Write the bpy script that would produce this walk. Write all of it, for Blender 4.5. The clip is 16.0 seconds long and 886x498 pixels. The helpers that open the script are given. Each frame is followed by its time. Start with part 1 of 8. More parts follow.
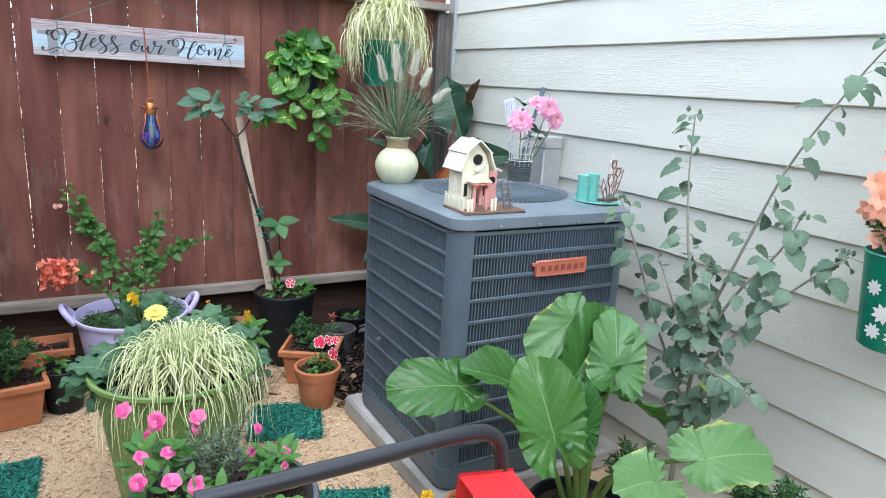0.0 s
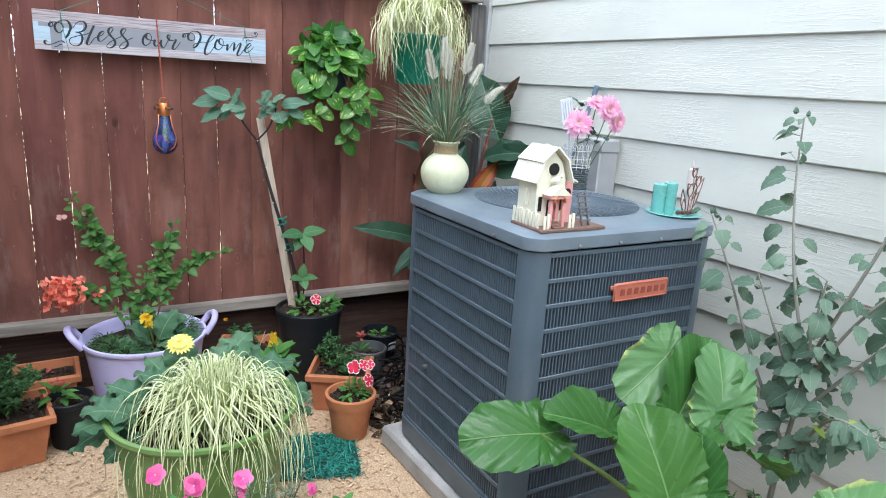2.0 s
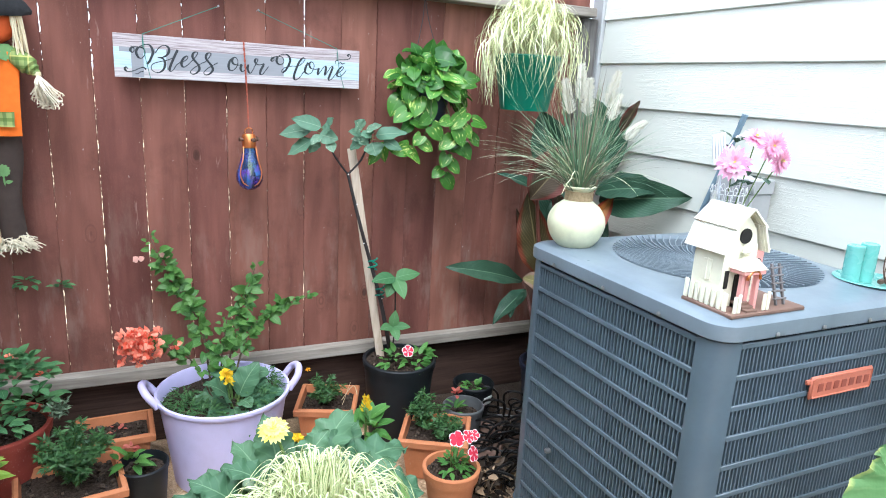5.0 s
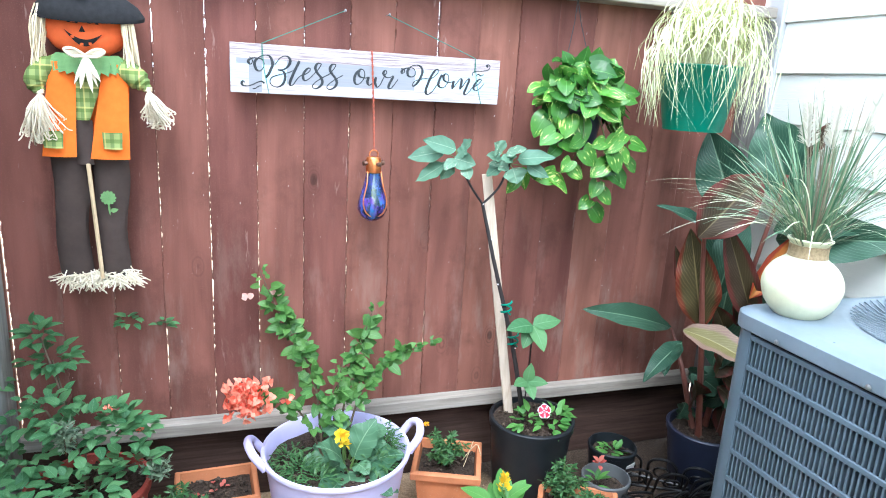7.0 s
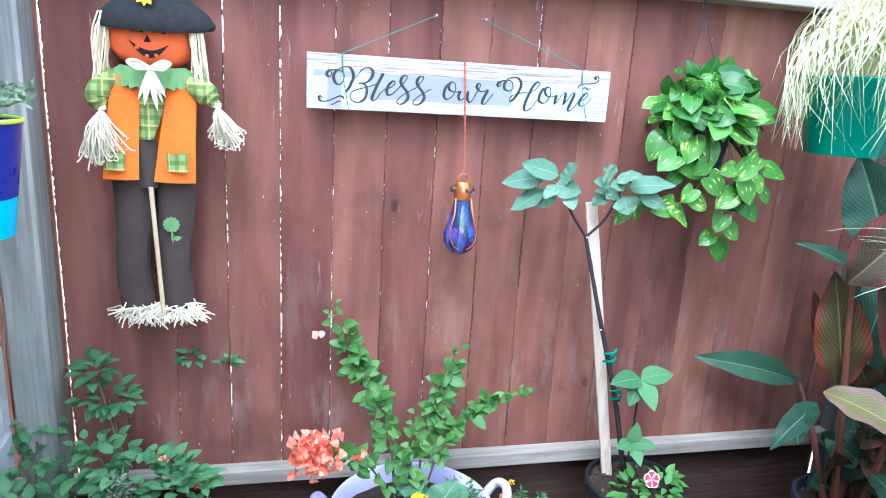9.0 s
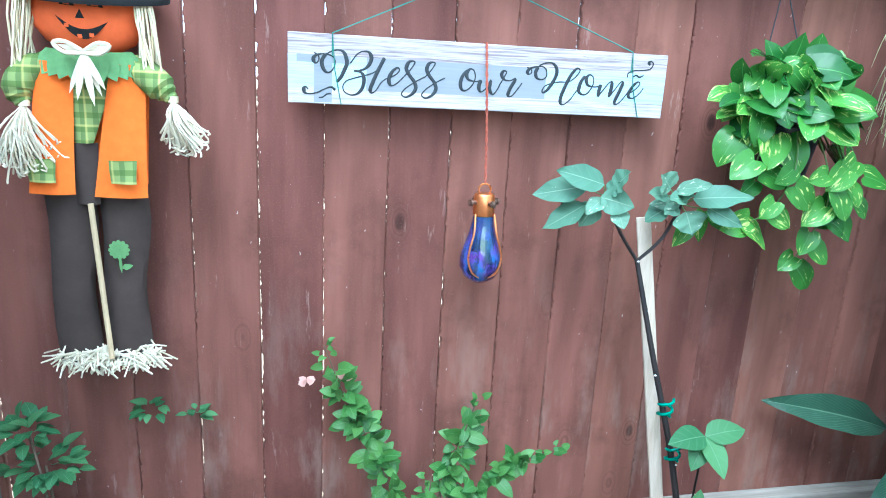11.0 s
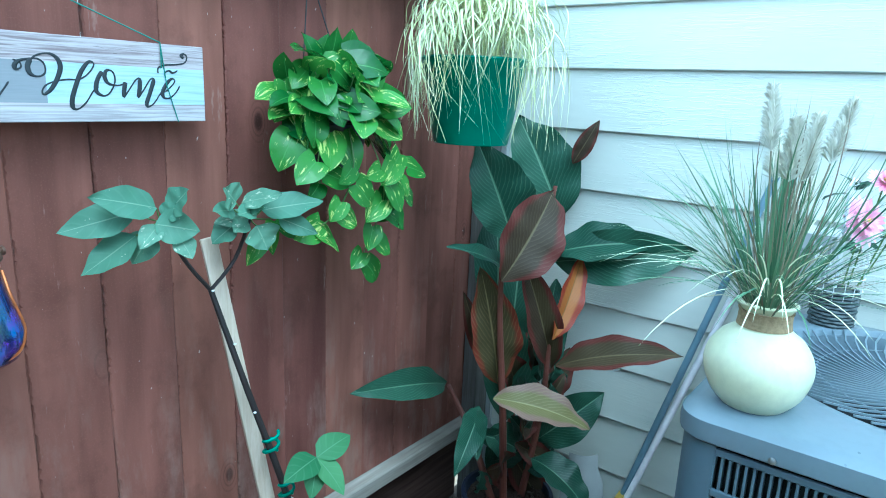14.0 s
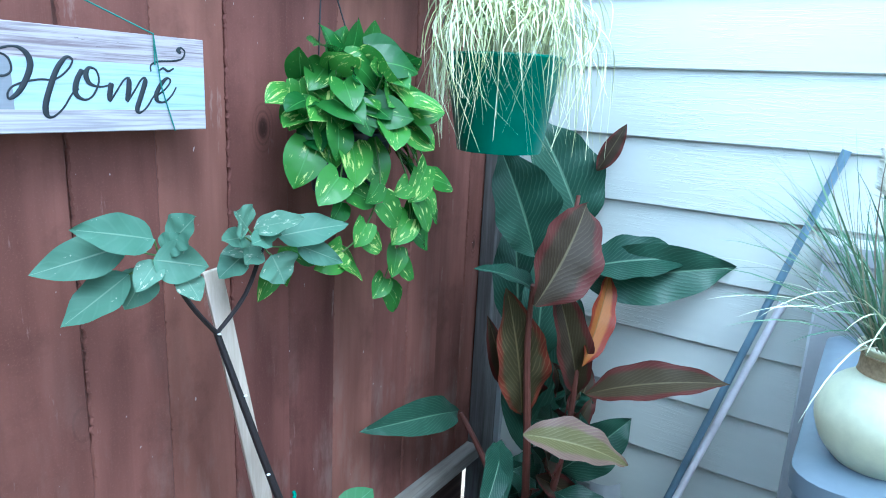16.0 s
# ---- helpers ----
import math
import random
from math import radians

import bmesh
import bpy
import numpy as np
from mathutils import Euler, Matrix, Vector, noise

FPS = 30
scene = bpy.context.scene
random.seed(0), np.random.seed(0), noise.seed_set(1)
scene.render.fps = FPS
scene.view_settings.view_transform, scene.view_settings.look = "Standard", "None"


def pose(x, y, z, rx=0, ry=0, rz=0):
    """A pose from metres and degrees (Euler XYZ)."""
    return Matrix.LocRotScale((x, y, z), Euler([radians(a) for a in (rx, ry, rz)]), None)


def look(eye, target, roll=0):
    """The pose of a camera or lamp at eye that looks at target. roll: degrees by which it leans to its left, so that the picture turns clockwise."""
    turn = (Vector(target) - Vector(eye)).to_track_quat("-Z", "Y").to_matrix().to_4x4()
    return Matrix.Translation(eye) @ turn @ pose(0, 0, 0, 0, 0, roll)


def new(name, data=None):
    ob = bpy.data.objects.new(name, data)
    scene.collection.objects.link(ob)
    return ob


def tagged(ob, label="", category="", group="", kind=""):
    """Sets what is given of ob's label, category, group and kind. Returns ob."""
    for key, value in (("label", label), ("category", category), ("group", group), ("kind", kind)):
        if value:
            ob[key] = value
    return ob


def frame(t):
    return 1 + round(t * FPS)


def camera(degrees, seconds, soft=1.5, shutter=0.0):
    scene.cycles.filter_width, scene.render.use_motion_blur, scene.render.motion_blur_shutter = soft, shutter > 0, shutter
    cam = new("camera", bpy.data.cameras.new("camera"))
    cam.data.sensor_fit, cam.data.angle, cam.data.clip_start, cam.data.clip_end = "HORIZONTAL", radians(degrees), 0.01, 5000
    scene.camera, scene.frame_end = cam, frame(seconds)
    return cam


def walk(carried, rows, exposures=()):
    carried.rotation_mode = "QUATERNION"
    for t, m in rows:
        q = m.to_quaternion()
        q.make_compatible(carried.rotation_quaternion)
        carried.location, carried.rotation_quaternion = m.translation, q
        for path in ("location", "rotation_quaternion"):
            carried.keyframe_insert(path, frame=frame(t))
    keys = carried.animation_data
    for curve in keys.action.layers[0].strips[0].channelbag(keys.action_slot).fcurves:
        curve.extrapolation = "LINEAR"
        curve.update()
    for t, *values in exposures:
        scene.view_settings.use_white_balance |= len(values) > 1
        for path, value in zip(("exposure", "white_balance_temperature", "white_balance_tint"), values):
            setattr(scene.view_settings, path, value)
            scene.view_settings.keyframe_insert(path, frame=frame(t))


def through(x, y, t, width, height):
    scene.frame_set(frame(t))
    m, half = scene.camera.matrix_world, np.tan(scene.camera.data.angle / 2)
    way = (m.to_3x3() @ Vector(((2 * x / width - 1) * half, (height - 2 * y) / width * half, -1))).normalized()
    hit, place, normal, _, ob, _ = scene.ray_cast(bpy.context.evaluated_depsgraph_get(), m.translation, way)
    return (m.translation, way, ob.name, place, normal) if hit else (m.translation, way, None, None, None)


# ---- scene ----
cam = camera(68.5, 16.0, soft=1.0)
PATH = [
    (0, (0.006, 0.026, 1.413), (0.964, 1.713, 0.926), 3.4),
    (0.5, (-0.003, 0.097, 1.413), (0.952, 1.783, 0.92), 3.4),
    (1, (-0.014, 0.195, 1.408), (0.946, 1.878, 0.914), 3.4),
    (1.5, (-0.04, 0.28, 1.405), (0.932, 1.958, 0.914), 3.5),
    (2, (-0.049, 0.366, 1.405), (0.928, 2.04, 0.911), 3.4),
    (2.5, (-0.008, 0.5, 1.417), (0.961, 2.177, 0.92), 3.3),
    (3, (0.033, 0.607, 1.425), (0.991, 2.292, 0.933), 3.2),
    (3.5, (0.017, 0.657, 1.45), (0.943, 2.36, 0.96), 3.2),
    (4, (-0.006, 0.697, 1.468), (0.901, 2.411, 0.981), 3.2),
    (6.5, (-0.15, 1.093, 1.472), (0.524, 2.911, 0.981), 3.3),
    (7, (-0.147, 1.241, 1.498), (0.476, 3.077, 1.008), 3.3),
    (7.5, (-0.14, 1.314, 1.501), (0.413, 3.175, 1.021), 3.2),
    (8, (-0.144, 1.357, 1.515), (0.338, 3.237, 1.031), 3.3),
    (8.5, (-0.15, 1.434, 1.523), (0.3, 3.321, 1.037), 3.4),
    (11, (-0.079, 1.892, 1.499), (0.311, 3.79, 1.002), 3.0),
    (11.5, (-0.02, 1.919, 1.524), (0.538, 3.775, 1.029), 2.9),
    (12, (-0.003, 1.914, 1.517), (0.78, 3.692, 1.045), 2.6),
    (12.5, (0.008, 1.956, 1.518), (1.033, 3.604, 1.035), 2.8),
    (13, (-0.011, 2.009, 1.512), (1.259, 3.484, 1.051), 2.5),
    (13.5, (-0.021, 2.057, 1.532), (1.433, 3.348, 1.065), 2.5),
    (14, (-0.041, 2.134, 1.517), (1.507, 3.313, 1.051), 2.5),
    (14.5, (-0.053, 2.185, 1.504), (1.502, 3.354, 1.038), 2.4),
    (15, (-0.03, 2.232, 1.5), (1.531, 3.391, 1.031), 2.5),
    (15.5, (0.003, 2.302, 1.51), (1.593, 3.417, 1.032), 2.7),
    (16, (0.027, 2.386, 1.527), (1.647, 3.458, 1.049), 2.9),
]
EXPOSURES = [(0.0, 0.44, 5880, 10), (3.5, 0.53, 5860, 9), (6.5, 1.46, 5680, 7), (8.5, 1.57, 5200, 7), (11.0, 1.42, 4840, -4), (12.5, 1.23, 4640, -16), (14.5, 0.77, 4460, -13), (16.0, 0.94, 4560, -2)]
walk(cam, [(t, look(eye, target, roll)) for t, eye, target, roll in PATH], EXPOSURES)

# ---- world and light: a bright overcast sky ----
SUN_ELEVATION, SUN_TURN = 58.0, 204.0
world = bpy.data.worlds.new("world")
scene.world = world
world.use_nodes = True
wn = world.node_tree.nodes
sky = wn.new("ShaderNodeTexSky")
sky.sky_type = "NISHITA"
sky.sun_disc = False
sky.sun_elevation, sky.sun_rotation = radians(SUN_ELEVATION), radians(SUN_TURN)
sky.dust_density, sky.air_density = 5.0, 1.0
cloud = wn.new("ShaderNodeMix")
cloud.data_type = "RGBA"
cloud.inputs[0].default_value = 0.8
cloud.inputs[7].default_value = (15.0, 15.9, 17.2, 1)
world.node_tree.links.new(sky.outputs[0], cloud.inputs[6])
world.node_tree.links.new(cloud.outputs[2], wn["Background"].inputs[0])
wn["Background"].inputs[1].default_value = 0.15
sun = new("sun", bpy.data.lights.new("sun", "SUN"))
sun.data.energy, sun.data.angle, sun.data.color = 1.4, radians(28), (1.0, 0.97, 0.92)
se, sr = radians(SUN_ELEVATION), radians(SUN_TURN)
sun.matrix_world = look((0, 0, 6), Vector((0, 0, 6)) - Vector((math.sin(sr) * math.cos(se), math.cos(sr) * math.cos(se), math.sin(se))))

# ---- materials ----


class Nodes:
    """A small writer for node materials."""

    def __init__(self, name):
        self.mat = bpy.data.materials.new(name)
        self.mat.use_nodes = True
        self.tree = self.mat.node_tree
        self.bsdf = self.tree.nodes["Principled BSDF"]
        self.out = self.tree.nodes["Material Output"]

    def node(self, kind, **inputs):
        n = self.tree.nodes.new("ShaderNode" + kind)
        for key, value in inputs.items():
            self.put(n.inputs[key.replace("_", " ")], value)
        return n

    def put(self, socket, value):
        if isinstance(value, bpy.types.NodeSocket):
            self.tree.links.new(value, socket)
        elif isinstance(value, tuple) and len(value) == 3 and socket.type == "RGBA":
            socket.default_value = (*value, 1)
        else:
            socket.default_value = value

    def coords(self, scale=(1, 1, 1), kind="Object"):
        m = self.node("Mapping")
        m.inputs["Scale"].default_value = scale
        self.put(m.inputs["Vector"], self.node("TexCoord").outputs[kind])
        return m.outputs[0]

    def noise(self, scale, vec=None, detail=4.0, rough=0.6, distort=0.0):
        n = self.node("TexNoise", Scale=scale, Detail=detail, Roughness=rough, Distortion=distort)
        if vec is not None:
            self.put(n.inputs["Vector"], vec)
        return n.outputs[0]

    def ramp(self, value, lo, hi):
        n = self.node("MapRange")
        for i, v in ((0, value), (1, lo), (2, hi)):
            self.put(n.inputs[i], v)
        return n.outputs[0]

    def mix(self, fac, a, b, blend="MIX"):
        n = self.node("Mix")
        n.data_type, n.blend_type = "RGBA", blend
        for i, v in ((0, fac), (6, a), (7, b)):
            self.put(n.inputs[i], v)
        return n.outputs[2]

    def math(self, op, a, b=0.0):
        n = self.node("Math")
        n.operation = op
        self.put(n.inputs[0], a)
        self.put(n.inputs[1], b)
        return n.outputs[0]

    def bump(self, height, strength=0.3, distance=0.002):
        n = self.node("Bump", Strength=strength, Distance=distance, Height=height)
        self.put(self.bsdf.inputs["Normal"], n.outputs[0])

    def done(self, color, rough=0.6, metal=0.0, spec=0.4, through=0.0):
        b = self.bsdf
        self.put(b.inputs["Base Color"], color)
        self.put(b.inputs["Roughness"], rough)
        self.put(b.inputs["Metallic"], metal)
        self.put(b.inputs["Specular IOR Level"], spec)
        if through:
            t = self.node("BsdfTranslucent", Color=color)
            m = self.node("MixShader", Fac=through)
            self.tree.links.new(b.outputs[0], m.inputs[1])
            self.tree.links.new(t.outputs[0], m.inputs[2])
            self.tree.links.new(m.outputs[0], self.out.inputs["Surface"])
        return self.mat


def dim(c, k):
    return tuple(min(1.0, v * k) for v in c)


def stained_wood():
    n = Nodes("red_stained_cedar")
    rnd = n.node("ObjectInfo").outputs["Random"]
    shift = n.node("VectorMath")
    shift.operation = "ADD"
    n.put(shift.inputs[0], n.coords((1, 1, 1)))
    n.put(shift.inputs[1], n.node("CombineXYZ", X=n.math("MULTIPLY", rnd, 31.0), Z=n.math("MULTIPLY", rnd, 17.0)).outputs[0])
    pos = shift.outputs[0]
    m1 = n.node("Mapping")
    m1.inputs["Scale"].default_value = (70, 10, 2.4)
    n.put(m1.inputs["Vector"], pos)
    grain = n.noise(1.0, m1.outputs[0], 5, 0.6, 0.6)
    m2 = n.node("Mapping")
    m2.inputs["Scale"].default_value = (9, 3, 1.6)
    n.put(m2.inputs["Vector"], pos)
    blotch = n.noise(1.0, m2.outputs[0], 3, 0.55, 0.3)
    c = n.mix(n.ramp(blotch, 0.35, 0.68), (0.135, 0.046, 0.033), (0.245, 0.090, 0.064))
    c = n.mix(n.math("MULTIPLY", n.ramp(grain, 0.48, 0.72), 0.12), c, (0.085, 0.034, 0.026))
    hue = n.node("HueSaturation", Saturation=0.93, Value=n.math("ADD", n.math("MULTIPLY", rnd, 0.40), 0.80), Color=c)
    n.put(hue.inputs["Hue"], n.math("ADD", n.math("MULTIPLY", rnd, 0.012), 0.495))
    c = hue.outputs[0]
    m3 = n.node("Mapping")
    m3.inputs["Scale"].default_value = (6.5, 1, 3.6)
    n.put(m3.inputs["Vector"], pos)
    v = n.node("TexVoronoi", Scale=1.0, Randomness=1.0)
    n.put(v.inputs["Vector"], m3.outputs[0])
    some = n.math("GREATER_THAN", n.node("SeparateXYZ", Vector=v.outputs["Color"]).outputs[0], 0.55)
    knot = n.math("MULTIPLY", some, n.ramp(v.outputs["Distance"], 0.10, 0.045))
    halo = n.math("MULTIPLY", some, n.ramp(v.outputs["Distance"], 0.24, 0.10))
    ring = n.ramp(n.math("SINE", n.math("MULTIPLY", v.outputs["Distance"], 120.0)), 0.1, 0.9)
    c = n.mix(n.math("MULTIPLY", n.math("MULTIPLY", halo, ring), 0.40), c, (0.060, 0.024, 0.018))
    c = n.mix(n.math("MULTIPLY", knot, 0.85), c, (0.030, 0.013, 0.010))
    m6 = n.node("Mapping")
    m6.inputs["Scale"].default_value = (11, 2, 2.6)
    n.put(m6.inputs["Vector"], pos)
    bare = n.noise(1.0, m6.outputs[0], 5, 0.65)
    low = n.ramp(n.node("SeparateXYZ", Vector=n.coords()).outputs[2], 1.15, 0.62)
    c = n.mix(n.math("MULTIPLY", n.math("MULTIPLY", n.ramp(bare, 0.52, 0.64), low), 0.45), c, (0.27, 0.185, 0.15))
    m7 = n.node("Mapping")
    m7.inputs["Scale"].default_value = (95, 10, 42)
    n.put(m7.inputs["Vector"], pos)
    fleck = n.noise(1.0, m7.outputs[0], 2, 0.5)
    c = n.mix(n.math("MULTIPLY", n.ramp(fleck, 0.735, 0.755), 0.75), c, (0.55, 0.47, 0.43))
    m4 = n.node("Mapping")
    m4.inputs["Scale"].default_value = (30, 4, 5)
    n.put(m4.inputs["Vector"], pos)
    wear = n.noise(1.0, m4.outputs[0], 6, 0.7)
    m5 = n.node("Mapping")
    m5.inputs["Scale"].default_value = (5, 2, 4.5)
    n.put(m5.inputs["Vector"], pos)
    stain = n.noise(1.0, m5.outputs[0], 6, 0.68)
    c = n.mix(n.math("MULTIPLY", n.ramp(stain, 0.52, 0.66), 0.45), c, (0.085, 0.034, 0.026))
    fine = n.noise(260.0, pos, 3, 0.7)
    c = n.mix(n.math("MULTIPLY", n.ramp(fine, 0.55, 0.72), 0.30), c, (0.30, 0.15, 0.115))
    c = n.mix(n.math("MULTIPLY", n.ramp(wear, 0.625, 0.69), 0.42), c, (0.40, 0.29, 0.25))
    n.bump(n.math("ADD", grain, n.math("MULTIPLY", knot, 0.5)), 0.35, 0.002)
    return n.done(c, n.math("ADD", n.math("MULTIPLY", grain, 0.25), 0.58), spec=0.18)


def grey_wood(name, a, b):
    n = Nodes(name)
    g = n.noise(1.0, n.coords((3, 60, 60)), 5, 0.65, 0.5)
    big = n.noise(4.0, n.coords(), 3)
    c = n.mix(n.ramp(g, 0.35, 0.7), a, b)
    c = n.mix(n.math("MULTIPLY", n.ramp(big, 0.45, 0.7), 0.5), c, dim(a, 0.6))
    n.bump(g, 0.4, 0.002)
    return n.done(c, 0.85, spec=0.2)


def grey_post(name, a, b):
    n = Nodes(name)
    g = n.noise(1.0, n.coords((60, 60, 3)), 5, 0.65, 0.5)
    big = n.noise(4.0, n.coords(), 3)
    c = n.mix(n.ramp(g, 0.35, 0.7), a, b)
    c = n.mix(n.math("MULTIPLY", n.ramp(big, 0.45, 0.7), 0.5), c, dim(a, 0.7))
    n.bump(g, 0.4, 0.002)
    return n.done(c, 0.85, spec=0.2)


def siding_paint():
    n = Nodes("grey_siding_paint")
    rnd = n.node("ObjectInfo").outputs["Random"]
    shift = n.node("VectorMath")
    shift.operation = "ADD"
    n.put(shift.inputs[0], n.coords((1, 1, 1)))
    n.put(shift.inputs[1], n.node("CombineXYZ", Y=n.math("MULTIPLY", rnd, 40.0), Z=n.math("MULTIPLY", rnd, 9.0)).outputs[0])
    m = n.node("Mapping")
    m.inputs["Scale"].default_value = (1, 7.0, 95)
    n.put(m.inputs["Vector"], shift.outputs[0])
    g = n.noise(1.0, m.outputs[0], 3, 0.5, 1.6)
    patch = n.noise(2.2, shift.outputs[0], 2)
    ridge = n.math("MULTIPLY", n.ramp(g, 0.5, 0.58), n.ramp(patch, 0.47, 0.62))
    dirt = n.noise(1.0, n.coords((2, 2, 9)), 4)
    c = n.mix(n.ramp(dirt, 0.3, 0.8), (0.665, 0.675, 0.605), (0.575, 0.588, 0.53))
    n.bump(ridge, 0.42, 0.0018)
    return n.done(c, 0.5, spec=0.35)


def ground_mat():
    n = Nodes("decomposed_granite")
    a = n.noise(2.2, n.coords(), 4)
    b = n.noise(160.0, n.coords(), 4, 0.75)
    v = n.node("TexVoronoi", Scale=120.0)
    n.put(v.inputs["Vector"], n.coords())
    c = n.mix(n.ramp(b, 0.3, 0.7), (0.45, 0.305, 0.18), (0.76, 0.57, 0.38))
    c = n.mix(n.math("MULTIPLY", n.ramp(a, 0.4, 0.7), 0.5), c, (0.56, 0.41, 0.27))
    c = n.mix(n.math("MULTIPLY", n.ramp(v.outputs["Distance"], 0.45, 0.6), 0.22), c, (0.16, 0.10, 0.06))
    # Dark soil towards the fence corner, its shade also put into the colour
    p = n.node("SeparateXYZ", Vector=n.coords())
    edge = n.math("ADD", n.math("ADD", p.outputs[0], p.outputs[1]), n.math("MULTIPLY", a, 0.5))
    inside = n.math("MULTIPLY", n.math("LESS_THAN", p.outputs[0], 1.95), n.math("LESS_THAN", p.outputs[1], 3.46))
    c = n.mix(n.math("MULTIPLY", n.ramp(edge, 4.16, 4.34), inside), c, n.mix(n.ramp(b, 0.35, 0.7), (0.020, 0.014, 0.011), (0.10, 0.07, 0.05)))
    n.bump(n.math("ADD", b, v.outputs["Distance"]), 0.6, 0.005)
    return n.done(c, 0.95, spec=0.15)


def pieces_mat(name, a, b, rough=0.85):
    n = Nodes(name)
    r = n.node("NewGeometry").outputs["Random Per Island"]
    g = n.noise(90.0, n.coords(), 3)
    c = n.mix(r, a, b)
    c = n.mix(n.math("MULTIPLY", g, 0.4), c, dim(a, 0.5))
    return n.done(c, rough, spec=0.25)


def plain(name, color, rough=0.5, metal=0.0, var=0.25, scale=14.0, spec=0.45, bump=0.1):
    n = Nodes(name)
    a = n.noise(scale, n.coords(), 4)
    f = n.noise(scale * 14, n.coords(), 3)
    c = n.mix(n.ramp(a, 0.35, 0.7), color, dim(color, 1 - var))
    c = n.mix(n.math("MULTIPLY", n.ramp(f, 0.5, 0.8), var * 0.8), c, dim(color, 0.6))
    n.bump(f, bump, 0.001)
    return n.done(c, n.math("ADD", n.math("MULTIPLY", a, 0.2), rough - 0.1), metal, spec)


def terracotta(name, color):
    n = Nodes(name)
    a = n.noise(9.0, n.coords(), 4)
    b = n.noise(130.0, n.coords(), 3)
    c = n.mix(n.ramp(a, 0.4, 0.72), color, dim(color, 0.72))
    c = n.mix(n.math("MULTIPLY", n.ramp(b, 0.6, 0.8), 0.4), c, (0.55, 0.4, 0.3))
    n.bump(b, 0.15, 0.001)
    return n.done(c, 0.75, spec=0.25)


def concrete():
    n = Nodes("concrete")
    a = n.noise(7.0, n.coords(), 5)
    b = n.noise(120.0, n.coords(), 4)
    c = n.mix(n.ramp(a, 0.3, 0.7), (0.30, 0.29, 0.27), (0.44, 0.43, 0.41))
    c = n.mix(n.math("MULTIPLY", n.ramp(b, 0.55, 0.75), 0.5), c, (0.2, 0.18, 0.16))
    n.bump(b, 0.5, 0.003)
    return n.done(c, 0.9, spec=0.2)


def soil_mat():
    n = Nodes("potting_soil")
    b = n.noise(110.0, n.coords(), 5, 0.7)
    c = n.mix(n.ramp(b, 0.35, 0.7), (0.018, 0.013, 0.010), (0.085, 0.06, 0.045))
    n.bump(b, 1.0, 0.008)
    return n.done(c, 0.95, spec=0.15)


def leaf_mat(name, a, b, vein=None, edge=None, edge_at=0.8, veins=11.0, vein_amount=0.5, rough=0.42, through=0.28, blotch=None, blotch_lo=0.56, slope=0.25, spec=0.3, streak=(2.6, 2.0, 1), rib_width=0.055, quilt=0.24):
    """Leaf: u across, v along; midrib, side veins, a coloured margin, blotches."""
    n = Nodes(name)
    uv = n.node("SeparateXYZ", Vector=n.node("TexCoord").outputs["UV"])
    u, v = uv.outputs[0], uv.outputs[1]
    across = n.math("ABSOLUTE", n.math("SUBTRACT", n.math("MULTIPLY", u, 2.0), 1.0))
    island = n.node("NewGeometry").outputs["Random Per Island"]
    obj = n.node("ObjectInfo").outputs["Random"]
    r = n.math("FRACT", n.math("ADD", island, obj))
    g = n.noise(28.0, n.coords(), 3)
    c = n.mix(n.math("ADD", n.math("MULTIPLY", r, 0.75), n.math("MULTIPLY", g, 0.25)), a, b)
    if blotch:
        m = n.node("Mapping")
        m.inputs["Scale"].default_value = streak
        off = n.node("CombineXYZ", X=n.math("MULTIPLY", r, 50.0), Y=n.math("MULTIPLY", r, 23.0))
        n.put(m.inputs["Location"], off.outputs[0])
        n.put(m.inputs["Vector"], n.node("TexCoord").outputs["UV"])
        k = n.math("ADD", n.noise(1.3, m.outputs[0], 4, 0.65), n.math("MULTIPLY", n.math("SUBTRACT", r, 0.5), 0.14))
        c = n.mix(n.ramp(k, blotch_lo, blotch_lo + 0.06), c, blotch)
    if edge:
        k = n.math("ADD", across, n.math("MULTIPLY", n.math("SUBTRACT", g, 0.5), 0.3))
        c = n.mix(n.ramp(k, edge_at - 0.08, edge_at + 0.08), c, edge)
    if vein:
        rib = n.ramp(across, rib_width, rib_width * 0.3)
        w = n.math("SINE", n.math("MULTIPLY", n.math("ADD", n.math("SUBTRACT", v, n.math("MULTIPLY", across, slope)), n.math("MULTIPLY", n.math("SUBTRACT", g, 0.5), 0.07)), veins * 6.283))
        side = n.math("MULTIPLY", n.ramp(n.math("ADD", w, n.math("MULTIPLY", n.math("SUBTRACT", g, 0.5), 0.5)), 0.70, 1.10), vein_amount * 0.6)
        c = n.mix(n.math("MAXIMUM", n.math("MULTIPLY", rib, 0.7), side), c, vein)
        n.bump(n.math("ADD", n.math("MULTIPLY", w, 0.35), n.math("ADD", n.math("MULTIPLY", rib, 2.0), n.math("MULTIPLY", g, 2.5))), quilt, 0.0015)
    else:
        n.bump(g, 0.2, 0.001)
    return n.done(c, rough, spec=spec, through=through)


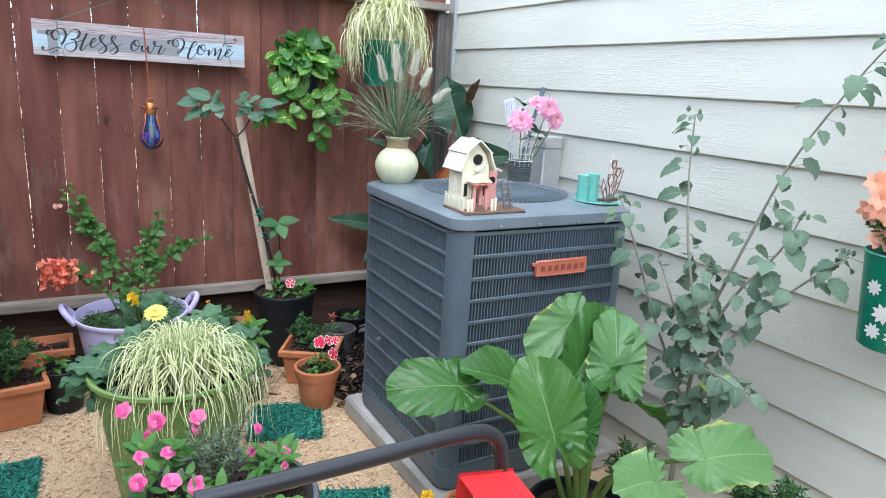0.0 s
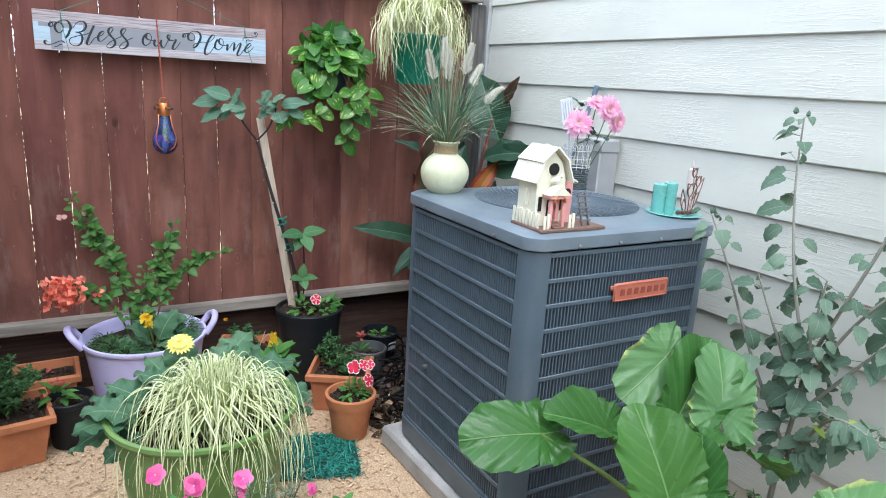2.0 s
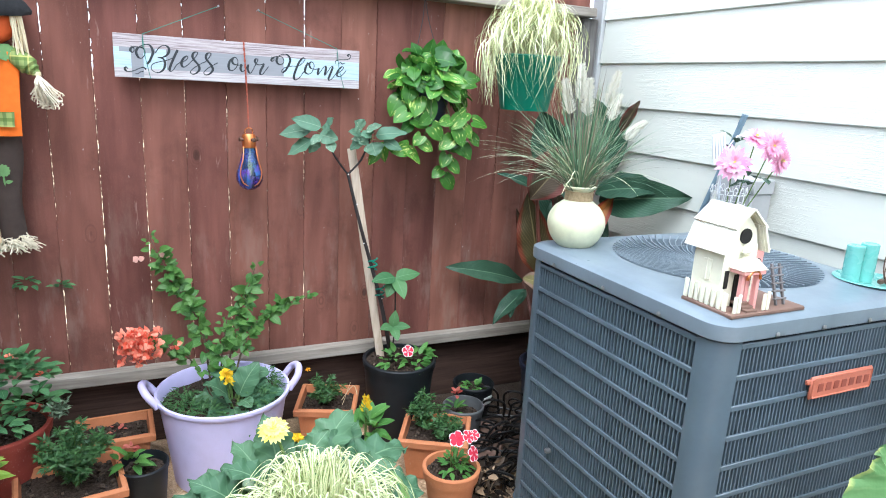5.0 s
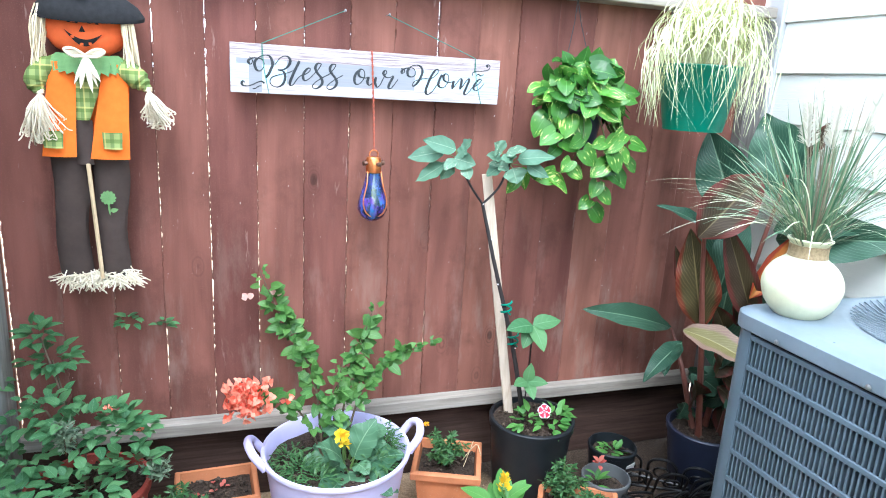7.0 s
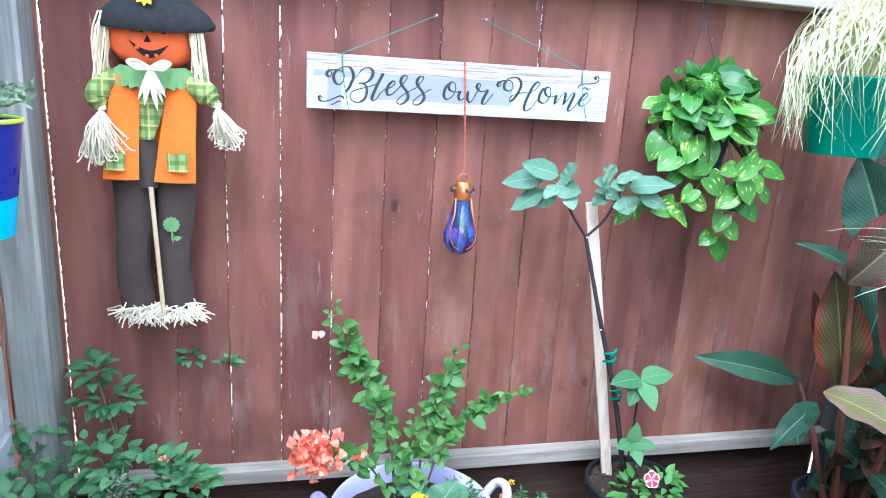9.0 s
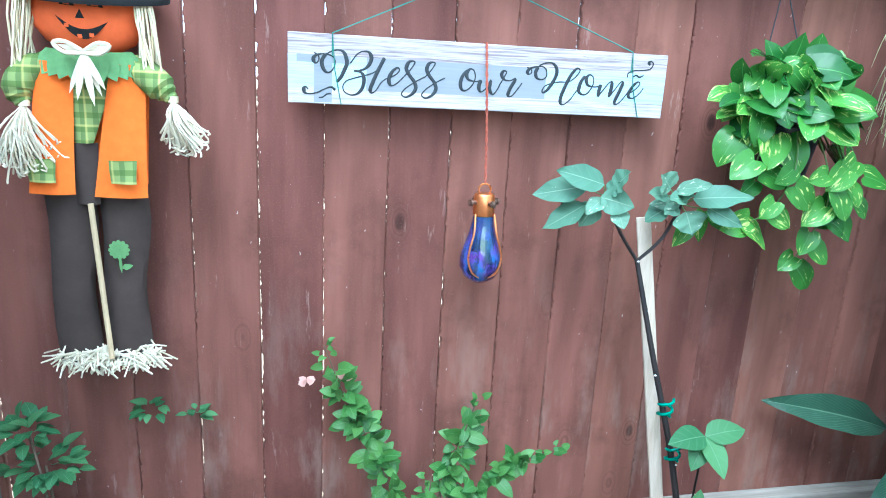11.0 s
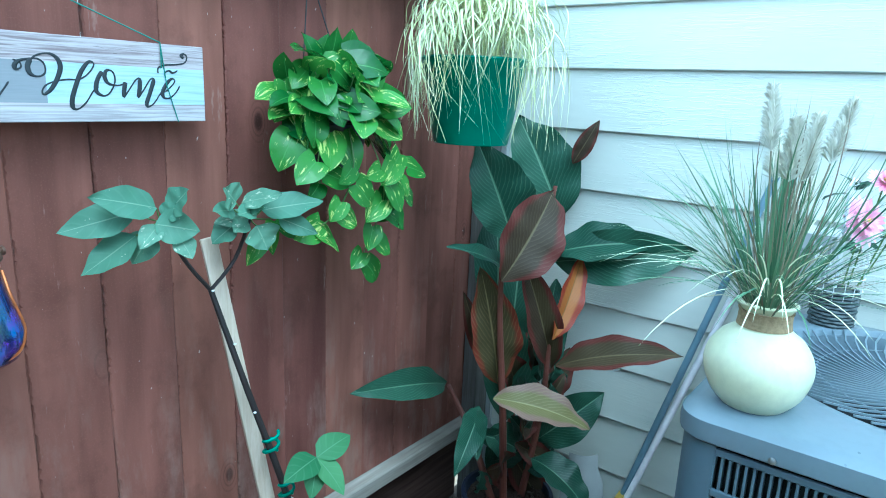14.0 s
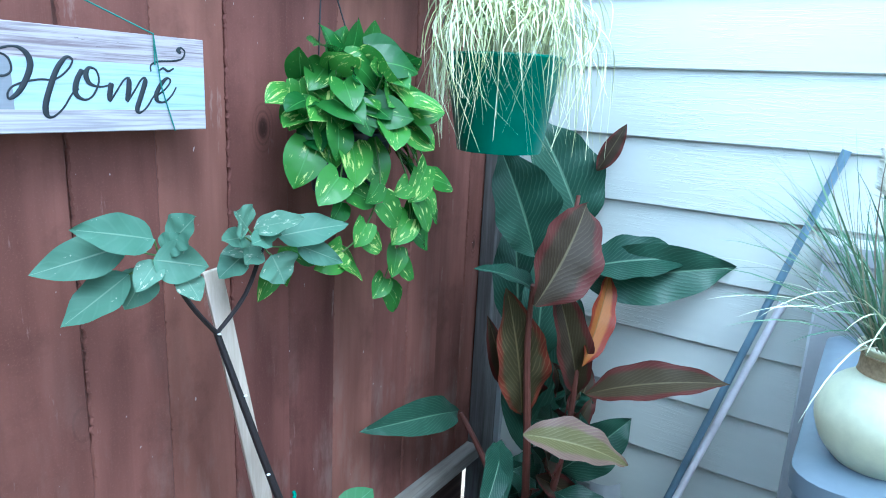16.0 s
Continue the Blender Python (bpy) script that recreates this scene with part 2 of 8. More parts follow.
def petal_mat(name, a, b, eye=None, eye_at=0.25, rough=0.6, through=0.3, edge=None):
    n = Nodes(name)
    uv = n.node("SeparateXYZ", Vector=n.node("TexCoord").outputs["UV"])
    r = n.node("NewGeometry").outputs["Random Per Island"]
    c = n.mix(r, a, b)
    if edge:
        across = n.math("ABSOLUTE", n.math("SUBTRACT", n.math("MULTIPLY", uv.outputs[0], 2.0), 1.0))
        c = n.mix(n.math("MAXIMUM", n.ramp(across, 0.72, 0.85), n.ramp(uv.outputs[1], 0.80, 0.92)), c, edge)
    if eye:
        c = n.mix(n.ramp(uv.outputs[1], eye_at + 0.08, eye_at - 0.04), c, eye)
    return n.done(c, rough, spec=0.25, through=through)


CEDAR = stained_wood()
# Dark brown board wood; shade under the rail is also put into the colour
KICK = grey_wood("dark_shaded_wood", (0.040, 0.023, 0.018), (0.090, 0.054, 0.042))
GREYWOOD = grey_wood("weathered_rail_wood", (0.23, 0.20, 0.17), (0.38, 0.345, 0.30))
GREYPOST = grey_post("weathered_post_wood", (0.19, 0.185, 0.168), (0.32, 0.31, 0.285))
# Weathered post wood darkened: shade of the planted corner is in the colour
SHADEDPOST = grey_post("shaded_grey_post_wood", (0.10, 0.092, 0.086), (0.20, 0.19, 0.18))
STAKEWOOD = grey_post("pine_stake", (0.42, 0.33, 0.25), (0.62, 0.52, 0.42))
SIDING = siding_paint()
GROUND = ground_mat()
CHIPS = pieces_mat("wood_chips", (0.50, 0.34, 0.20), (0.82, 0.64, 0.45))
CONCRETE = concrete()
SOIL = soil_mat()
CRUMBS = pieces_mat("soil_crumbs", (0.015, 0.011, 0.009), (0.12, 0.085, 0.06))
TERRA = terracotta("terracotta", (0.50, 0.19, 0.085))
TERRA_RED = terracotta("red_glazed_clay", (0.30, 0.055, 0.04))
BLACKPLASTIC = plain("black_plastic", (0.010, 0.013, 0.016), 0.5, var=0.3, spec=0.3)
BLUEBLACK = plain("dark_blue_plastic", (0.02, 0.026, 0.05), 0.35)
LILAC = plain("lilac_plastic", (0.56, 0.53, 0.82), 0.38, var=0.1, bump=0.03)
LILAC_ROPE = plain("lilac_handle", (0.55, 0.50, 0.80), 0.6, var=0.2)
LIME = plain("olive_green_plastic", (0.17, 0.29, 0.085), 0.4, var=0.15)
EMERALD = plain("emerald_plastic", (0.006, 0.17, 0.105), 0.35, var=0.2, bump=0.03)
GREYPLASTIC = plain("grey_plastic", (0.10, 0.105, 0.11), 0.45)
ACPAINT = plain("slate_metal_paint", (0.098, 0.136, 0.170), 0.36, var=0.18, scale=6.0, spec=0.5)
# Slate paint paled for lid and guard: dust and reflected sky in the colour
ACPAINT_SKYLIT = plain("slate_paint_sky_lit", (0.170, 0.212, 0.250), 0.32, var=0.22, scale=5.0, spec=0.5)
# Near-black stands in for the shade inside the cabinet, on coil and fan well
ACSHADE = plain("cabinet_inner_shade", (0.007, 0.009, 0.012), 0.6)
COPPERPLATE = plain("salmon_badge", (0.52, 0.16, 0.10), 0.4, var=0.15)
BADGEMARK = plain("badge_relief", (0.30, 0.075, 0.05), 0.5)
SCREW = plain("zinc_screw", (0.35, 0.36, 0.37), 0.35, 0.8)
COPPER = plain("copper", (0.72, 0.25, 0.085), 0.3, 0.85, var=0.2, scale=30)
BLACKTUBE = plain("black_tube", (0.02, 0.022, 0.028), 0.32, var=0.2)
REDCLOTH = plain("red_sling_cloth", (0.62, 0.015, 0.02), 0.75, var=0.2, scale=60)
STEMBROWN = plain("brown_stem", (0.11, 0.075, 0.045), 0.7)
STEMDARK = plain("dark_stem", (0.022, 0.016, 0.016), 0.6)
STEMGREEN = plain("green_stem", (0.12, 0.20, 0.05), 0.5)
STEMRED = plain("red_stem", (0.15, 0.05, 0.035), 0.5)
STEMGREY = plain("grey_bark", (0.30, 0.30, 0.25), 0.75)
CREAM = plain("cream_paint", (0.82, 0.80, 0.64), 0.6, var=0.12)
ROOFCREAM = plain("cream_roof_paint", (0.84, 0.82, 0.70), 0.65, var=0.15, scale=25)
PINKPAINT = plain("pink_paint", (0.74, 0.36, 0.33), 0.6, var=0.15)
BROWNWOOD = plain("brown_base_wood", (0.20, 0.12, 0.09), 0.7)
GREYLADDER = plain("grey_ladder_wood", (0.17, 0.16, 0.16), 0.7)
HOLE = plain("dark_hole", (0.012, 0.011, 0.010), 0.8)
WHITEWIRE = plain("white_wire", (0.72, 0.73, 0.72), 0.5, var=0.15)
WICKER = plain("dark_wicker", (0.09, 0.11, 0.115), 0.6, var=0.4, scale=80)
TEAL = plain("teal_glaze", (0.17, 0.47, 0.42), 0.28, var=0.2)
BRONZE = plain("bronze_wire", (0.20, 0.12, 0.09), 0.4, 0.7)
BLUSH = plain("blush_glass", (0.74, 0.66, 0.64), 0.25)
LINEBOX = plain("grey_box_paint", (0.40, 0.41, 0.41), 0.5, var=0.1)
WHITEPLASTIC = plain("white_plastic", (0.68, 0.72, 0.76), 0.4, var=0.1)
BLUEPOLE = plain("blue_metal_pole", (0.20, 0.29, 0.36), 0.35, 0.2)
PINKPOLE = plain("pale_pole", (0.84, 0.79, 0.80), 0.4)
MOPGREY = plain("worn_metal", (0.36, 0.37, 0.36), 0.45, 0.3, var=0.35)
YELLOWPLASTIC = plain("yellow_plastic", (0.7, 0.5, 0.1), 0.4)
IRON = plain("black_iron", (0.014, 0.014, 0.015), 0.35, 0.3)
NAVY = plain("navy_paint", (0.012, 0.022, 0.22), 0.3, var=0.1)
CYAN = plain("cyan_paint", (0.04, 0.42, 0.72), 0.3, var=0.1)
LIMERIM = plain("lime_paint", (0.42, 0.62, 0.06), 0.35)
STRAW = pieces_mat("straw", (0.62, 0.50, 0.30), (0.86, 0.78, 0.58))
RAFFIA = pieces_mat("pale_raffia", (0.66, 0.57, 0.41), (0.88, 0.82, 0.66))
ORANGEFELT = plain("orange_felt", (0.80, 0.16, 0.012), 0.9, var=0.12, scale=50)
PUMPKIN = plain("pumpkin_cloth", (0.86, 0.15, 0.035), 0.85, var=0.12, scale=40)
BLACKFELT = plain("black_felt", (0.012, 0.012, 0.014), 0.95, var=0.4, scale=70)
BROWNCLOTH = plain("brown_cloth", (0.056, 0.038, 0.032), 0.9, var=0.3, scale=12)
GREENFELT = plain("green_felt", (0.15, 0.29, 0.11), 0.9, var=0.2, scale=50)
YELLOWFELT = plain("yellow_felt", (0.85, 0.55, 0.02), 0.9)
DOWEL = plain("pale_dowel", (0.62, 0.47, 0.29), 0.6)
TWINE = plain("green_twine", (0.05, 0.22, 0.17), 0.8)
REDCORD = plain("red_cord", (0.42, 0.10, 0.06), 0.8, var=0.4, scale=200)
INK = plain("dark_ink", (0.022, 0.028, 0.034), 0.6)
TIE = plain("green_tie_tape", (0.0, 0.20, 0.13), 0.4)
ROCK = plain("grey_flagstone", (0.40, 0.41, 0.41), 0.9, var=0.3, scale=10, bump=0.5)
MORTAR = plain("dark_mortar", (0.10, 0.10, 0.095), 0.95)
TURF = pieces_mat("green_plastic_turf", (0.012, 0.125, 0.095), (0.055, 0.33, 0.25), 0.45)
TURFBASE = plain("turf_base", (0.005, 0.05, 0.038), 0.6)


def checked_cloth():
    n = Nodes("checked_cloth")
    p = n.node("SeparateXYZ", Vector=n.coords((1, 1, 1)))
    def stripe(v, k, lo):
        return n.ramp(n.math("SINE", n.math("MULTIPLY", v, k)), lo, lo + 0.15)
    c = n.mix(n.math("MULTIPLY", stripe(p.outputs[0], 260.0, 0.2), 0.6), (0.25, 0.31, 0.11), (0.08, 0.14, 0.05))
    c = n.mix(n.math("MULTIPLY", stripe(p.outputs[2], 230.0, 0.2), 0.6), c, (0.08, 0.14, 0.03))
    c = n.mix(n.math("MULTIPLY", stripe(p.outputs[2], 115.0, 0.93), 0.8), c, (0.7, 0.6, 0.2))
    c = n.mix(n.math("MULTIPLY", stripe(p.outputs[0], 130.0, 0.93), 0.8), c, (0.7, 0.6, 0.2))
    return n.done(c, 0.9, spec=0.1)


def sign_print():
    """Printed board: whitewashed, grey and pale blue planks with wood grain."""
    n = Nodes("printed_plank_board")
    xyz = n.coords((1, 1, 1))
    p = n.node("SeparateXYZ", Vector=xyz)
    x, z = p.outputs[0], p.outputs[2]
    g = n.noise(1.0, n.coords((7, 1, 210)), 4, 0.6, 0.8)
    light = n.mix(n.ramp(g, 0.42, 0.64), (0.46, 0.41, 0.42), (0.21, 0.165, 0.175))
    grey = n.mix(g, (0.20, 0.21, 0.235), (0.30, 0.31, 0.335))
    blue = n.mix(n.ramp(g, 0.4, 0.7), (0.45, 0.57, 0.65), (0.32, 0.42, 0.51))
    def band(v, a, b):
        return n.math("MULTIPLY", n.math("GREATER_THAN", v, a), n.math("LESS_THAN", v, b))
    c = n.mix(n.math("LESS_THAN", z, 0.030), light, n.mix(0.25, light, (0.62, 0.64, 0.66)))
    mid = band(z, 0.032, 0.100)
    c = n.mix(n.math("MULTIPLY", mid, n.math("LESS_THAN", x, 0.165)), c, blue)
    c = n.mix(n.math("MULTIPLY", mid, band(x, 0.165, 0.571)), c, grey)
    c = n.mix(n.math("MULTIPLY", mid, n.math("GREATER_THAN", x, 0.571)), c, blue)
    c = n.mix(n.math("MULTIPLY", band(z, 0.003, 0.100), band(x, 0.054, 0.092)), c, grey)
    c = n.mix(n.math("MULTIPLY", band(z, 0.085, 0.101), band(x, 0.018, 0.131)), c, grey)
    flake = n.math("GREATER_THAN", n.noise(1.0, n.coords((34, 1, 300)), 3, 0.6), 0.66)
    c = n.mix(n.math("MULTIPLY", n.math("MULTIPLY", flake, band(x, 0.60, 0.79)), n.math("MULTIPLY", band(z, 0.098, 0.138), 0.8)), c, (0.10, 0.075, 0.07))
    n.bump(g, 0.1, 0.001)
    return n.done(c, 0.55, spec=0.3)


CHECKED = checked_cloth()
SIGNPRINT = sign_print()


def bottle_glass():
    n = Nodes("iridescent_blue_glass")
    z = n.node("SeparateXYZ", Vector=n.coords()).outputs[2]
    k = n.noise(26.0, n.coords(), 3)
    c = n.mix(n.ramp(k, 0.35, 0.65), (0.03, 0.24, 0.62), (0.26, 0.07, 0.58))
    c = n.mix(n.ramp(n.noise(34.0, n.coords((1, 1, 0.6)), 4, 0.6), 0.46, 0.60), c, (0.010, 0.016, 0.10))
    c = n.mix(n.ramp(z, 0.05, 0.17), c, (0.03, 0.07, 0.22))
    n.put(n.bsdf.inputs["Transmission Weight"], 0.5)
    n.put(n.bsdf.inputs["Metallic"], 0.45)
    n.put(n.bsdf.inputs["Coat Weight"], 1.0)
    n.put(n.bsdf.inputs["Thin Film Thickness"], 420.0)
    return n.done(c, 0.06, spec=0.8)


BOTTLE = bottle_glass()
VASE = plain("pale_green_glaze", (0.74, 0.75, 0.52), 0.34, var=0.12, scale=40)
VASEBAND = plain("jute_band", (0.40, 0.30, 0.17), 0.9, var=0.4, scale=150, bump=0.6)

STRAND = leaf_mat("cream_grass_strand", (0.52, 0.56, 0.22), (0.86, 0.86, 0.62), rough=0.5, through=0.1)
GRASS_PALE = leaf_mat("pale_striped_grass", (0.66, 0.68, 0.36), (0.86, 0.86, 0.60), edge=(0.22, 0.34, 0.09), edge_at=0.74, rough=0.5, through=0.2)
GRASS_CREAM = leaf_mat("cream_grass", (0.62, 0.66, 0.40), (0.84, 0.85, 0.66), edge=(0.25, 0.36, 0.14), edge_at=0.78, rough=0.5, through=0.2)
GRASS_SILK = leaf_mat("dull_green_grass", (0.030, 0.105, 0.055), (0.20, 0.30, 0.17), rough=0.55, through=0.1)
GRASS_BROWN = leaf_mat("brown_green_grass", (0.16, 0.12, 0.09), (0.34, 0.33, 0.22), rough=0.6, through=0.1)
PLUME = pieces_mat("cream_plume", (0.74, 0.72, 0.60), (0.92, 0.91, 0.82))
POTHOS = leaf_mat("variegated_heart_leaf", (0.010, 0.062, 0.014), (0.11, 0.30, 0.04), vein=(0.11, 0.28, 0.06), veins=4, vein_amount=0.08, blotch=(0.52, 0.62, 0.17), blotch_lo=0.61, rough=0.27, through=0.25, streak=(6.0, 1.6, 1))
SAGE = leaf_mat("dusty_green_leaf", (0.085, 0.19, 0.12), (0.18, 0.30, 0.20), vein=(0.26, 0.38, 0.26), veins=5, vein_amount=0.16, blotch=(0.52, 0.56, 0.42), blotch_lo=0.64, rough=0.5, streak=(5.0, 4.0, 1))
FRESH = leaf_mat("fresh_green_leaf", (0.045, 0.16, 0.035), (0.12, 0.28, 0.06), vein=(0.18, 0.34, 0.11), veins=6, vein_amount=0.25)
LIMELEAF = leaf_mat("yellow_green_leaf", (0.20, 0.36, 0.05), (0.36, 0.48, 0.10), vein=(0.42, 0.52, 0.18), veins=6, vein_amount=0.25)
VINE = leaf_mat("vine_green_leaf", (0.035, 0.12, 0.025), (0.12, 0.25, 0.06), vein=(0.16, 0.28, 0.10), veins=5, vein_amount=0.2)
BLUEGREEN = leaf_mat("blue_green_leaf", (0.040, 0.135, 0.052), (0.125, 0.265, 0.105), vein=(0.17, 0.31, 0.17), veins=5, vein_amount=0.3, rough=0.5)
CHARD = leaf_mat("broad_green_leaf", (0.050, 0.130, 0.070), (0.115, 0.225, 0.12), vein=(0.24, 0.38, 0.22), veins=6, vein_amount=0.35)
NEEDLE = leaf_mat("feathery_green", (0.025, 0.085, 0.028), (0.085, 0.175, 0.06), through=0.15)
ROSEMARY = leaf_mat("grey_green_needles", (0.09, 0.14, 0.09), (0.21, 0.28, 0.18), through=0.15)
TARO = leaf_mat("elephant_ear_leaf", (0.032, 0.112, 0.024), (0.070, 0.178, 0.038), vein=(0.20, 0.36, 0.13), veins=7, slope=0.45, vein_amount=0.30, rough=0.30, through=0.2, rib_width=0.03, quilt=0.7)
TARO_PALE = leaf_mat("pale_elephant_ear_leaf", (0.095, 0.215, 0.08), (0.14, 0.27, 0.10), vein=(0.27, 0.40, 0.19), veins=7, slope=0.45, vein_amount=0.34, edge=(0.48, 0.52, 0.17), edge_at=0.93, rough=0.36, through=0.2, rib_width=0.03, quilt=0.6)
HIBISCUS = leaf_mat("grey_green_lobed_leaf", (0.07, 0.135, 0.09), (0.20, 0.29, 0.20), vein=(0.25, 0.34, 0.25), veins=4, vein_amount=0.2, rough=0.55)
CANNA_DARK = leaf_mat("dark_green_canna_leaf", (0.013, 0.042, 0.026), (0.042, 0.095, 0.058), vein=(0.17, 0.27, 0.17), veins=17, vein_amount=0.45, slope=0.42, rough=0.33, through=0.15, spec=0.22)
CANNA_BRONZE = leaf_mat("bronze_canna_leaf", (0.034, 0.022, 0.014), (0.060, 0.046, 0.020), vein=(0.15, 0.12, 0.06), veins=16, vein_amount=0.40, edge=(0.085, 0.02, 0.016), edge_at=0.7, slope=0.42, rough=0.58, through=0.15, spec=0.22)
CANNA_RUST = leaf_mat("rust_canna_leaf", (0.27, 0.065, 0.016), (0.36, 0.14, 0.03), vein=(0.12, 0.10, 0.03), veins=14, vein_amount=0.70, edge=(0.22, 0.03, 0.015), edge_at=0.6, slope=0.42, rough=0.4, spec=0.22)
CANNA_RED = leaf_mat("red_edged_canna_leaf", (0.040, 0.042, 0.018), (0.085, 0.060, 0.026), vein=(0.26, 0.20, 0.09), veins=16, vein_amount=0.60, edge=(0.13, 0.026, 0.014), edge_at=0.76, slope=0.42, rough=0.38, through=0.15, spec=0.22)
CANNA_PALE = leaf_mat("faded_canna_leaf", (0.15, 0.135, 0.05), (0.22, 0.19, 0.08), vein=(0.36, 0.32, 0.15), veins=15, vein_amount=0.65, edge=(0.22, 0.14, 0.11), edge_at=0.6, slope=0.42, rough=0.45, spec=0.22)
DRYLEAF = pieces_mat("dry_leaf", (0.30, 0.20, 0.12), (0.50, 0.38, 0.25))
PINK = petal_mat("hot_pink_petal", (0.74, 0.075, 0.30), (0.88, 0.24, 0.48), (0.88, 0.60, 0.72), 0.08)
REDWHITE = petal_mat("red_white_petal", (0.70, 0.02, 0.06), (0.78, 0.05, 0.10), edge=(0.88, 0.80, 0.82))
YELLOW = petal_mat("yellow_petal", (0.88, 0.55, 0.02), (0.90, 0.72, 0.05))
LEMON = petal_mat("lemon_petal", (0.88, 0.76, 0.12), (0.92, 0.86, 0.36))
CORAL = petal_mat("coral_bract", (0.82, 0.12, 0.065), (0.92, 0.42, 0.30))
PALEPINK = petal_mat("pale_pink_bract", (0.78, 0.42, 0.36), (0.82, 0.55, 0.48))
SILKPINK = petal_mat("silk_pink_petal", (0.80, 0.30, 0.50), (0.90, 0.60, 0.72), (0.85, 0.75, 0.55), 0.12)
PEACH = petal_mat("peach_petal", (0.85, 0.28, 0.15), (0.88, 0.50, 0.36))
MARIGOLD = petal_mat("marigold_petal", (0.85, 0.32, 0.01), (0.90, 0.50, 0.02))
DULLRED = petal_mat("dusky_red_petal", (0.35, 0.06, 0.05), (0.50, 0.16, 0.12))

# ---- mesh tools ----
rng = random.Random(7)
V = Vector


class G:
    """Gathers faces of one mesh, with a uv for each vertex and a material slot for each face."""

    def __init__(self):
        self.v, self.f, self.uv, self.m = [], [], [], []

    def add(self, verts, faces, uvs=None, m=0, at=None):
        o = len(self.v)
        self.v += [tuple(at @ V(p)) if at is not None else tuple(p) for p in verts]
        self.uv += uvs or [(0.5, 0.5)] * len(verts)
        self.f += [tuple(i + o for i in f) for f in faces]
        self.m += [m] * len(faces)
        return self

    def box(self, a, b, bevel=0.0, m=0, at=None):
        """A box between two corners, with chamfered edges."""
        c = [(a[i] + b[i]) / 2 for i in range(3)]
        h = [abs(b[i] - a[i]) / 2 for i in range(3)]
        e = min(bevel, min(h) * 0.9)
        if e <= 0:
            vs = [(c[0] + sx * h[0], c[1] + sy * h[1], c[2] + sz * h[2]) for sx in (-1, 1) for sy in (-1, 1) for sz in (-1, 1)]
            return self.add(vs, [(0, 1, 3, 2), (4, 6, 7, 5), (0, 4, 5, 1), (2, 3, 7, 6), (0, 2, 6, 4), (1, 5, 7, 3)], m=m, at=at)
        vs, index = [], {}
        for sx in (-1, 1):
            for sy in (-1, 1):
                for sz in (-1, 1):
                    s = (sx, sy, sz)
                    for k in range(3):
                        index[s, k] = len(vs)
                        vs.append(tuple(c[i] + s[i] * (h[i] if i == k else h[i] - e) for i in range(3)))
        fs = []
        for k in range(3):
            i, j = (k + 1) % 3, (k + 2) % 3
            for d in (-1, 1):
                ring = []
                for p, q in ((-1, -1), (1, -1), (1, 1), (-1, 1)):
                    s = [0, 0, 0]
                    s[k], s[i], s[j] = d, p, q
                    ring.append(index[tuple(s), k])
                fs.append(tuple(ring if d > 0 else ring[::-1]))
            for p in (-1, 1):
                for q in (-1, 1):
                    s0, s1 = [0, 0, 0], [0, 0, 0]
                    s0[k], s1[k] = -1, 1
                    s0[i] = s1[i] = p
                    s0[j] = s1[j] = q
                    r = [index[tuple(s0), i], index[tuple(s1), i], index[tuple(s1), j], index[tuple(s0), j]]
                    fs.append(tuple(r if p * q < 0 else r[::-1]))
        for s in [(x, y, z) for x in (-1, 1) for y in (-1, 1) for z in (-1, 1)]:
            r = [index[s, 0], index[s, 1], index[s, 2]]
            fs.append(tuple(r if s[0] * s[1] * s[2] > 0 else r[::-1]))
        return self.add(vs, fs, m=m, at=at)

    def lathe(self, prof, n=28, m=0, at=None, squash=1.0):
        vs, fs, uv = [], [], []
        for j, (r, z) in enumerate(prof):
            for i in range(n):
                a = 2 * math.pi * i / n
                vs.append((r * math.cos(a), r * math.sin(a) * squash, z))
                uv.append((i / n, j / max(1, len(prof) - 1)))
        for j in range(len(prof) - 1):
            for i in range(n):
                k = (i + 1) % n
                fs.append((j * n + i, j * n + k, (j + 1) * n + k, (j + 1) * n + i))
        if prof[0][0] > 1e-6:
            fs.append(tuple(range(n))[::-1])
        if prof[-1][0] > 1e-6:
            fs.append(tuple((len(prof) - 1) * n + i for i in range(n)))
        return self.add(vs, fs, uv, m, at)

    def tube(self, pts, r, n=6, m=0, at=None):
        """A round bar along points; r is one radius or one for each point."""
        pts = [V(p) for p in pts]
        rs = r if isinstance(r, (list, tuple)) else [r] * len(pts)
        vs, fs, uv = [], [], []
        side = None
        for i, p in enumerate(pts):
            d = (pts[min(i + 1, len(pts) - 1)] - pts[max(i - 1, 0)])
            d = d.normalized() if d.length > 1e-9 else V((0, 0, 1))
            if side is None:
                side = d.orthogonal().normalized()
            side = (side - d * side.dot(d))
            side = side.normalized() if side.length > 1e-6 else d.orthogonal().normalized()
            up = d.cross(side)
            for k in range(n):
                a = 2 * math.pi * k / n
                vs.append(p + (side * math.cos(a) + up * math.sin(a)) * rs[i])
                uv.append((k / n, i / max(1, len(pts) - 1)))
        for i in range(len(pts) - 1):
            for k in range(n):
                q = (k + 1) % n
                fs.append((i * n + k, i * n + q, (i + 1) * n + q, (i + 1) * n + k))
        fs.append(tuple(range(n))[::-1])
        fs.append(tuple((len(pts) - 1) * n + k for k in range(n)))
        return self.add(vs, fs, uv, m, at)

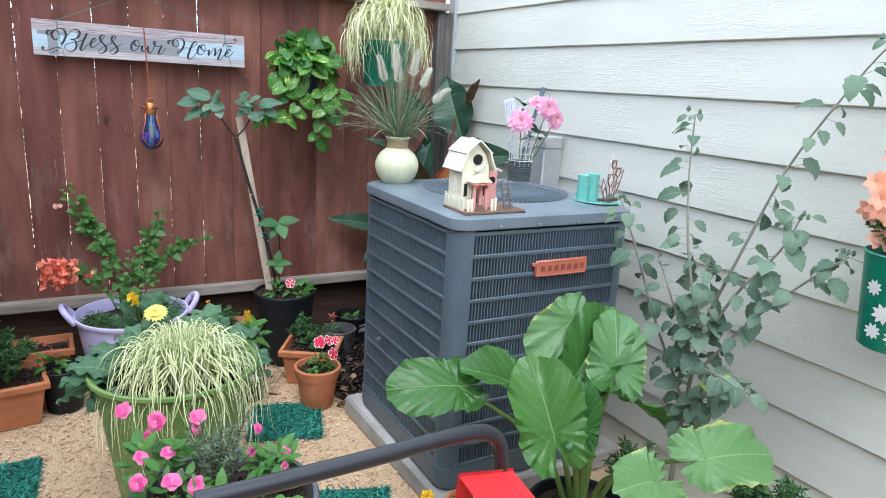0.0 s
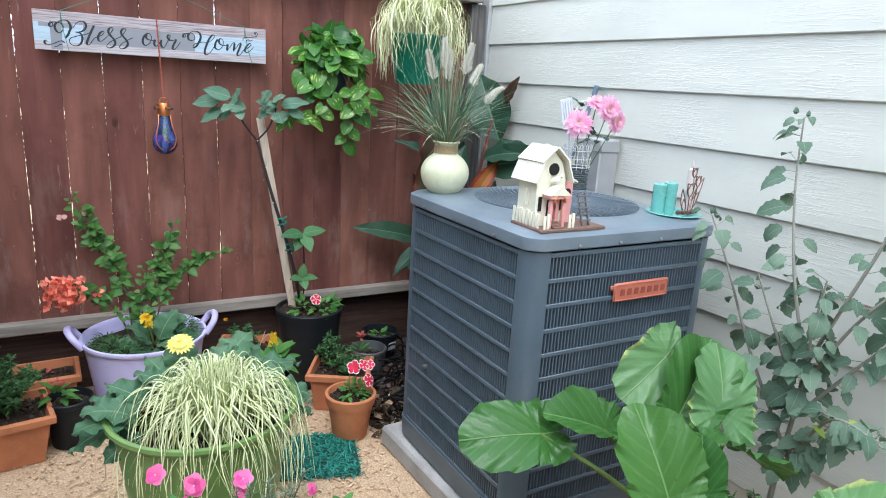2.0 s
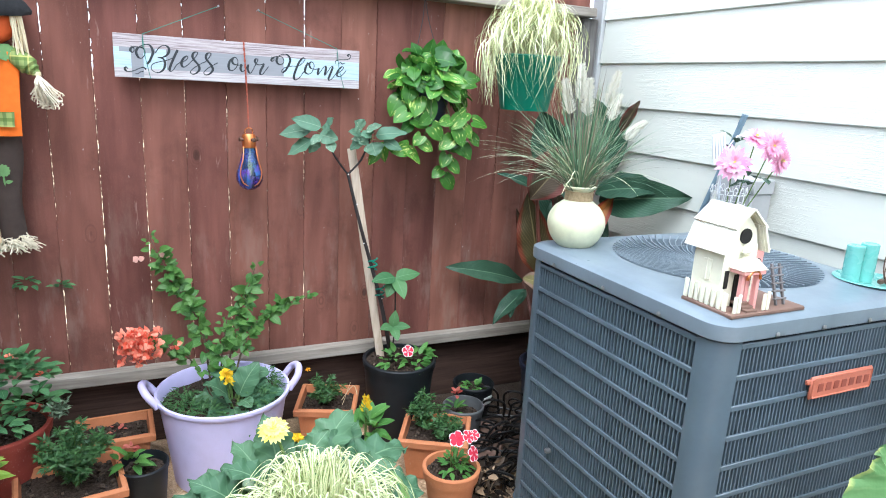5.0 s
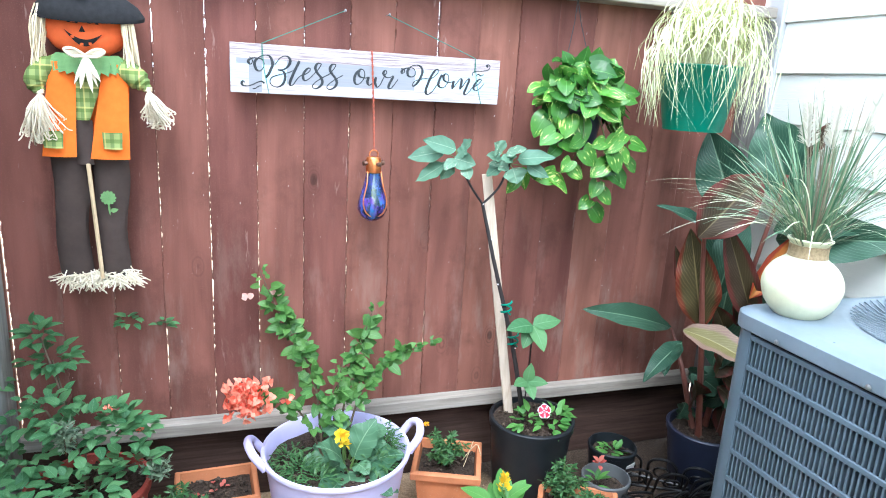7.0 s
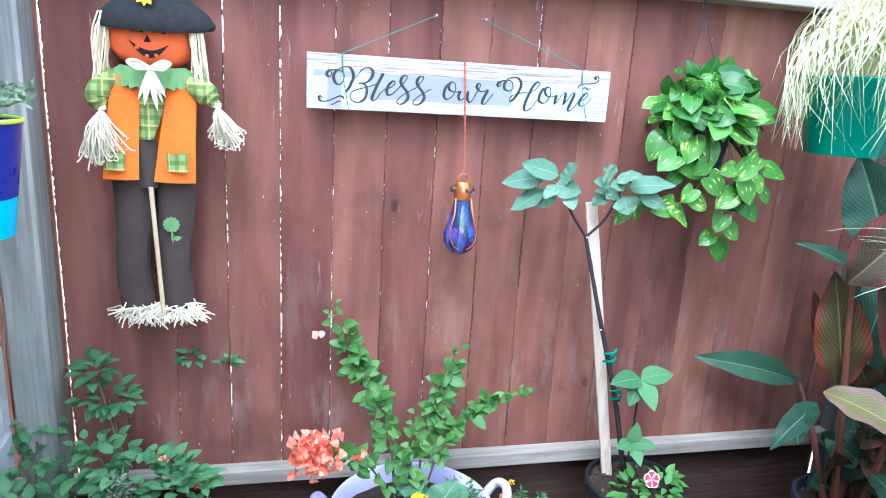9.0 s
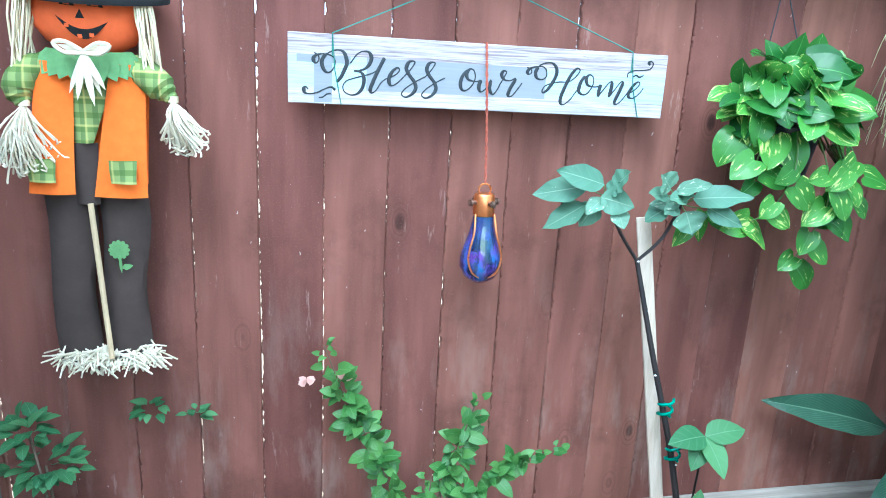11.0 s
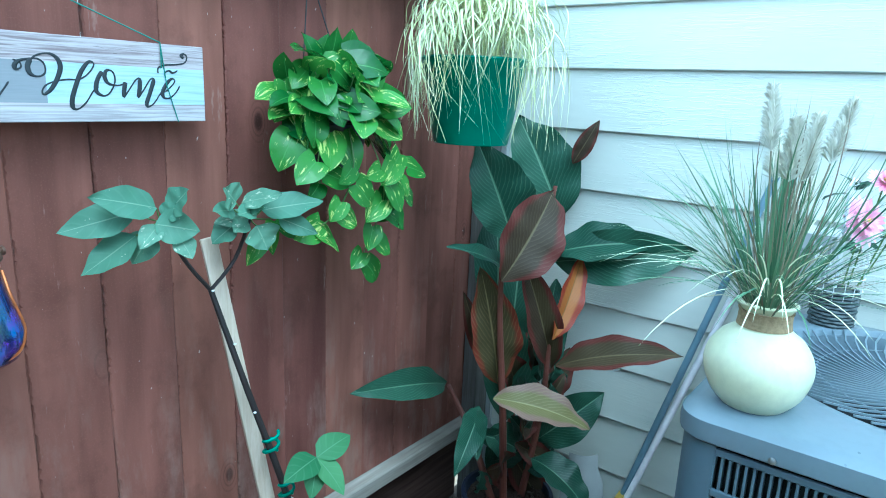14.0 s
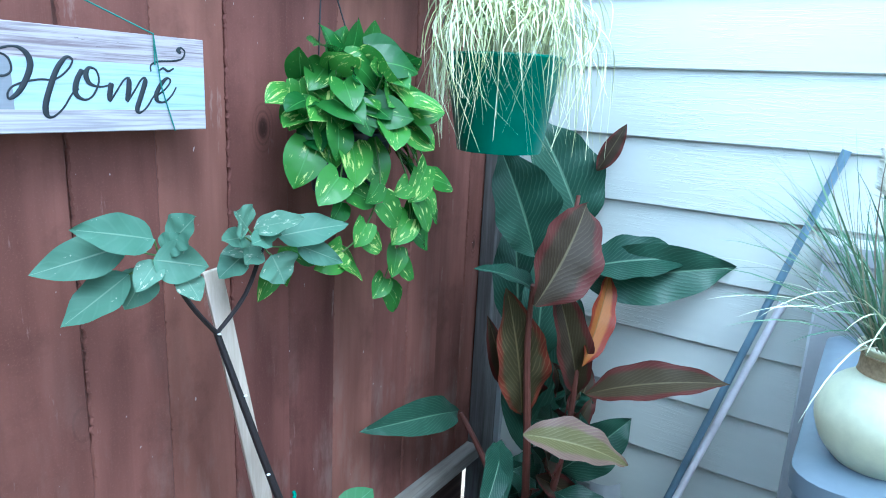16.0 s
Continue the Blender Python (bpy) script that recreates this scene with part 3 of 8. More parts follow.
    def leaf(self, base, way, up, length, width, shape, seg=6, droop=0.3, fold=0.15, lobe=0.0, wave=0.0, waves=5, jag=0.0, m=0, cols=2, twist=0.0):
        """A leaf blade: from base along way, its face towards up; droop bends it down, lobe sweeps the base back."""
        way = V(way).normalized()
        up = V(up)
        side = way.cross(up)
        side = side.normalized() if side.length > 1e-5 else way.orthogonal().normalized()
        up = side.cross(way).normalized()
        vs, uv, fs = [], [], []
        p = V(base)
        d, nrm = way.copy(), up.copy()
        step = length / seg
        ph = rng.random() * 6.28
        for i in range(seg + 1):
            t = i / seg
            w = shape(t) * width / 2
            if jag and 0 < i < seg:
                w *= 1 + jag * (1 if i % 2 else -1)
            for c in range(-cols, cols + 1):
                u = c / cols
                q = p + side * (u * w) + nrm * (fold * abs(u) * w + wave * width * abs(u) ** 2 * math.sin(waves * 6.28 * t + ph + (2 if u < 0 else 0)))
                q -= way * (lobe * length * math.sin(2.3 * abs(u)) * (1 - t) ** 3)
                vs.append(q)
                uv.append((u * 0.5 + 0.5, t))
            a = droop / seg
            turn = Matrix.Rotation(-a, 3, side)
            d, nrm = turn @ d, turn @ nrm
            if twist:
                tw = Matrix.Rotation(twist / seg, 3, d)
                side, nrm = tw @ side, tw @ nrm
            p = p + d * step
        n = 2 * cols + 1
        for i in range(seg):
            for c in range(n - 1):
                fs.append((i * n + c, i * n + c + 1, (i + 1) * n + c + 1, (i + 1) * n + c))
        self.add(vs, fs, uv, m)
        return V(p)

    def mesh(self, name, mats, smooth=True):
        me = bpy.data.meshes.new(name)
        me.from_pydata([tuple(p) for p in self.v], [], self.f)
        for mat in mats if isinstance(mats, (list, tuple)) else [mats]:
            me.materials.append(mat)
        me.polygons.foreach_set("material_index", self.m)
        me.polygons.foreach_set("use_smooth", [smooth] * len(self.f))
        layer = me.uv_layers.new(name="UVMap")
        loops = np.empty(len(me.loops), dtype=np.int32)
        me.loops.foreach_get("vertex_index", loops)
        layer.data.foreach_set("uv", np.array(self.uv, dtype=np.float32)[loops].ravel())
        me.update()
        if smooth:
            me.set_sharp_from_angle(angle=radians(38))
        return me


def thing(name, at, label, category, group="", kind="", turn=0):
    ob = new(name)
    ob.empty_display_size = 0.05
    ob.matrix_world = pose(*at, 0, 0, turn)
    return tagged(ob, label, category, group, kind)


def part(name, g, mats, parent, label="", smooth=True, kind=""):
    ob = new(name, g.mesh(name, mats, smooth) if isinstance(g, G) else g)
    ob.parent = parent
    return tagged(ob, label, kind=kind)


def arc(c, r, a0, a1, n, plane="xz"):
    out = []
    for i in range(n + 1):
        a = radians(a0 + (a1 - a0) * i / n)
        p, q = r * math.cos(a), r * math.sin(a)
        out.append((c[0] + p, c[1], c[2] + q) if plane == "xz" else (c[0], c[1] + p, c[2] + q) if plane == "yz" else (c[0] + p, c[1] + q, c[2]))
    return out


def curve(pts, n=6):
    """A smooth line through points."""
    pts = [V(p) for p in pts]
    out = []
    for i in range(len(pts) - 1):
        a, b, c, d = pts[max(i - 1, 0)], pts[i], pts[i + 1], pts[min(i + 2, len(pts) - 1)]
        for k in range(n):
            t = k / n
            out.append(0.5 * (2 * b + (c - a) * t + (2 * a - 5 * b + 4 * c - d) * t * t + (3 * b - a - 3 * c + d) * t ** 3))
    return out + [pts[-1]]


# leaf outlines: width at t along the blade
def ovate(t):
    return max(0.02, math.sin(math.pi * min(1, t ** 0.72)) ** 0.85) if t < 1 else 0.0


def lance(t):
    return max(0.06, math.sin(math.pi * min(1, 0.06 + 0.94 * t)) ** 0.8) if t < 1 else 0.0


def heart(t):
    return (1 - t) ** 0.56 * (0.74 + 0.92 * t) if t < 1 else 0.0


def acute(t):
    return max(0.05, math.sin(1.5708 * t / 0.42) ** 0.75) if t < 0.42 else max(0.0, math.cos(1.5708 * (t - 0.42) / 0.58)) ** 0.9


def pointed_heart(t):
    return 1.16 * (0.70 + 1.6 * t) * (1 - t)


def blade(t):
    return 0.55 + 0.45 * min(1, t * 5) if t < 0.6 else max(0.0, 1 - ((t - 0.6) / 0.4) ** 1.6)


def round_petal(t):
    return max(0.08, math.sin(math.pi * min(1, 0.04 + 0.86 * t ** 1.25)))


def anyway(lo=-0.2, hi=0.6):
    a, z = rng.uniform(0, 6.283), rng.uniform(lo, hi)
    k = math.sqrt(max(0, 1 - z * z))
    return V((k * math.cos(a), k * math.sin(a), z))


def flower(g, at, up, r, petals, shape=round_petal, wide=0.95, m=0, droop=0.5, lift=0.25, ring=1):
    up = V(up).normalized()
    a0 = up.orthogonal().normalized()
    for j in range(ring):
        for i in range(petals):
            a = 2 * math.pi * (i + 0.5 * j) / petals + rng.uniform(-0.06, 0.06)
            d = Matrix.Rotation(a, 3, up) @ a0
            k = 1 - 0.28 * j
            g.leaf(V(at) + up * (0.05 * r * j), d + up * (lift + 0.45 * j), up, r * k, r * wide * k, shape, seg=4, droop=droop, fold=0.05, m=m, cols=1)


def pompom(g, at, r, n, m=0, up=(0, 0, 1)):
    """A double flower head of many short petals."""
    for i in range(n):
        d = anyway(-0.1, 1.0)
        g.leaf(V(at) + d * r * 0.25, d, anyway(), r * rng.uniform(0.65, 0.95), r * 0.5, round_petal, seg=3, droop=0.6, m=m, cols=1)


def cloud(g, at, spread, n, size, shape, m=0, droop=0.6, fold=0.2, lobe=0.0, seg=4, wide=0.6, rise=0.2, cols=1, jag=0.0, down=0.0):
    """Leaves scattered through a volume, facing out and up."""
    c = V(at)
    for i in range(n):
        d = anyway(-0.5, 1.0)
        p = c + V((d.x * spread[0], d.y * spread[1], d.z * spread[2])) * rng.uniform(0.35, 1.0)
        way = V((d.x, d.y, d.z * 0.5 + rise)) + anyway() * 0.45
        s = size * rng.uniform(0.65, 1.2)
        g.leaf(p, way, (0.15 * d.x, 0.15 * d.y - 0.15, 1), s, s * wide, shape, seg, droop + rng.uniform(-0.2, 0.3), fold, lobe, m=m, cols=cols, jag=jag)


def tuft(g, at, n, length, width, lean, m=0, seg=7, droop=(1.2, 2.2), spread=0.03, up=0.9, around=(0, 6.283)):
    """Grass blades that arch out of one clump."""
    for i in range(n):
        a = rng.uniform(*around)
        k = rng.uniform(0.05, 1.0)
        d = V((math.cos(a) * lean * k, math.sin(a) * lean * k, up))
        p = V(at) + V((math.cos(a), math.sin(a), 0)) * spread * k
        g.leaf(p, d, V((-math.cos(a), -math.sin(a), 0.6)), length * rng.uniform(0.6, 1.15), width * rng.uniform(0.7, 1.2), blade, seg, rng.uniform(*droop), 0.25, m=m, cols=1, twist=rng.uniform(-0.8, 0.8))


def ribbon(g, c, width, m=0):
    """A folded grass blade along a line, tapering to its tip."""
    vs, uv, fs = [], [], []
    n = len(c)
    for i, p in enumerate(c):
        d = (V(c[min(i + 1, n - 1)]) - V(c[max(i - 1, 0)])).normalized()
        s = d.cross(V((0, 0, 1)))
        s = s.normalized() if s.length > 1e-4 else V((1, 0, 0))
        t = i / (n - 1)
        w = width / 2 * (1 - 0.85 * t ** 3)
        up = s.cross(d)
        vs += [V(p) - s * w + up * w * 0.3, V(p), V(p) + s * w + up * w * 0.3]
        uv += [(0, t), (0.5, t), (1, t)]
    for i in range(n - 1):
        for k in (0, 1):
            fs.append((i * 3 + k, i * 3 + k + 1, i * 3 + k + 4, i * 3 + k + 3))
    return g.add(vs, fs, uv, m)


def round_pot(rt, rb, h, rim=0.0, rim_h=0.03, wall=0.008, n=36):
    """Profile of a tapered pot with a rim, open at the top."""
    p = [(rb, 0.0), (rb + 0.002, 0.004)]
    k = h - rim_h
    r1 = rb + (rt - rb) * k / h
    p += [(r1, k), (r1 + rim, k + 0.002), (rt + rim - 0.001, h - 0.004), (rt + rim - 0.004, h), (rt - wall, h), (rt - wall - 0.002, h - 0.01), (rb - wall, 0.02)]
    return G().lathe(p, n)


def soil_disc(r, z, n=26, crumbs=60):
    g = G()
    vs, fs = [(0, 0, z + 0.008)], []
    for j in (1, 2, 3):
        for i in range(n):
            a = 6.283 * i / n
            vs.append((r * j / 3 * math.cos(a), r * j / 3 * math.sin(a), z + rng.uniform(-0.004, 0.009)))
    fs += [(0, 1 + i, 1 + (i + 1) % n) for i in range(n)]
    for j in range(2):
        for i in range(n):
            k = (i + 1) % n
            fs.append((1 + j * n + i, 1 + (j + 1) * n + i, 1 + (j + 1) * n + k, 1 + j * n + k))
    g.add(vs, fs)
    for i in range(crumbs):
        a, q = rng.uniform(0, 6.283), r * 0.93 * math.sqrt(rng.random())
        s = rng.uniform(0.003, 0.009)
        g.box((-s, -s * 0.7, -s * 0.6), (s, s * 0.7, s * 0.6), s * 0.4, 1, pose(q * math.cos(a), q * math.sin(a), z + 0.008, rng.uniform(0, 90), rng.uniform(0, 90), rng.uniform(0, 90)))
    return g


def square_pot(w, d, wb, db, h, lip=0.014, wall=0.012):
    """A tapered planter with a thick lip."""
    g = G()
    def ring(a, b, z):
        return [(-a, -b, z), (a, -b, z), (a, b, z), (-a, b, z)]
    rows = [ring(wb, db, 0), ring(w - 0.012, d - 0.012, h - 0.03), ring(w + lip * 0.3, d + lip * 0.3, h - 0.028), ring(w + lip * 0.4, d + lip * 0.4, h - 0.005), ring(w, d, h), ring(w - wall, d - wall, h), ring(w - wall - 0.004, d - wall - 0.004, h - 0.03), ring(wb - wall, db - wall, 0.02)]
    vs = [p for r in rows for p in r]
    fs = [(3, 2, 1, 0)]
    for j in range(len(rows) - 1):
        for i in range(4):
            k = (i + 1) % 4
            fs.append((j * 4 + i, j * 4 + k, (j + 1) * 4 + k, (j + 1) * 4 + i))
    fs.append(tuple((len(rows) - 1) * 4 + i for i in range(4)))
    return g.add(vs, fs)


def square_soil(w, d, z):
    g = G()
    n = 8
    vs = [(-w + 2 * w * i / n, -d + 2 * d * j / n, z + rng.uniform(-0.004, 0.008)) for j in range(n + 1) for i in range(n + 1)]
    fs = [(j * (n + 1) + i, j * (n + 1) + i + 1, (j + 1) * (n + 1) + i + 1, (j + 1) * (n + 1) + i) for j in range(n) for i in range(n)]
    g.add(vs, fs)
    for i in range(60):
        s = rng.uniform(0.003, 0.008)
        g.box((-s, -s, -s * 0.6), (s, s, s * 0.6), s * 0.4, 1, pose(rng.uniform(-w, w) * 0.95, rng.uniform(-d, d) * 0.95, z + 0.007, rng.uniform(0, 90), 0, rng.uniform(0, 90)))
    return g


# ---- large structure ----
FENCE_Y, WALL_X, PITCH, LAP = 3.41, 1.885, 0.147, 0.1875

ground = G()
N = 40
vs, fs = [], []
for j in range(N + 1):
    for i in range(N + 1):
        x, y = -1.2 + 3.4 * i / N, -0.6 + 4.2 * j / N
        vs.append((x, y, 0.006 * noise.noise((x * 5, y * 5, 0)) + 0.003 * noise.noise((x * 19, y * 19, 3)) - 0.004))
for j in range(N):
    for i in range(N):
        a = j * (N + 1) + i
        fs.append((a, a + 1, a + N + 2, a + N + 1))
ground.add(vs, fs)
o = len(ground.v)
big = [(-300, -300), (300, -300), (300, 300), (-300, 300)]
inner = [(0, 0), (N, 0), (N, N), (0, N)]
edge = [[j * 0 + i for i in range(N + 1)], [i * (N + 1) + N for i in range(N + 1)], [N * (N + 1) + N - i for i in range(N + 1)], [(N - i) * (N + 1) for i in range(N + 1)]]
ground.v += [(x, y, -0.004) for x, y in big]
ground.uv += [(0.5, 0.5)] * 4
for s in range(4):
    row = edge[s]
    for i in range(N):
        ground.f.append((o + s, row[i + 1], row[i]) if i < N // 2 else (o + (s + 1) % 4, row[i + 1], row[i]))
        ground.m.append(0)
    ground.f.append((o + s, o + (s + 1) % 4, row[N // 2]))
    ground.m.append(0)
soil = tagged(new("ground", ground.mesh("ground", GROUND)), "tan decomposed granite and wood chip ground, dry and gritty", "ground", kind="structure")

chips = G()
for i in range(5200):
    x, y = rng.uniform(-0.75, 1.05), rng.uniform(0.9, 3.3)
    if rng.random() < 0.35:
        x, y = rng.uniform(-0.4, 1.05), rng.uniform(1.7, 3.0)
    l, w, h = rng.uniform(0.002, 0.008), rng.uniform(0.0014, 0.004), rng.uniform(0.0008, 0.002)
    chips.box((-l, -w, -h), (l, w, h), 0, 0, pose(x, y, 0.003 + h, rng.uniform(-18, 18), rng.uniform(-18, 18), rng.uniform(0, 180)))
part("wood_chips", chips, CHIPS, soil, "pale tan wood chips and grit", smooth=False, kind="stuff")

# fence: pickets on two rails
fence = thing("fence", (0, FENCE_Y, 0), "red-brown stained cedar picket fence with weathered grey rails", "fence", kind="structure")


def picket_mesh(width, height, name):
    g = G()
    n, h = 400, width / 2
    vs, fs = [], []
    for k in range(n + 1):
        z = 0.285 + (height - 0.285) * k / n
        b = 0.0006 * noise.noise((width * 90, z * 2.1, 5))
        r = min(0.0060, max(-0.0004, 0.0026 + 0.0042 * noise.noise((width * 4000, z * 6, 9)) + 0.0042 * noise.noise((width * 3000, z * 48, 2)) + 0.0050 * noise.noise((width * 2000, z * 120, 4))))
        e = 0.003
        vs += [(-h + b - r, e, z), (-h + e + b - r, 0, z), (h - e + b, 0, z), (h + b, e, z), (h + b, 0.017, z), (-h + b - r, 0.017, z)]
    for k in range(n):
        for i in range(6):
            q = (i + 1) % 6
            fs.append((k * 6 + i, k * 6 + q, (k + 1) * 6 + q, (k + 1) * 6 + i))
    fs += [(5, 4, 3, 2, 1, 0), tuple(n * 6 + i for i in range(6))]
    return g.add(vs, fs).mesh(name, CEDAR)


wide_gap = [picket_mesh(w, 2.02, "picket") for w in (0.1434, 0.1430, 0.1438, 0.1432)]
tight = [picket_mesh(0.1474, 2.02, "picket"), picket_mesh(0.1470, 2.03, "picket")]
FIRST = -0.055 - 6 * PITCH
for i in range(-4, 20):
    x = FIRST + (i + 0.5) * PITCH
    if x > 1.80:
        continue
    p = part("picket", rng.choice(wide_gap if x < 0.62 else tight), None, fence)
    p.matrix_basis = pose(x + (0.005 if i == 1 else 0), rng.uniform(-0.0015, 0.002) + (0.004 if i % 2 else 0), rng.uniform(-0.01, 0.01), 0, rng.uniform(-0.03, 0.03), rng.uniform(-1.0, 1.0))
for x in [-2.9 + 0.147 * k for k in range(10)]:
    p = part("picket", wide_gap[0], None, fence)
    p.matrix_basis = pose(x, 0.003, 0, 0, 0, 0)
rails = G()
rails.box((-3.0, -0.052, 0.302), (1.80, -0.0005, 0.350), 0.004)
part("lower_rail", rails, GREYWOOD, fence, "weathered grey two-by-four rail")
part("upper_rail", G().box((-3.0, -0.092, 1.806), (1.83, -0.0005, 1.846), 0.004), GREYWOOD, fence, "weathered grey two-by-four rail")
for x0 in (-3.0, -1.15, 0.10, 1.02):
    part("kick_board", G().box((x0 + 0.004, 0.018, 0.0), ({-3.0: -1.15, -1.15: 0.10, 0.10: 1.02, 1.02: 1.80}[x0], 0.045, 0.29), 0.003), KICK, fence, "dark brown kick board with the rail's shade in its colour")
part("corner_post", G().box((1.782, -0.060, 0), (1.868, -0.001, 1.804), 0.006), SHADEDPOST, fence, "weathered grey corner post, coloured darker for the corner shade")
part("gate_post", G().box((-0.872, -0.16, 0), (-0.776, -0.056, 2.05), 0.008), GREYPOST, fence, "weathered grey post beside the stone wall")
part("batten", G().box((-0.818, -0.054, 0), (-0.797, -0.036, 2.05), 0.003), CEDAR, fence)

# house wall of lap siding
wall = thing("wall_east", (WALL_X, 0, 0), "grey painted wood-grain lap siding house wall", "wall", kind="structure")
part("sheathing", G().box((0.024, -3.2, 0), (0.2, 3.46, 3.4), 0.0), LINEBOX, wall)


def lap_mesh(y0, y1):
    g = G()
    n = 30
    vs, fs = [], []
    for k in range(n + 1):
        y = y0 + (y1 - y0) * k / n
        d = 0.0012 * noise.noise((y * 1.7, 2, 7))
        vs += [(0.0025, y, d), (0.0, y, 0.003 + d), (0.013, y, LAP + 0.016), (0.0235, y, LAP + 0.016), (0.0235, y, d)]
    for k in range(n):
        for i in range(5):
            q = (i + 1) % 5
            fs.append((k * 5 + i, (k + 1) * 5 + i, (k + 1) * 5 + q, k * 5 + q))
    fs += [(4, 3, 2, 1, 0), tuple(n * 5 + i for i in range(5))]
    return g.add(vs, fs).mesh("lap_board", SIDING)


boards = lap_mesh(-3.2, 3.335)
for k in range(-1, 17):
    b = part("lap_board", boards, None, wall)
    b.matrix_basis = pose(rng.uniform(-0.0008, 0.0008), 0, 0.1095 + LAP * k + rng.uniform(-0.002, 0.002))
part("corner_trim", G().box((-0.012, 3.337, 0), (0.0235, 3.409, 3.3), 0.003), LINEBOX, wall, "grey painted corner trim")

# stone wall at the other end, and plain walls behind the walker
stone = thing("wall_west", (-0.884, 0, 0), "grey flagstone wall with dark uneven joints", "wall", kind="structure")
part("backing", G().box((-0.16, -3.2, 0), (-0.012, 3.25, 2.3), 0.0), MORTAR, stone, "dark mortar")
sr2 = random.Random(5)
z = 0.0
row = 0
while z < 2.2:
    h = sr2.uniform(0.17, 0.25)
    y = 1.4 + sr2.uniform(-0.2, 0.0)
    while y < 3.24:
        l = sr2.uniform(0.26, 0.44)
        y1 = min(y + l, 3.245)
        g = G()
        t = sr2.uniform(-0.035, 0.035)
        a, b, e = y + 0.005, y1 - 0.005, 0.012
        ring = [(a, z + 0.005 + t * 0.3), (b, z + 0.005 - t * 0.3), (b, z + h - 0.005 + t * 0.3), (a, z + h - 0.005 - t * 0.3)]
        cy, cz = (a + b) / 2, z + h / 2
        vs = [(-0.012, q[0], q[1]) for q in ring] + [(0.002, q[0], q[1]) for q in ring] + [(0.012, q[0] + (e if q[0] < cy else -e), q[1] + (e if q[1] < cz else -e)) for q in ring]
        fs = [(8, 9, 10, 11)] + [(j * 4 + i, j * 4 + (i + 1) % 4, j * 4 + 4 + (i + 1) % 4, j * 4 + 4 + i) for j in (0, 1) for i in range(4)]
        g.add(vs, fs)
        part("stone", g, ROCK, stone)
        y = y1
    z += h
    row += 1
part("plain_wall", G().box((-0.16, -3.2, 2.3), (-0.012, 3.25, 2.32), 0), MORTAR, stone)
back = tagged(new("wall_south", G().box((-0.96, -3.4, 0), (2.1, -3.2, 2.3), 0.01).mesh("wall_south", LINEBOX)), "plain grey wall behind the walker", "wall", kind="structure")


def off(at, *pts):
    return [V(p) - V(at) for p in pts]


# ---- air conditioner on its concrete slab ----
slab = tagged(new("concrete_slab", G().box((-0.41, -0.42, 0), (0.41, 0.42, 0.082), 0.012).mesh("concrete_slab", CONCRETE)), "rough grey concrete slab under the air conditioner", "slab", kind="structure")
slab.matrix_world = pose(1.372, 2.075, -0.004, 0, 0, 2.0)
AC_AT = (1.350, 2.045, 0.078)
HX, HY, CH = 0.361, 0.368, 0.052
ac = thing("air_conditioner", AC_AT, "slate-grey outdoor air conditioner with slotted panels on concrete", "air conditioner")


def oct_ring(grow, z, corner=None, rounds=5):
    """Outline of the cabinet: a square with rounded corners."""
    c = (CH if corner is None else corner) + grow * 0.6
    hx, hy = HX + grow, HY + grow
    out = []
    for sx, sy, a0 in ((1, -1, -90), (1, 1, 0), (-1, 1, 90), (-1, -1, 180)):
        for i in range(rounds + 1):
            a = radians(a0 + 90 * i / rounds)
            out.append((sx * (hx - c) + c * math.cos(a), sy * (hy - c) + c * math.sin(a), z))
    dense = []
    for i, p in enumerate(out):
        q = out[(i + 1) % len(out)]
        k = 10 if math.dist(p, q) > 0.2 else 1
        dense += [tuple(p[m] + (q[m] - p[m]) * j / k for m in range(3)) for j in range(k)]
    return dense


def skin(rings, close_top=False, close_bottom=False):
    n = len(rings[0])
    vs = [p for r in rings for p in r]
    fs = [(j * n + i, j * n + (i + 1) % n, (j + 1) * n + (i + 1) % n, (j + 1) * n + i) for j in range(len(rings) - 1) for i in range(n)]
    if close_bottom:
        fs.append(tuple(range(n))[::-1])
    if close_top:
        fs.append(tuple((len(rings) - 1) * n + i for i in range(n)))
    return G().add(vs, fs)


Z0, Z1 = 0.085, 0.905
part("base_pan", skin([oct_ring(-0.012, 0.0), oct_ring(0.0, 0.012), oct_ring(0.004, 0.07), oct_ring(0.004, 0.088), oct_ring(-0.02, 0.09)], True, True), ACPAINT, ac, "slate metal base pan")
part("coil", skin([oct_ring(-0.026, 0.08), oct_ring(-0.026, 0.92)]), ACSHADE, ac, "finned coil behind the slots, coloured near-black for inner shade")
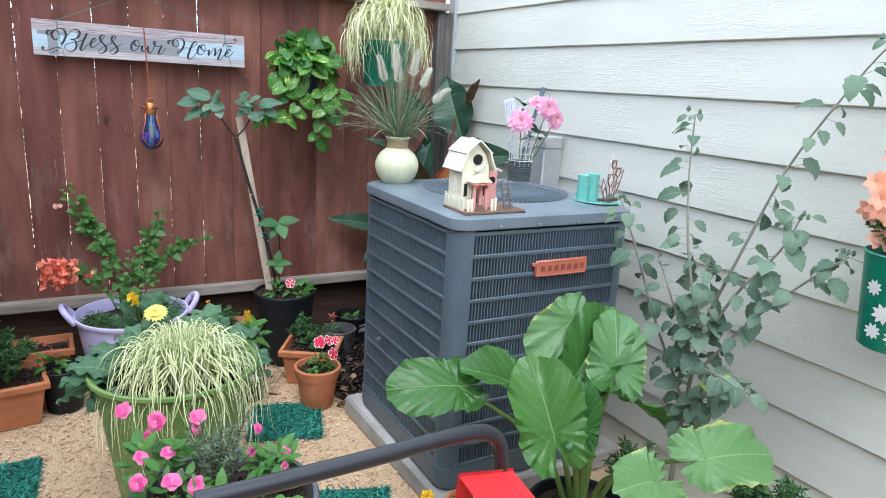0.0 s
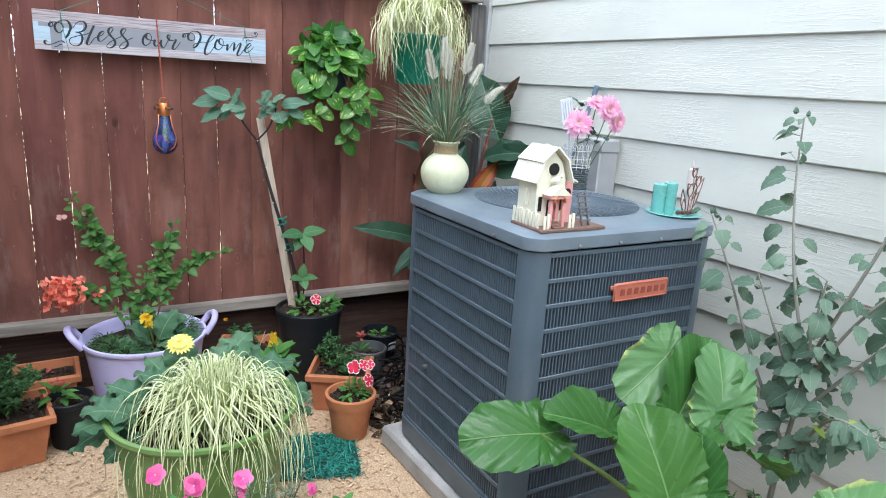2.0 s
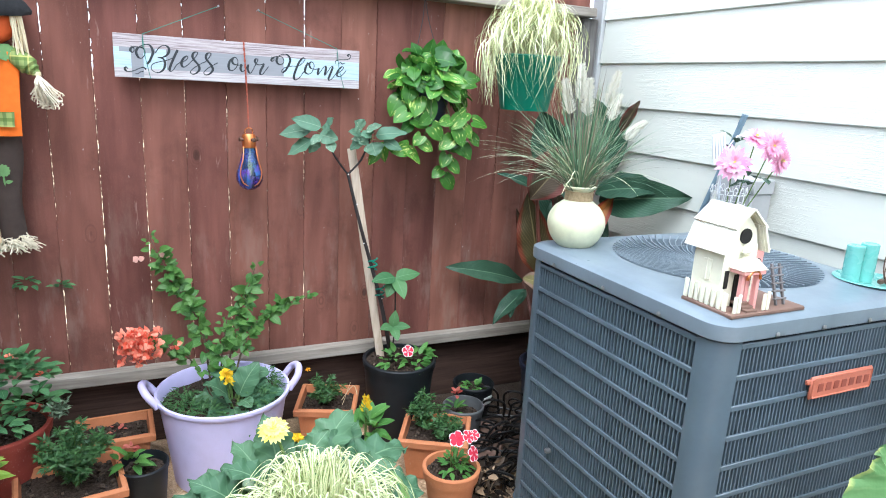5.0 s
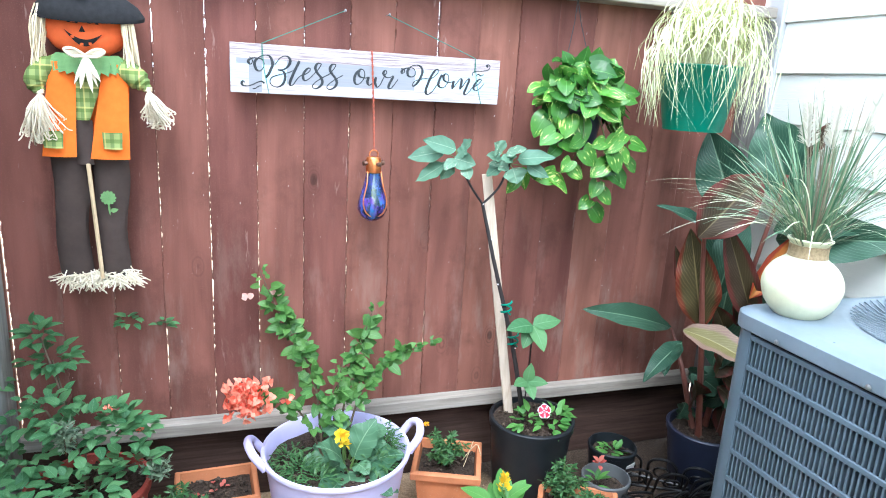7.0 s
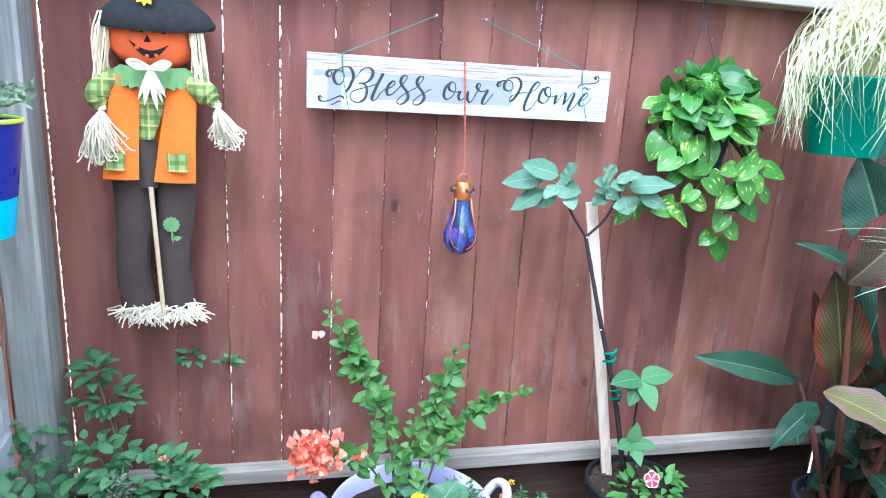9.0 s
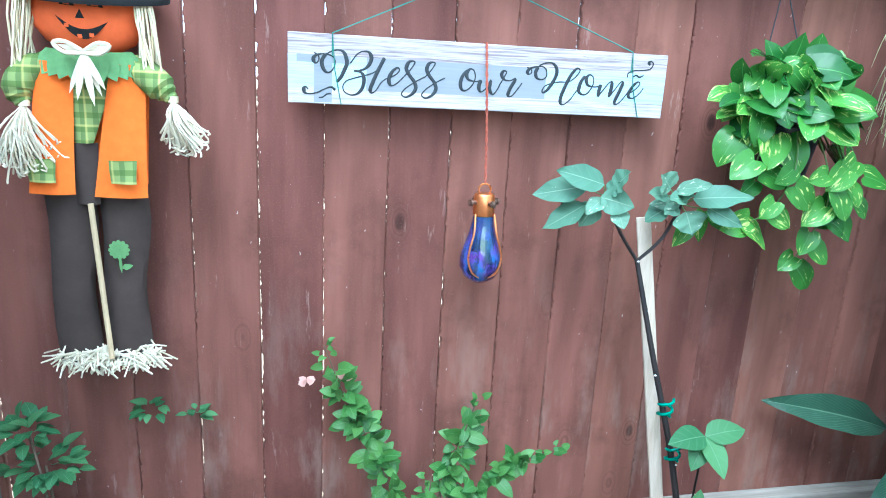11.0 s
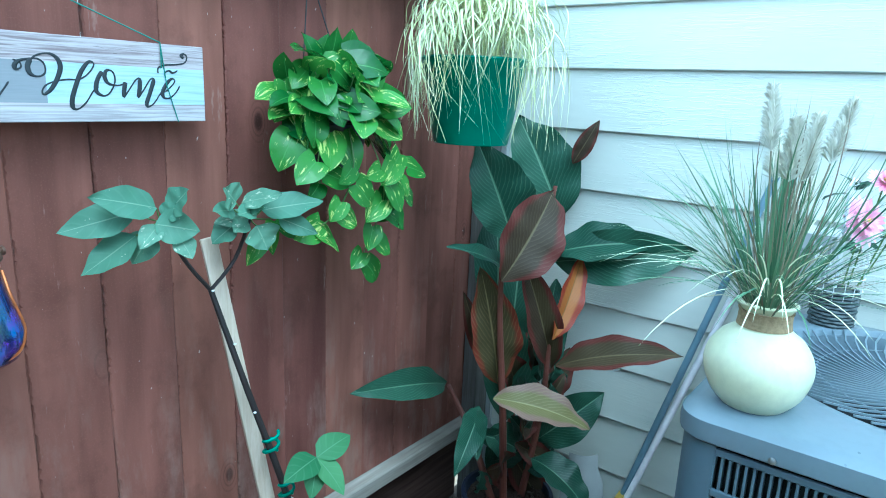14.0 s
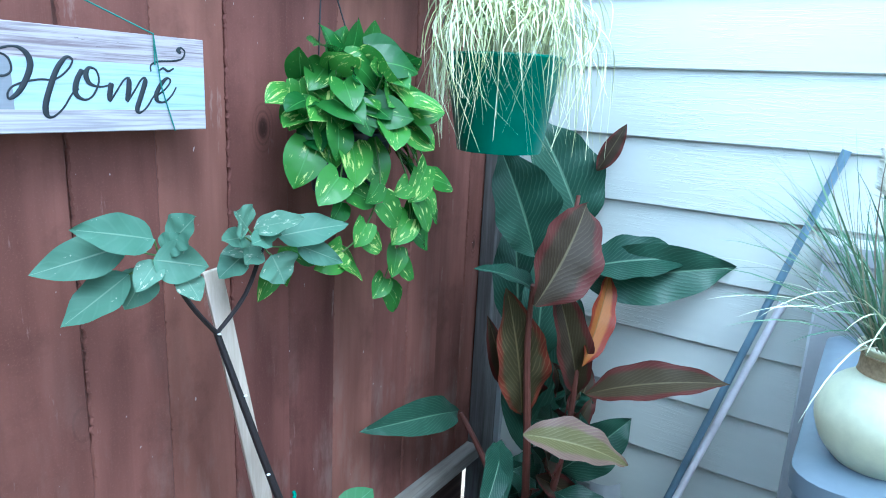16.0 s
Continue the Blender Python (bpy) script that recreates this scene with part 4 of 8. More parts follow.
# corner posts
for sx, sy in ((1, -1), (1, 1), (-1, 1), (-1, -1)):
    g = G()
    ring = []
    for inset in (0.0, 0.012):
        c = CH
        a0 = {(1, -1): -90, (1, 1): 0, (-1, 1): 90, (-1, -1): 180}[sx, sy]
        pts = []
        for i in range(7):
            a = radians(a0 + 90 * i / 6)
            pts.append((sx * (HX - c) + (c - inset) * math.cos(a), sy * (HY - c) + (c - inset) * math.sin(a)))
        first = V((math.sin(radians(a0)), -math.cos(radians(a0)))) * 0.012
        last = V((-math.sin(radians(a0 + 90)), math.cos(radians(a0 + 90)))) * 0.012
        pts = [(pts[0][0] + first.x, pts[0][1] + first.y)] + pts + [(pts[-1][0] + last.x, pts[-1][1] + last.y)]
        ring.append(pts)
    loop = ring[0] + ring[1][::-1]
    n = len(loop)
    vs = [(x, y, Z0) for x, y in loop] + [(x, y, Z1) for x, y in loop]
    fs = [(i, (i + 1) % n, n + (i + 1) % n, n + i) for i in range(n)]
    part("corner_post", g.add(vs, fs), ACPAINT, ac)
# slotted panels: thin bars between raised bands
ROWS_AC = 11
for turn, half in ((0, HX), (90, HY), (180, HX), (270, HY)):
    depth = HY if turn in (0, 180) else HX
    w = half - CH - 0.012
    rot = pose(0, 0, 0, 0, 0, turn)
    g = G()
    step = (Z1 - Z0 - 0.02) / ROWS_AC
    for r in range(ROWS_AC + 1):
        zc = Z0 + 0.010 + r * step
        bands = G().box((-w, -depth - 0.0005, zc - 0.0062), (w, -depth + 0.007, zc + 0.0062), 0.0015, 0, rot)
        part("grille_band", bands, ACPAINT, ac)
    nb = 50
    for r in range(ROWS_AC):
        za = Z0 + 0.010 + r * step + 0.0062
        for i in range(nb + 1):
            x = -w + 2 * w * i / nb
            g.box((x - 0.0021, -depth + 0.0025, za - 0.001), (x + 0.0021, -depth + 0.018, za + step - 0.0114), 0, 0, rot)
            for q in (0.0, 1.0):
                zq, dq = za + q * (step - 0.0124), 0.0034 * (1 - 2 * q)
                if i < nb:
                    g.add([(x + 0.0026, -depth + 0.002, zq), (x + 0.0026, -depth + 0.002, zq + dq), (x + 0.0060, -depth + 0.002, zq)], [(0, 2, 1) if q == 0 else (0, 1, 2)], at=rot)
    part("slot_grid", g, ACPAINT, ac, "narrow upright bars of the slots", smooth=False, kind="stuff")
# lid with the round fan opening
FAN_X, FAN_Y, FAN_R = 0.035, 0.035, 0.268
lid = G()
outer = [oct_ring(0.004, 0.908), oct_ring(0.008, 0.911), oct_ring(0.009, 0.930), oct_ring(0.008, 0.944), oct_ring(-0.004, 0.952), oct_ring(-0.018, 0.956)]
n = len(outer[0])
rows = outer[:]
circle = []
for p in outer[-1]:
    a = math.atan2(p[1] - FAN_Y, p[0] - FAN_X)
    circle.append(a)
def hole(r, z):
    return [(FAN_X + r * math.cos(a), FAN_Y + r * math.sin(a), z) for a in circle]
rows += [hole(FAN_R + 0.028, 0.962), hole(FAN_R + 0.012, 0.962), hole(FAN_R, 0.954), hole(FAN_R - 0.006, 0.93), hole(FAN_R - 0.01, 0.80)]
lid_ob = part("lid", skin(rows), ACPAINT_SKYLIT, ac, "slate metal lid with a round fan opening")
part("fan_well", G().lathe([(FAN_R - 0.004, 0.62), (FAN_R - 0.002, 0.80)], 40, 0, pose(FAN_X, FAN_Y, 0)), ACSHADE, ac)
for i in range(66):
    a = 2 * math.pi * i / 66
    pts = []
    for k in range(6):
        t = k / 5
        r = 0.05 + (FAN_R + 0.008 - 0.05) * t
        b = a + 0.55 * (1 - t)
        pts.append((FAN_X + r * math.cos(b), FAN_Y + r * math.sin(b), 0.962 - 0.020 * (1 - t) ** 0.5 + 0.002))
    part("guard_wire", G().tube(pts, 0.0024, 4), ACPAINT_SKYLIT, ac)
for r in (0.05, 0.12, 0.19):
    wires = G().tube([(FAN_X + r * math.cos(6.2832 * i / 40), FAN_Y + r * math.sin(6.2832 * i / 40), 0.938 + 0.02 * (r / 0.27) ** 1.5) for i in range(41)], 0.0022, 4)
    part("guard_ring", wires, ACPAINT_SKYLIT, ac)
part("fan_cap", G().lathe([(0.052, 0.935), (0.052, 0.944), (0.046, 0.949), (0.0, 0.951)], 24, 0, pose(FAN_X, FAN_Y, 0)), ACPAINT, ac)
for i in range(3):
    g = G()
    g.leaf((FAN_X, FAN_Y, 0.86), (math.cos(2.094 * i), math.sin(2.094 * i), 0), (0.3 * math.sin(2.094 * i), -0.3 * math.cos(2.094 * i), 1), 0.24, 0.2, lambda t: 0.35 + 0.65 * t, 6, 0.1, 0.0)
    part("fan_blade", g, ACPAINT, ac)
# badge, with plain raised bars in place of a name
badge = part("badge", G().box((-0.060, -HY - 0.012, 0.738), (0.160, -HY - 0.003, 0.795), 0.006, 0, pose(0, 0, 0)), COPPERPLATE, ac, "salmon-red name badge")
part("badge_rim", G().tube([(x, -HY - 0.012, z) for x, z in ((-0.052, 0.743), (0.152, 0.743), (0.155, 0.746), (0.155, 0.787), (0.152, 0.790), (-0.052, 0.790), (-0.055, 0.787), (-0.055, 0.746), (-0.052, 0.743))], 0.0022, 6), COPPERPLATE, badge)
part("badge_hook", G().box((-0.073, -HY - 0.010, 0.776), (-0.058, -HY - 0.002, 0.788), 0.002), COPPERPLATE, badge)
marks = G()
for i in range(7):
    x = -0.037 + i * 0.0275
    marks.box((x, -HY - 0.0135, 0.756), (x + 0.018, -HY - 0.0118, 0.777), 0.0008)
part("badge_mark", marks, BADGEMARK, badge, "raised bars of lettering")
for x in (-0.21, -0.06, 0.1, 0.25):
    part("screw", G().lathe([(0.006, 0), (0.006, 0.002), (0.003, 0.004), (0, 0.004)], 10, 0, pose(x, -HY - 0.012, 0.918, 90, 0, 0)), SCREW, ac)
for y in (-0.2, 0.0, 0.22):
    part("screw", G().lathe([(0.006, 0), (0.006, 0.002), (0.003, 0.004), (0, 0.004)], 10, 0, pose(-HX - 0.012, y, 0.918, 90, 0, -90)), SCREW, ac)
part("valve_nub", G().lathe([(0.008, 0), (0.008, 0.012), (0.005, 0.015), (0, 0.015)], 12, 0, pose(-HX - 0.002, 0.165, 0.36, 90, 0, -90)), SCREW, ac)
TOP = AC_AT[2] + 0.954

# line cover on the wall behind
box = thing("line_cover", (1.835, 2.39, 0), "grey painted metal line cover fixed to the siding", "cover box")
part("body", G().box((-0.05, -0.075, 0), (0.05, 0.075, 1.19), 0.006), LINEBOX, box)
part("cap", G().box((-0.056, -0.081, 1.17), (0.05, 0.081, 1.222), 0.006), LINEBOX, box)

# ---- things on the lid ----
at = (1.083, 2.325, TOP + 0.001)
vase = thing("vase", at, "round pale green glazed vase holding artificial grasses", "vase")
part("body", G().lathe([(p[0], p[2]) for p in curve([(r, 0, z) for r, z in [(0.046, 0), (0.052, 0.004), (0.072, 0.028), (0.0835, 0.062), (0.081, 0.090), (0.066, 0.116), (0.045, 0.133), (0.039, 0.142), (0.038, 0.164), (0.046, 0.174), (0.047, 0.178), (0.042, 0.179), (0.036, 0.170), (0.034, 0.10)]], 4)], 64), VASE, vase)
part("neck_band", G().lathe([(0.0425, 0.138), (0.0410, 0.144), (0.0405, 0.160), (0.0425, 0.165)], 36), VASEBAND, vase, "brown jute neck band")
g = G()
tuft(g, (0, 0, 0.150), 190, 0.32, 0.0032, 0.72, droop=(-0.6, 1.5), spread=0.022, seg=7)
part("grass", g, GRASS_SILK, vase, "dull green artificial grass", kind="stuff")
g = G()
tuft(g, (0, 0, 0.150), 90, 0.33, 0.0024, 0.95, droop=(-0.9, 1.2), spread=0.022, seg=6)
part("grass", g, GRASS_BROWN, vase, "brown artificial grass", kind="stuff")
for a, l in ((188, 0.42), (200, 0.36), (172, 0.33), (212, 0.32), (160, 0.3), (185, 0.30), (140, 0.3), (350, 0.28), (20, 0.3), (60, 0.33), (110, 0.3), (222, 0.26), (180, 0.38), (165, 0.36), (195, 0.33), (205, 0.40), (150, 0.34), (130, 0.32), (176, 0.27), (236, 0.28), (215, 0.44), (170, 0.40), (250, 0.30), (300, 0.30), (330, 0.26), (193, 0.34), (158, 0.42), (184, 0.30), (228, 0.33), (270, 0.28)):
    g = G()
    d = V((math.cos(radians(a)), math.sin(radians(a)), rng.uniform(0.65, 1.3)))
    g.leaf((0, 0, 0.172), d, (-d.x, -d.y, 0.6), l, 0.0027, blade, 10, rng.uniform(0.5, 1.5), 0.2, cols=1)
    part("long_blade", g, GRASS_CREAM, vase, "pale arching grass blade")
for a, l, s in ((100, 0.30, 0.10), (190, 0.27, 0.28), (20, 0.27, 0.50), (300, 0.29, 0.2), (0, 0.24, 0.80), (230, 0.26, 0.12)):
    d = V((math.cos(radians(a)) * s, math.sin(radians(a)) * s, 1)).normalized()
    g = G().tube([V((0, 0, 0.12)), V((0, 0, 0.12)) + d * l * 0.6, V((0, 0, 0.12)) + d * l], 0.0015, 5)
    top = V((0, 0, 0.12)) + d * l
    for k in range(620):
        t = rng.random()
        q = top + d * (0.098 * t) - V((0, 0, 0.03 * t * t * s))
        w = anyway(-0.3, 0.9)
        g.leaf(q, w + d * 0.9, w.orthogonal(), 0.023 * (1.25 - 0.6 * t), 0.0026, blade, 2, 0.3, m=1, cols=1)
    part("plume", g, [GRASS_BROWN, PLUME], vase, "fluffy cream seed plume")

at = (1.128, 1.760, TOP + 0.001)
bird = thing("birdhouse", at, "cream and pink toy cottage birdhouse with a picket fence and ladder", "birdhouse")
part("base", G().box((-0.108, -0.072, 0), (0.118, 0.07, 0.009), 0.002), BROWNWOOD, bird, "brown wooden base board")
HW, YF, YB = 0.048, -0.02, 0.06
X0 = -0.048
walls = G()
prof = [(-HW, 0.009), (HW, 0.009), (HW, 0.135), (0.034, 0.178), (0, 0.214), (-0.034, 0.178), (-HW, 0.135)]
vs = [(X0 + x, YF, z) for x, z in prof] + [(X0 + x, YB, z) for x, z in prof]
k = len(prof)
walls.add(vs, [tuple(range(k)), tuple(range(2 * k - 1, k - 1, -1))] + [(i + k, (i + 1) % k + k, (i + 1) % k, i) for i in range(k)])
part("house_shell", walls, CREAM, bird, smooth=False)
for sgn in (-1, 1):
    for nm, (xa, za), (xb, zb) in (("upper_roof", (0.0, 0.222), (0.046, 0.182)), ("lower_roof", (0.038, 0.187), (0.062, 0.128))):
        nseg = 14
        for i in range(nseg):
            g = G()
            t0, t1 = i / nseg, (i + 1) / nseg
            ya, yb = YF - 0.018 + (YB - YF + 0.036) * t0, YF - 0.018 + (YB - YF + 0.036) * t1 - 0.0008
            dx, dz = (xb - xa), (zb - za)
            ln = math.hypot(dx, dz)
            nx, nz = -dz / ln * 0.004, dx / ln * 0.004
            P = [(xa, za), (xb, zb), (xb + nx, zb + nz), (xa + nx, za + nz)]
            vs = [(X0 + sgn * x, ya, z) for x, z in P] + [(X0 + sgn * x, yb, z) for x, z in P]
            fs = [(0, 1, 2, 3), (7, 6, 5, 4), (0, 4, 5, 1), (1, 5, 6, 2), (2, 6, 7, 3), (3, 7, 4, 0)]
            g.add(vs, fs if sgn < 0 else [f[::-1] for f in fs])
            part("roof_plank", g, ROOFCREAM, bird, smooth=False)
g = G()
for i in range(9):
    g.lathe([(0.0, -0.004), (0.006, 0), (0.0, 0.005)], 7, 0, pose(X0 + rng.uniform(-0.02, 0.01), rng.uniform(-0.01, 0.02), 0.222 + rng.uniform(-0.002, 0.004), rng.uniform(0, 90), rng.uniform(0, 90), 0))
part("roof_posy", g, ROOFCREAM, bird, "cream rosettes on the ridge")
part("entrance_hole", G().lathe([(0.0165, 0), (0.0165, 0.003), (0, 0.003)], 24, 0, pose(X0 + 0.004, YF - 0.0005, 0.164, 90, 0, 0)), HOLE, bird, "round dark entrance hole")
part("porch", G().box((X0 - 0.022, YF - 0.032, 0.009), (X0 - 0.012, YF - 0.022, 0.088), 0.001).box((X0 + 0.022, YF - 0.032, 0.009), (X0 + 0.032, YF - 0.022, 0.088), 0.001).box((X0 - 0.028, YF - 0.040, 0.088), (X0 + 0.038, YF - 0.001, 0.098), 0.002), PINKPAINT, bird, "pink porch posts and roof")
part("porch_gable", G().add([(X0 - 0.03, YF - 0.042, 0.098), (X0 + 0.04, YF - 0.042, 0.098), (X0 + 0.005, YF - 0.042, 0.124), (X0 - 0.03, YF - 0.001, 0.098), (X0 + 0.04, YF - 0.001, 0.098), (X0 + 0.005, YF - 0.001, 0.124)], [(0, 1, 2), (5, 4, 3), (0, 2, 5, 3), (2, 1, 4, 5), (1, 0, 3, 4)]), CREAM, bird, "cream porch gable", smooth=False)
part("perch_bird", G().lathe([(0, -0.016), (0.007, -0.010), (0.009, 0.0), (0.007, 0.009), (0.003, 0.016), (0, 0.018)], 12, 0, pose(X0 + 0.002, YF - 0.014, 0.137, 0, 72, 0)).lathe([(0, -0.007), (0.006, 0), (0, 0.007)], 10, 0, pose(X0 + 0.020, YF - 0.014, 0.146)), ROOFCREAM, bird, "cream carved bird on the porch roof")
part("door_arch", G().tube(arc((X0 + 0.005, YF - 0.038, 0.078), 0.019, 0, 180, 12), 0.0032, 6), COPPER, bird, "golden arch over the doorway")
for sgn in (-1, 1):
    part("mullion_window", G().box((X0 + sgn * 0.034 - 0.006, YF - 0.003, 0.050), (X0 + sgn * 0.034 + 0.006, YF - 0.0005, 0.090), 0.001), HOLE, bird, "small dark front window")
part("doorway", G().box((X0 - 0.010, YF - 0.002, 0.018), (X0 + 0.010, YF - 0.0005, 0.080)), HOLE, bird, "dark doorway")
part("door", G().box((X0 + 0.010, YF - 0.016, 0.018), (X0 + 0.022, YF - 0.003, 0.084), 0.001), PINKPAINT, bird, "pink open door")
for i in range(3):
    part("step", G().box((X0 - 0.012, YF - 0.048 + 0.012 * i, 0.009), (X0 + 0.02, YF - 0.002, 0.013 + 0.005 * i), 0.0006), BROWNWOOD, bird)
part("side_room", G().box((0.0005, -0.004, 0.009), (0.045, 0.052, 0.128), 0.002), PINKPAINT, bird, "pink side room")
part("side_room_hole", G().lathe([(0.0115, 0), (0.0115, 0.003), (0, 0.003)], 20, 0, pose(0.024, -0.0045, 0.096, 90, 0, 0)), HOLE, bird)
part("side_room_roof", G().box((-0.03, -0.03, -0.002), (0.03, 0.036, 0.003), 0.001, 0, pose(0.028, 0.02, 0.136, 0, 22, 0)), ROOFCREAM, bird)
part("side_window", G().box((X0 - HW - 0.003, 0.008, 0.062), (X0 - HW - 0.0002, 0.03, 0.108), 0.001).box((X0 - HW - 0.005, 0.018, 0.060), (X0 - HW - 0.003, 0.020, 0.110)), CREAM, bird)
for i in range(8):
    part("fence_pale", G().box((-0.104, -0.05 + 0.0155 * i, 0.009), (-0.1, -0.039 + 0.0155 * i, 0.048 + 0.004 * (i % 2)), 0.001), CREAM, bird)
for i, x in enumerate((-0.098, -0.086, -0.012, 0.0)):
    part("fence_pale", G().box((x, -0.066, 0.009), (x + 0.009, -0.062, 0.046 + 0.004 * (i % 2)), 0.001), CREAM, bird)
ladder = G()
for x in (0.048, 0.072):
    ladder.box((x, -0.003, 0), (x + 0.005, 0.003, 0.092), 0.0008, 0, pose(0, -0.05, 0.010, -18, 0, 0))
for i in range(5):
    ladder.box((0.043, -0.004, 0.012 + 0.017 * i), (0.082, 0.002, 0.016 + 0.017 * i), 0.0008, 0, pose(0, -0.05, 0.010, -18, 0, 0))
part("ladder", ladder, GREYLADDER, bird, "small grey wooden ladder")

at = (1.640, 2.285, TOP + 0.001)
bask = thing("flower_basket", at, "white wire and wicker basket of pink silk daisies", "basket")
g = G()
for j in range(11):
    z = 0.004 + j * 0.0082
    g.tube([((0.043 + 0.002 * math.sin(9 * a + j * 3.14) + j * 0.0003) * math.cos(a), (0.043 + 0.002 * math.sin(9 * a + j * 3.14) + j * 0.0003) * math.sin(a), z) for a in [6.2832 * i / 36 for i in range(37)]], 0.0042, 5)
g.lathe([(0.04, 0.0), (0.04, 0.085)], 20)
part("wicker_base", g, WICKER, bask, "dark woven wicker")
g = G()
for i in range(14):
    a = 6.2832 * i / 14
    g.tube([(0.047 * math.cos(a), 0.047 * math.sin(a), 0.07), (0.052 * math.cos(a), 0.052 * math.sin(a), 0.155)], 0.0013, 4)
    b = a + 0.22
    g.tube([((0.051 + 0.001 * k) * math.cos(a + 0.22 + 0.12 * math.cos(0.63 * k)), 0.052 * math.sin(a + 0.22 + 0.12 * math.cos(0.63 * k)), 0.165 + 0.012 * math.sin(0.63 * k)) for k in range(11)], 0.0013, 4)
for z in (0.092, 0.122, 0.153):
    g.tube([(0.0515 * math.cos(6.2832 * i / 28), 0.0515 * math.sin(6.2832 * i / 28), z) for i in range(29)], 0.0016, 4)
part("wire_frame", g, WHITEWIRE, bask, "white bent wire")
part("handle", G().tube(curve([(-0.05, 0, 0.15), (-0.045, 0, 0.27), (0.0, 0, 0.335), (0.03, -0.01, 0.325)], 6), 0.0028, 6), WHITEWIRE, bask)
part("spatula", G().tube([(-0.035, 0.0, 0.1), (-0.055, 0.0, 0.26)], 0.004, 6).box((-0.028, -0.002, 0), (0.028, 0.002, 0.018), 0.001, 0, pose(-0.06, 0, 0.25, 0, -14, 0)).box((-0.028, -0.002, 0.084), (0.028, 0.002, 0.094), 0.001, 0, pose(-0.06, 0, 0.25, 0, -14, 0)), WHITEPLASTIC, bask, "white plastic spatula")
for k in range(5):
    part("spatula_slat", G().box((-0.028 + 0.0118 * k, -0.002, 0.017), (-0.0192 + 0.0118 * k, 0.002, 0.085), 0.001, 0, pose(-0.06, 0, 0.25, 0, -14, 0)), WHITEPLASTIC, bask)
for p, r, up in (((-0.036, -0.030, 0.255), 0.050, (-0.55, -0.8, 0.3)), ((0.045, -0.095, 0.315), 0.045, (-0.2, -0.9, 0.1)), ((0.085, -0.10, 0.270), 0.042, (0.1, -0.9, 0.0)), ((0.025, -0.05, 0.335), 0.036, (-0.3, -0.5, 0.7))):
    g = G()
    r *= 1.22
    flower(g, p, up, r, 19, lance, 0.30, droop=0.25, lift=0.12, ring=3)
    pompom(g, V(p) + V(up).normalized() * 0.006, 0.009, 22, 1)
    g.tube([p, (p[0] * 0.4, p[1] * 0.4, 0.1)], 0.002, 5, 2)
    part("silk_daisy", g, [SILKPINK, LEMON, STEMGREEN], bask, "pink silk daisy")
g = G()
cloud(g, (0.05, -0.03, 0.20), (0.05, 0.03, 0.03), 9, 0.05, ovate, jag=0.25)
cloud(g, (0.0, 0.0, 0.31), (0.02, 0.02, 0.03), 4, 0.05, ovate, jag=0.25)
part("foliage", g, CANNA_DARK, bask, "dark artificial leaves")

at = (1.640, 1.795, TOP + 0.001)
cand = thing("candle_holder", at, "teal saucer with two teal candles and a metal tulip ornament", "candle holder")
part("saucer", G().lathe([(0.05, 0), (0.075, 0.003), (0.088, 0.009), (0.086, 0.011), (0.06, 0.006), (0, 0.005)], 36), TEAL, cand)
part("candle", G().lathe([(0.021, 0.006), (0.021, 0.098), (0.019, 0.1), (0.0, 0.097)], 24, 0, pose(-0.056, 0.018, 0)), TEAL, cand)
part("candle", G().lathe([(0.021, 0.006), (0.021, 0.104), (0.019, 0.106), (0.0, 0.103)], 24, 0, pose(-0.022, 0.004, 0)), TEAL, cand)
def petal_outline(base, tip, width, bow=0.0):
    """Two bowed wires from base to tip, with a thin glass pane between."""
    b_, t_ = V(base), V(tip)
    across = (t_ - b_).cross(V((0, 1, 0))).normalized()
    lines = []
    for sgn in (-1, 1):
        lines.append(curve([b_, b_.lerp(t_, 0.40) + across * width * (sgn * 0.5 + bow), b_.lerp(t_, 0.75) + across * width * (sgn * 0.34 + bow), t_], 5))
    wire = G().tube(lines[0], 0.0019, 5).tube(lines[1], 0.0019, 5)
    m = len(lines[0])
    pane = G().add(lines[0] + lines[1], [(k, k + 1, m + k + 1, m + k) for k in range(m - 1)])
    return wire, pane


for x, z, k in ((0.022, 0.062, 1.0), (0.052, 0.094, 0.8), (0.030, 0.125, 0.7)):
    for dx, w, bow in ((-0.016, 0.026, -0.25), (0.016, 0.026, 0.25), (0.0, 0.024, 0.0)):
        wire, pane = petal_outline((x, -0.036, z), (x + dx * k, -0.037 if dx else -0.039, z + 0.046 * k), w * k, bow)
        part("petal_wire", wire, BRONZE, cand, "dark bronze wire outline")
        part("petal_glass", pane, BLUSH, cand, "pale blush glass")
    part("tulip_stem", G().tube([(x * 0.6 + 0.01, -0.035, 0.008), (x, -0.036, z)], 0.0019, 5), BRONZE, cand)
for x0, x1, z, w in ((0.015, -0.012, 0.090, 0.020), (0.035, 0.080, 0.125, 0.022), (0.030, 0.066, 0.080, 0.020), (0.012, 0.000, 0.060, 0.016)):
    wire, pane = petal_outline((x0, -0.033, 0.010), (x1, -0.035, z), w, 0.15)
    part("leaf_wire", wire, BRONZE, cand, "dark bronze wire outline")
    part("leaf_glass", pane, BLUSH, cand, "pale blush glass")
part("ornament_candle", G().lathe([(0.011, 0.006), (0.011, 0.150), (0.004, 0.156), (0.006, 0.166), (0, 0.182)], 14, 0, pose(0.028, -0.026, 0)), BLUSH, cand, "pale candle with a flame tip")
